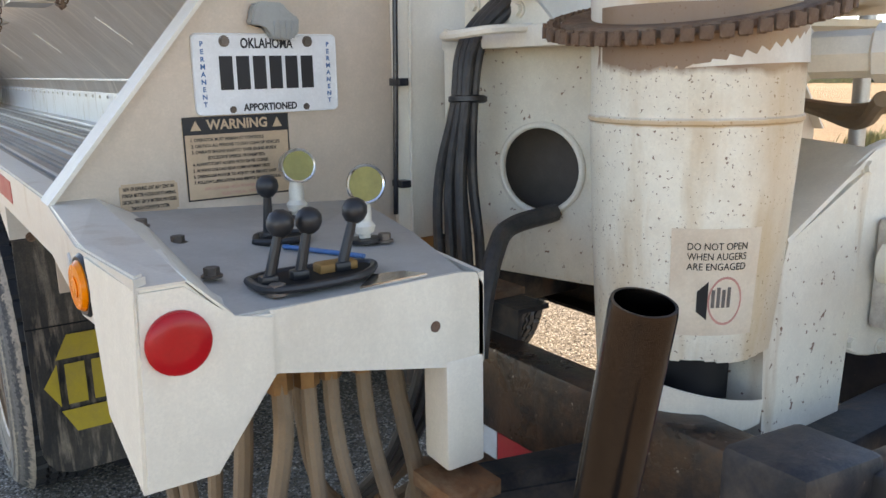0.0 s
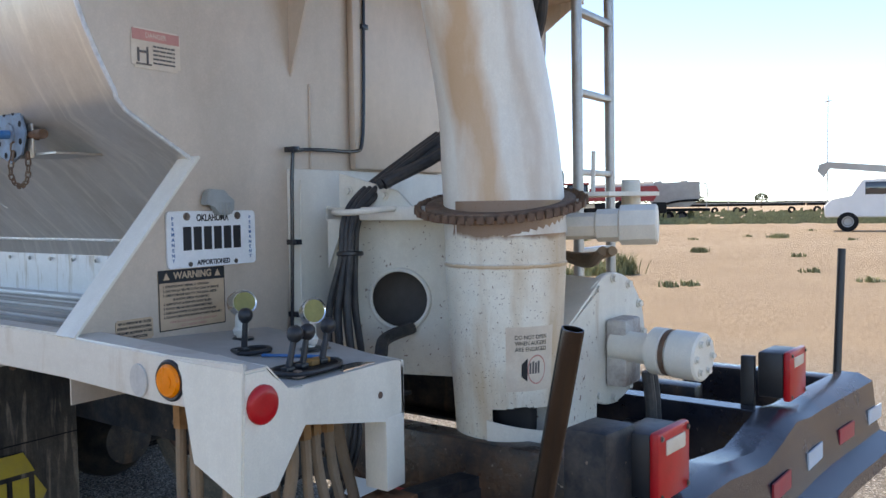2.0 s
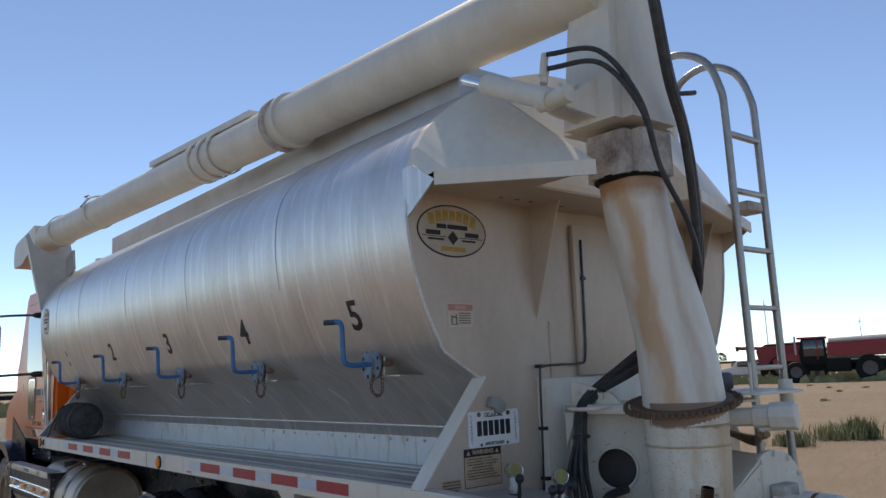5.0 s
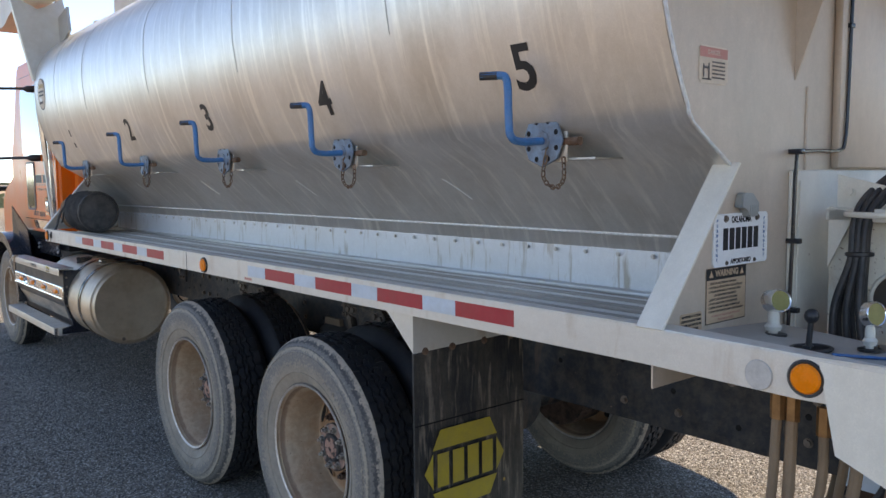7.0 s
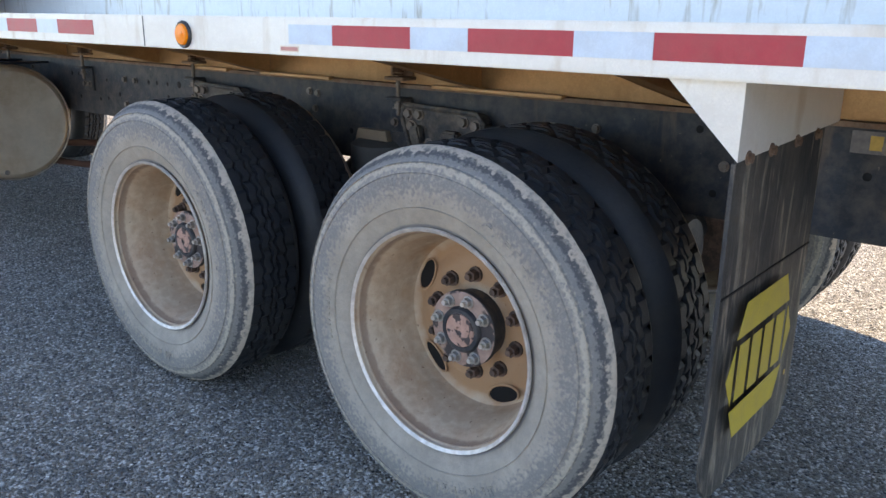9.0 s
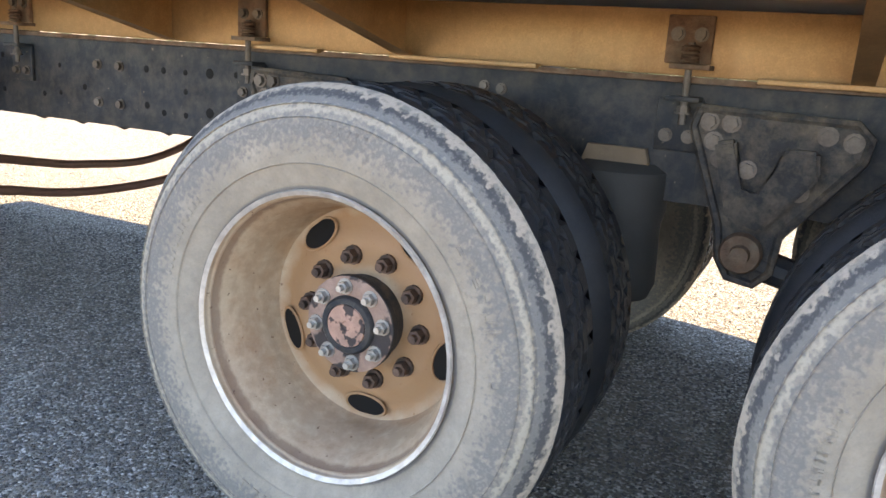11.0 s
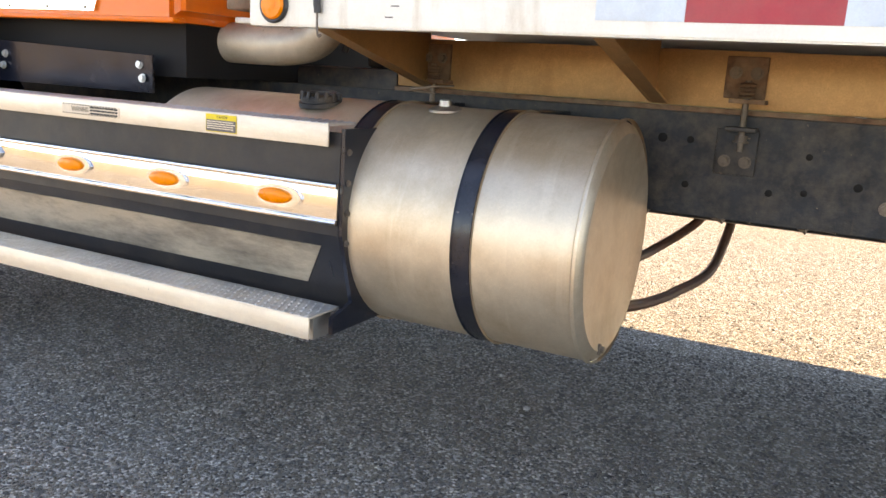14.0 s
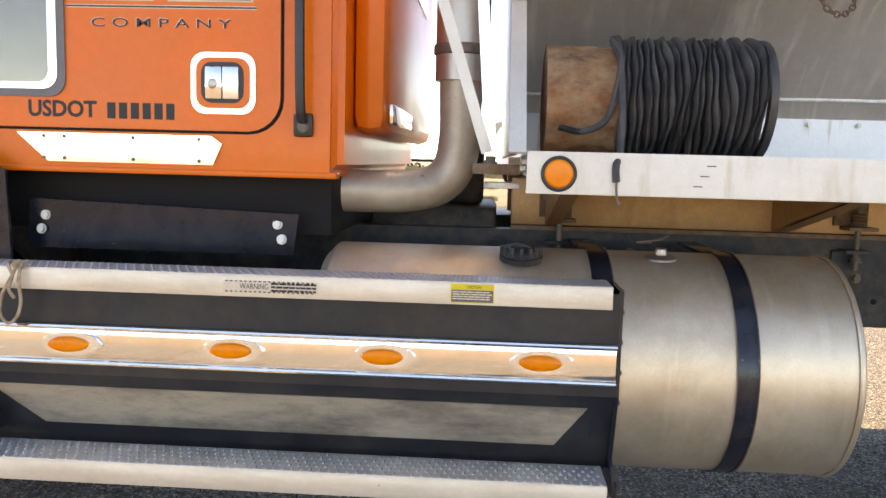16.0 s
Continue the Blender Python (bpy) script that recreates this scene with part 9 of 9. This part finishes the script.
part("side_window", box(B(), -1.3, 0.1, -1.115, -1.09, 1.95, 2.6, 0.02), GLASS, b_)
part("bed", box(B(), 0.4, 6.0, -1.15, 1.15, 1.0, 1.9, 0.04), FAR_WHITE, sv)
bm = B()
prism(bm, [(-3.6, 3.25), (-3.55, 3.6), (-3.1, 3.75), (5.0, 2.9), (5.0, 2.5), (-3.0, 3.4), (-3.3, 2.9)], "y", -0.25, 0.25)
part("boom", bm, FAR_GREY, sv, smooth=False)
part("boom_pedestal", box(B(), 4.2, 5.0, -0.4, 0.4, 1.9, 2.7, 0.03), FAR_GREY, sv)
for x in (-2.1, 4.0):
    for y in (-1.15, 0.8):
        bm = B()
        lathe(bm, [(0.2, 0), (0.5, 0.03), (0.52, 0.1), (0.52, 0.3), (0.2, 0.34)], (x, y, 0.52), (0, 1, 0), 26)
        wl = part("wheel", bm, DARK_AND_SHADED, sv)
        bm = B()
        lathe(bm, [(0, 0.02), (0.26, 0.0), (0.29, -0.02)], (x, y, 0.52), (0, 1, 0), 20)
        part("rim", bm, FAR_GREY, wl)
sv.matrix_basis = facing((46.9, 3.2), -82)


def flat_trailer(p, yaw, length):
    tr = thing("flat_trailer", "dark empty flat trailer parked along the yard's far edge", "trailer", "far trailers")
    part("trailer_bed", box(B(), -length / 2, length / 2, -1.2, 1.2, 1.1, 1.45, 0.03), DARK_AND_SHADED, tr)
    part("bed_top", box(B(), -length / 2, length / 2, -1.2, 1.2, 1.455, 1.55, 0.01), FAR_GREY, tr)
    for x in (-length * 0.38, -length * 0.28, length * 0.33):
        bm = B()
        lathe(bm, [(0.2, 0), (0.5, 0.04), (0.5, 0.4), (0.2, 0.42)], (x, -1.2, 0.5), (0, 1, 0), 18)
        part("wheel", bm, DARK_AND_SHADED, tr)
    tr.matrix_basis = facing(p, yaw)
    return tr


for k in range(6):
    a = radians(62 + 5.2 * k)
    flat_trailer((118 * math.sin(a), 118 * math.cos(a)), -(62 + 5.2 * k), 10 + (k * 37 % 3))
for k in range(5):
    a = radians(-8 + 8.5 * k)
    flat_trailer((70 * math.sin(a), 75 * math.cos(a)), 8 - 8.5 * k, 10)
# masts and poles
for (x, y, h) in ((118, 18, 16.0), (103.6, 55, 10.2), (150, 40, 9.0), (150, 62, 9.0), (160, 10, 9.0), (60, 160, 10.0)):
    pl = thing("utility_pole", "thin grey pole on the horizon", "pole", "far poles")
    bm = B()
    rod(bm, (0, 0, 0), (0, 0, h), 0.10, 8, 0.05)
    part("mast", bm, FAR_GREY, pl)
    part("cross_arm", box(B(), -0.7, 0.7, -0.06, 0.06, h - 0.9, h - 0.75), FAR_GREY, pl, smooth=False)
    pl.matrix_basis = facing((x, y), 40)


def clump_mesh(seed, n, w, h, blade):
    """A weed: many thin bent blades from one base."""
    rnd = random.Random(seed)
    bm = B()
    for _ in range(n):
        bx, by = rnd.gauss(0, w * 0.30), rnd.gauss(0, w * 0.30)
        a, lean = rnd.uniform(0, 6.28), rnd.uniform(0.1, 0.8)
        hh = h * rnd.uniform(0.35, 1.0)
        d = Vector((math.cos(a), math.sin(a), 0))
        s = Vector((-d.y, d.x, 0)) * blade
        p0 = Vector((bx, by, 0))
        p1 = p0 + d * lean * hh * 0.4 + Vector((0, 0, hh * 0.65))
        p2 = p0 + d * lean * hh * 0.95 + Vector((0, 0, hh))
        v = [bm.verts.new(p) for p in (p0 - s, p0 + s, p1 + s * 0.9, p2, p1 - s * 0.9)]
        bm.faces.new(v)
    return bm


for seed, p, w, h in ((1, (16.2, 6.15), 0.95, 0.40), (2, (14.5, 6.3), 0.55, 0.34), (3, (16.45, 5.75), 0.5, 0.55), (4, (25.2, 6.65), 0.35, 0.2), (5, (36.9, 6.7), 0.6, 0.25)):
    tf = tagged(part("weed_clump", clump_mesh(seed, 420, w, h, 0.012), LEAF, smooth=False), "grey-green weed clump on bare dirt", "weeds", kind="stuff")
    tf.matrix_basis = facing(p, 0)
rnd = random.Random(21)
for k in range(26):
    a = radians(rnd.uniform(58, 92))
    d = rnd.uniform(14, 60)
    tf = tagged(part("weed_clump", clump_mesh(30 + k, 40, 0.3, 0.14, 0.02), LEAF, smooth=False), "small dry weed tuft on bare dirt", "weeds", kind="stuff")
    tf.matrix_basis = facing((d * math.sin(a), d * math.cos(a) - 3), 0)
bm = B()
rnd = random.Random(8)
for k in range(5200):
    a = radians(rnd.uniform(-25, 100))
    d = rnd.uniform(62, 72) if k % 2 else rnd.uniform(85, 135)
    hh = rnd.uniform(0.2, 0.55) * (1 + (rnd.random() < 0.1))
    p0 = Vector((d * math.sin(a), d * math.cos(a), 0))
    s = Vector((math.cos(a), -math.sin(a), 0)) * rnd.uniform(0.15, 0.5)
    bm.faces.new([bm.verts.new(p) for p in (p0 - s, p0 + s, p0 + s * 0.5 + Vector((0, 0, hh)), p0 - s * 0.6 + Vector((0, 0, hh * 0.8)))])
tagged(part("weed_strip", bm, LEAF, smooth=False), "strip of green weeds along the yard's far edge", "weeds", kind="stuff")
# far trees: short trunks with ragged crowns of small leaf clumps


def far_tree(p, h, seed):
    tr = thing("far_tree", "small dark tree on the horizon", "tree", "far trees")
    bm = B()
    rod(bm, (0, 0, 0), (0, 0, h * 0.5), 0.18, 8, 0.08)
    for k in range(4):
        a = k * 1.6 + seed
        rod(bm, (0, 0, h * (0.3 + 0.05 * k)), (math.cos(a) * h * 0.3, math.sin(a) * h * 0.3, h * (0.6 + 0.06 * k)), 0.07, 6, 0.02)
    part("trunk", bm, WOOD, tr)
    rnd = random.Random(seed)
    bm = B()
    for _ in range(420):
        a, el, r_ = rnd.uniform(0, 6.28), rnd.uniform(-0.6, 1.4), rnd.uniform(0.5, 1.0) ** 0.5
        c = Vector((math.cos(a) * math.cos(el) * h * 0.45 * r_, math.sin(a) * math.cos(el) * h * 0.45 * r_, h * 0.62 + math.sin(el) * h * 0.33 * r_))
        u = Vector((rnd.gauss(0, 1), rnd.gauss(0, 1), rnd.gauss(0, 1))).normalized() * h * 0.05
        w = u.orthogonal().normalized() * h * 0.04
        bm.faces.new([bm.verts.new(q) for q in (c - u, c + w, c + u, c - w)])
    part("crown", bm, LEAF_FAR, tr, smooth=False)
    tr.matrix_basis = facing(p, 0)


for k, (az, d, h) in enumerate(((57.2, 210, 5.5), (58.6, 215, 4.5), (65.5, 230, 5.0), (66.5, 230, 5.5), (69.5, 240, 4.5), (73.0, 240, 4.0), (52.0, 220, 5.0), (77, 250, 4.5), (-3, 260, 5), (1, 255, 6), (8, 250, 5))):
    a = radians(az)
    far_tree((d * math.sin(a), d * math.cos(a)), h, k + 3)
# distant low ridge of fields
bm = B()
n = 90
rnd = random.Random(4)
lo_, hi_ = [], []
for k in range(n + 1):
    a = radians(-40 + 150 * k / n)
    r_ = 900
    lo_.append(bm.verts.new((r_ * math.sin(a), r_ * math.cos(a), -0.5)))
    hi_.append(bm.verts.new((r_ * math.sin(a), r_ * math.cos(a), 2.6 + rnd.uniform(-0.8, 1.4))))
for k in range(n):
    bm.faces.new((lo_[k], lo_[k + 1], hi_[k + 1], hi_[k]))
tagged(part("backdrop", bm, LEAF_FAR, smooth=False), "far dark line of fields and trees at the horizon", "backdrop", kind="structure")

# ---- loose stones on the ground ----
rnd = random.Random(9)
stone_me = []
for k in range(4):
    bm = B()
    bmesh.ops.create_icosphere(bm, subdivisions=1, radius=1)
    for v in bm.verts:
        v.co *= rnd.uniform(0.75, 1.15)
        v.co.z *= 0.6
    me = bpy.data.meshes.new("stone")
    bm.to_mesh(me)
    bm.free()
    me.materials.append(STONE)
    stone_me.append(me)
pebbles = ground
for k in range(280):
    x, y = rnd.uniform(-1.6, 1.6), rnd.uniform(1.0, 8.5)
    s = rnd.uniform(0.004, 0.011) * (1.8 if rnd.random() < 0.08 else 1)
    share("stone", stone_me[k % 4], pebbles, Matrix.Translation((x, y, s * 0.25)) @ Matrix.Rotation(rnd.uniform(0, 6), 4, "Z") @ Matrix.Diagonal((s * rnd.uniform(0.8, 1.5), s, s, 1)))
vs, fs = [], []
for k in range(30000):
    x, y = (rnd.uniform(-1.3, 1.9), rnd.uniform(2.6, 9.0)) if k % 5 else (rnd.uniform(-2.2, 3.2), rnd.uniform(-1.2, 9.0))
    s = rnd.uniform(0.003, 0.0085) * (1.5 if rnd.random() < 0.06 else 1)
    h = s * rnd.uniform(0.5, 0.95)
    a, n = rnd.uniform(0, 6.28), len(vs)
    for q in range(4):
        u = a + q * 1.57
        vs.append((x + s * math.cos(u) * rnd.uniform(0.7, 1.2), y + s * math.sin(u) * rnd.uniform(0.7, 1.2), 0.0))
    for q in range(4):
        u = a + 0.4 + q * 1.57
        vs.append((x + s * 0.55 * math.cos(u) * rnd.uniform(0.6, 1.2), y + s * 0.55 * math.sin(u) * rnd.uniform(0.6, 1.2), h * rnd.uniform(0.75, 1.0)))
    for q in range(4):
        p = (q + 1) % 4
        fs.append((n + q, n + p, n + 4 + p, n + 4 + q))
    fs.append((n + 4, n + 5, n + 6, n + 7))
gravel_me = bpy.data.meshes.new("gravel")
gravel_me.from_pydata(vs, [], fs)
bm = B()
bm.from_mesh(gravel_me)
bpy.data.meshes.remove(gravel_me)
tagged(part("gravel", bm, STONE, ground, smooth=False), "loose fine gravel", kind="stuff")
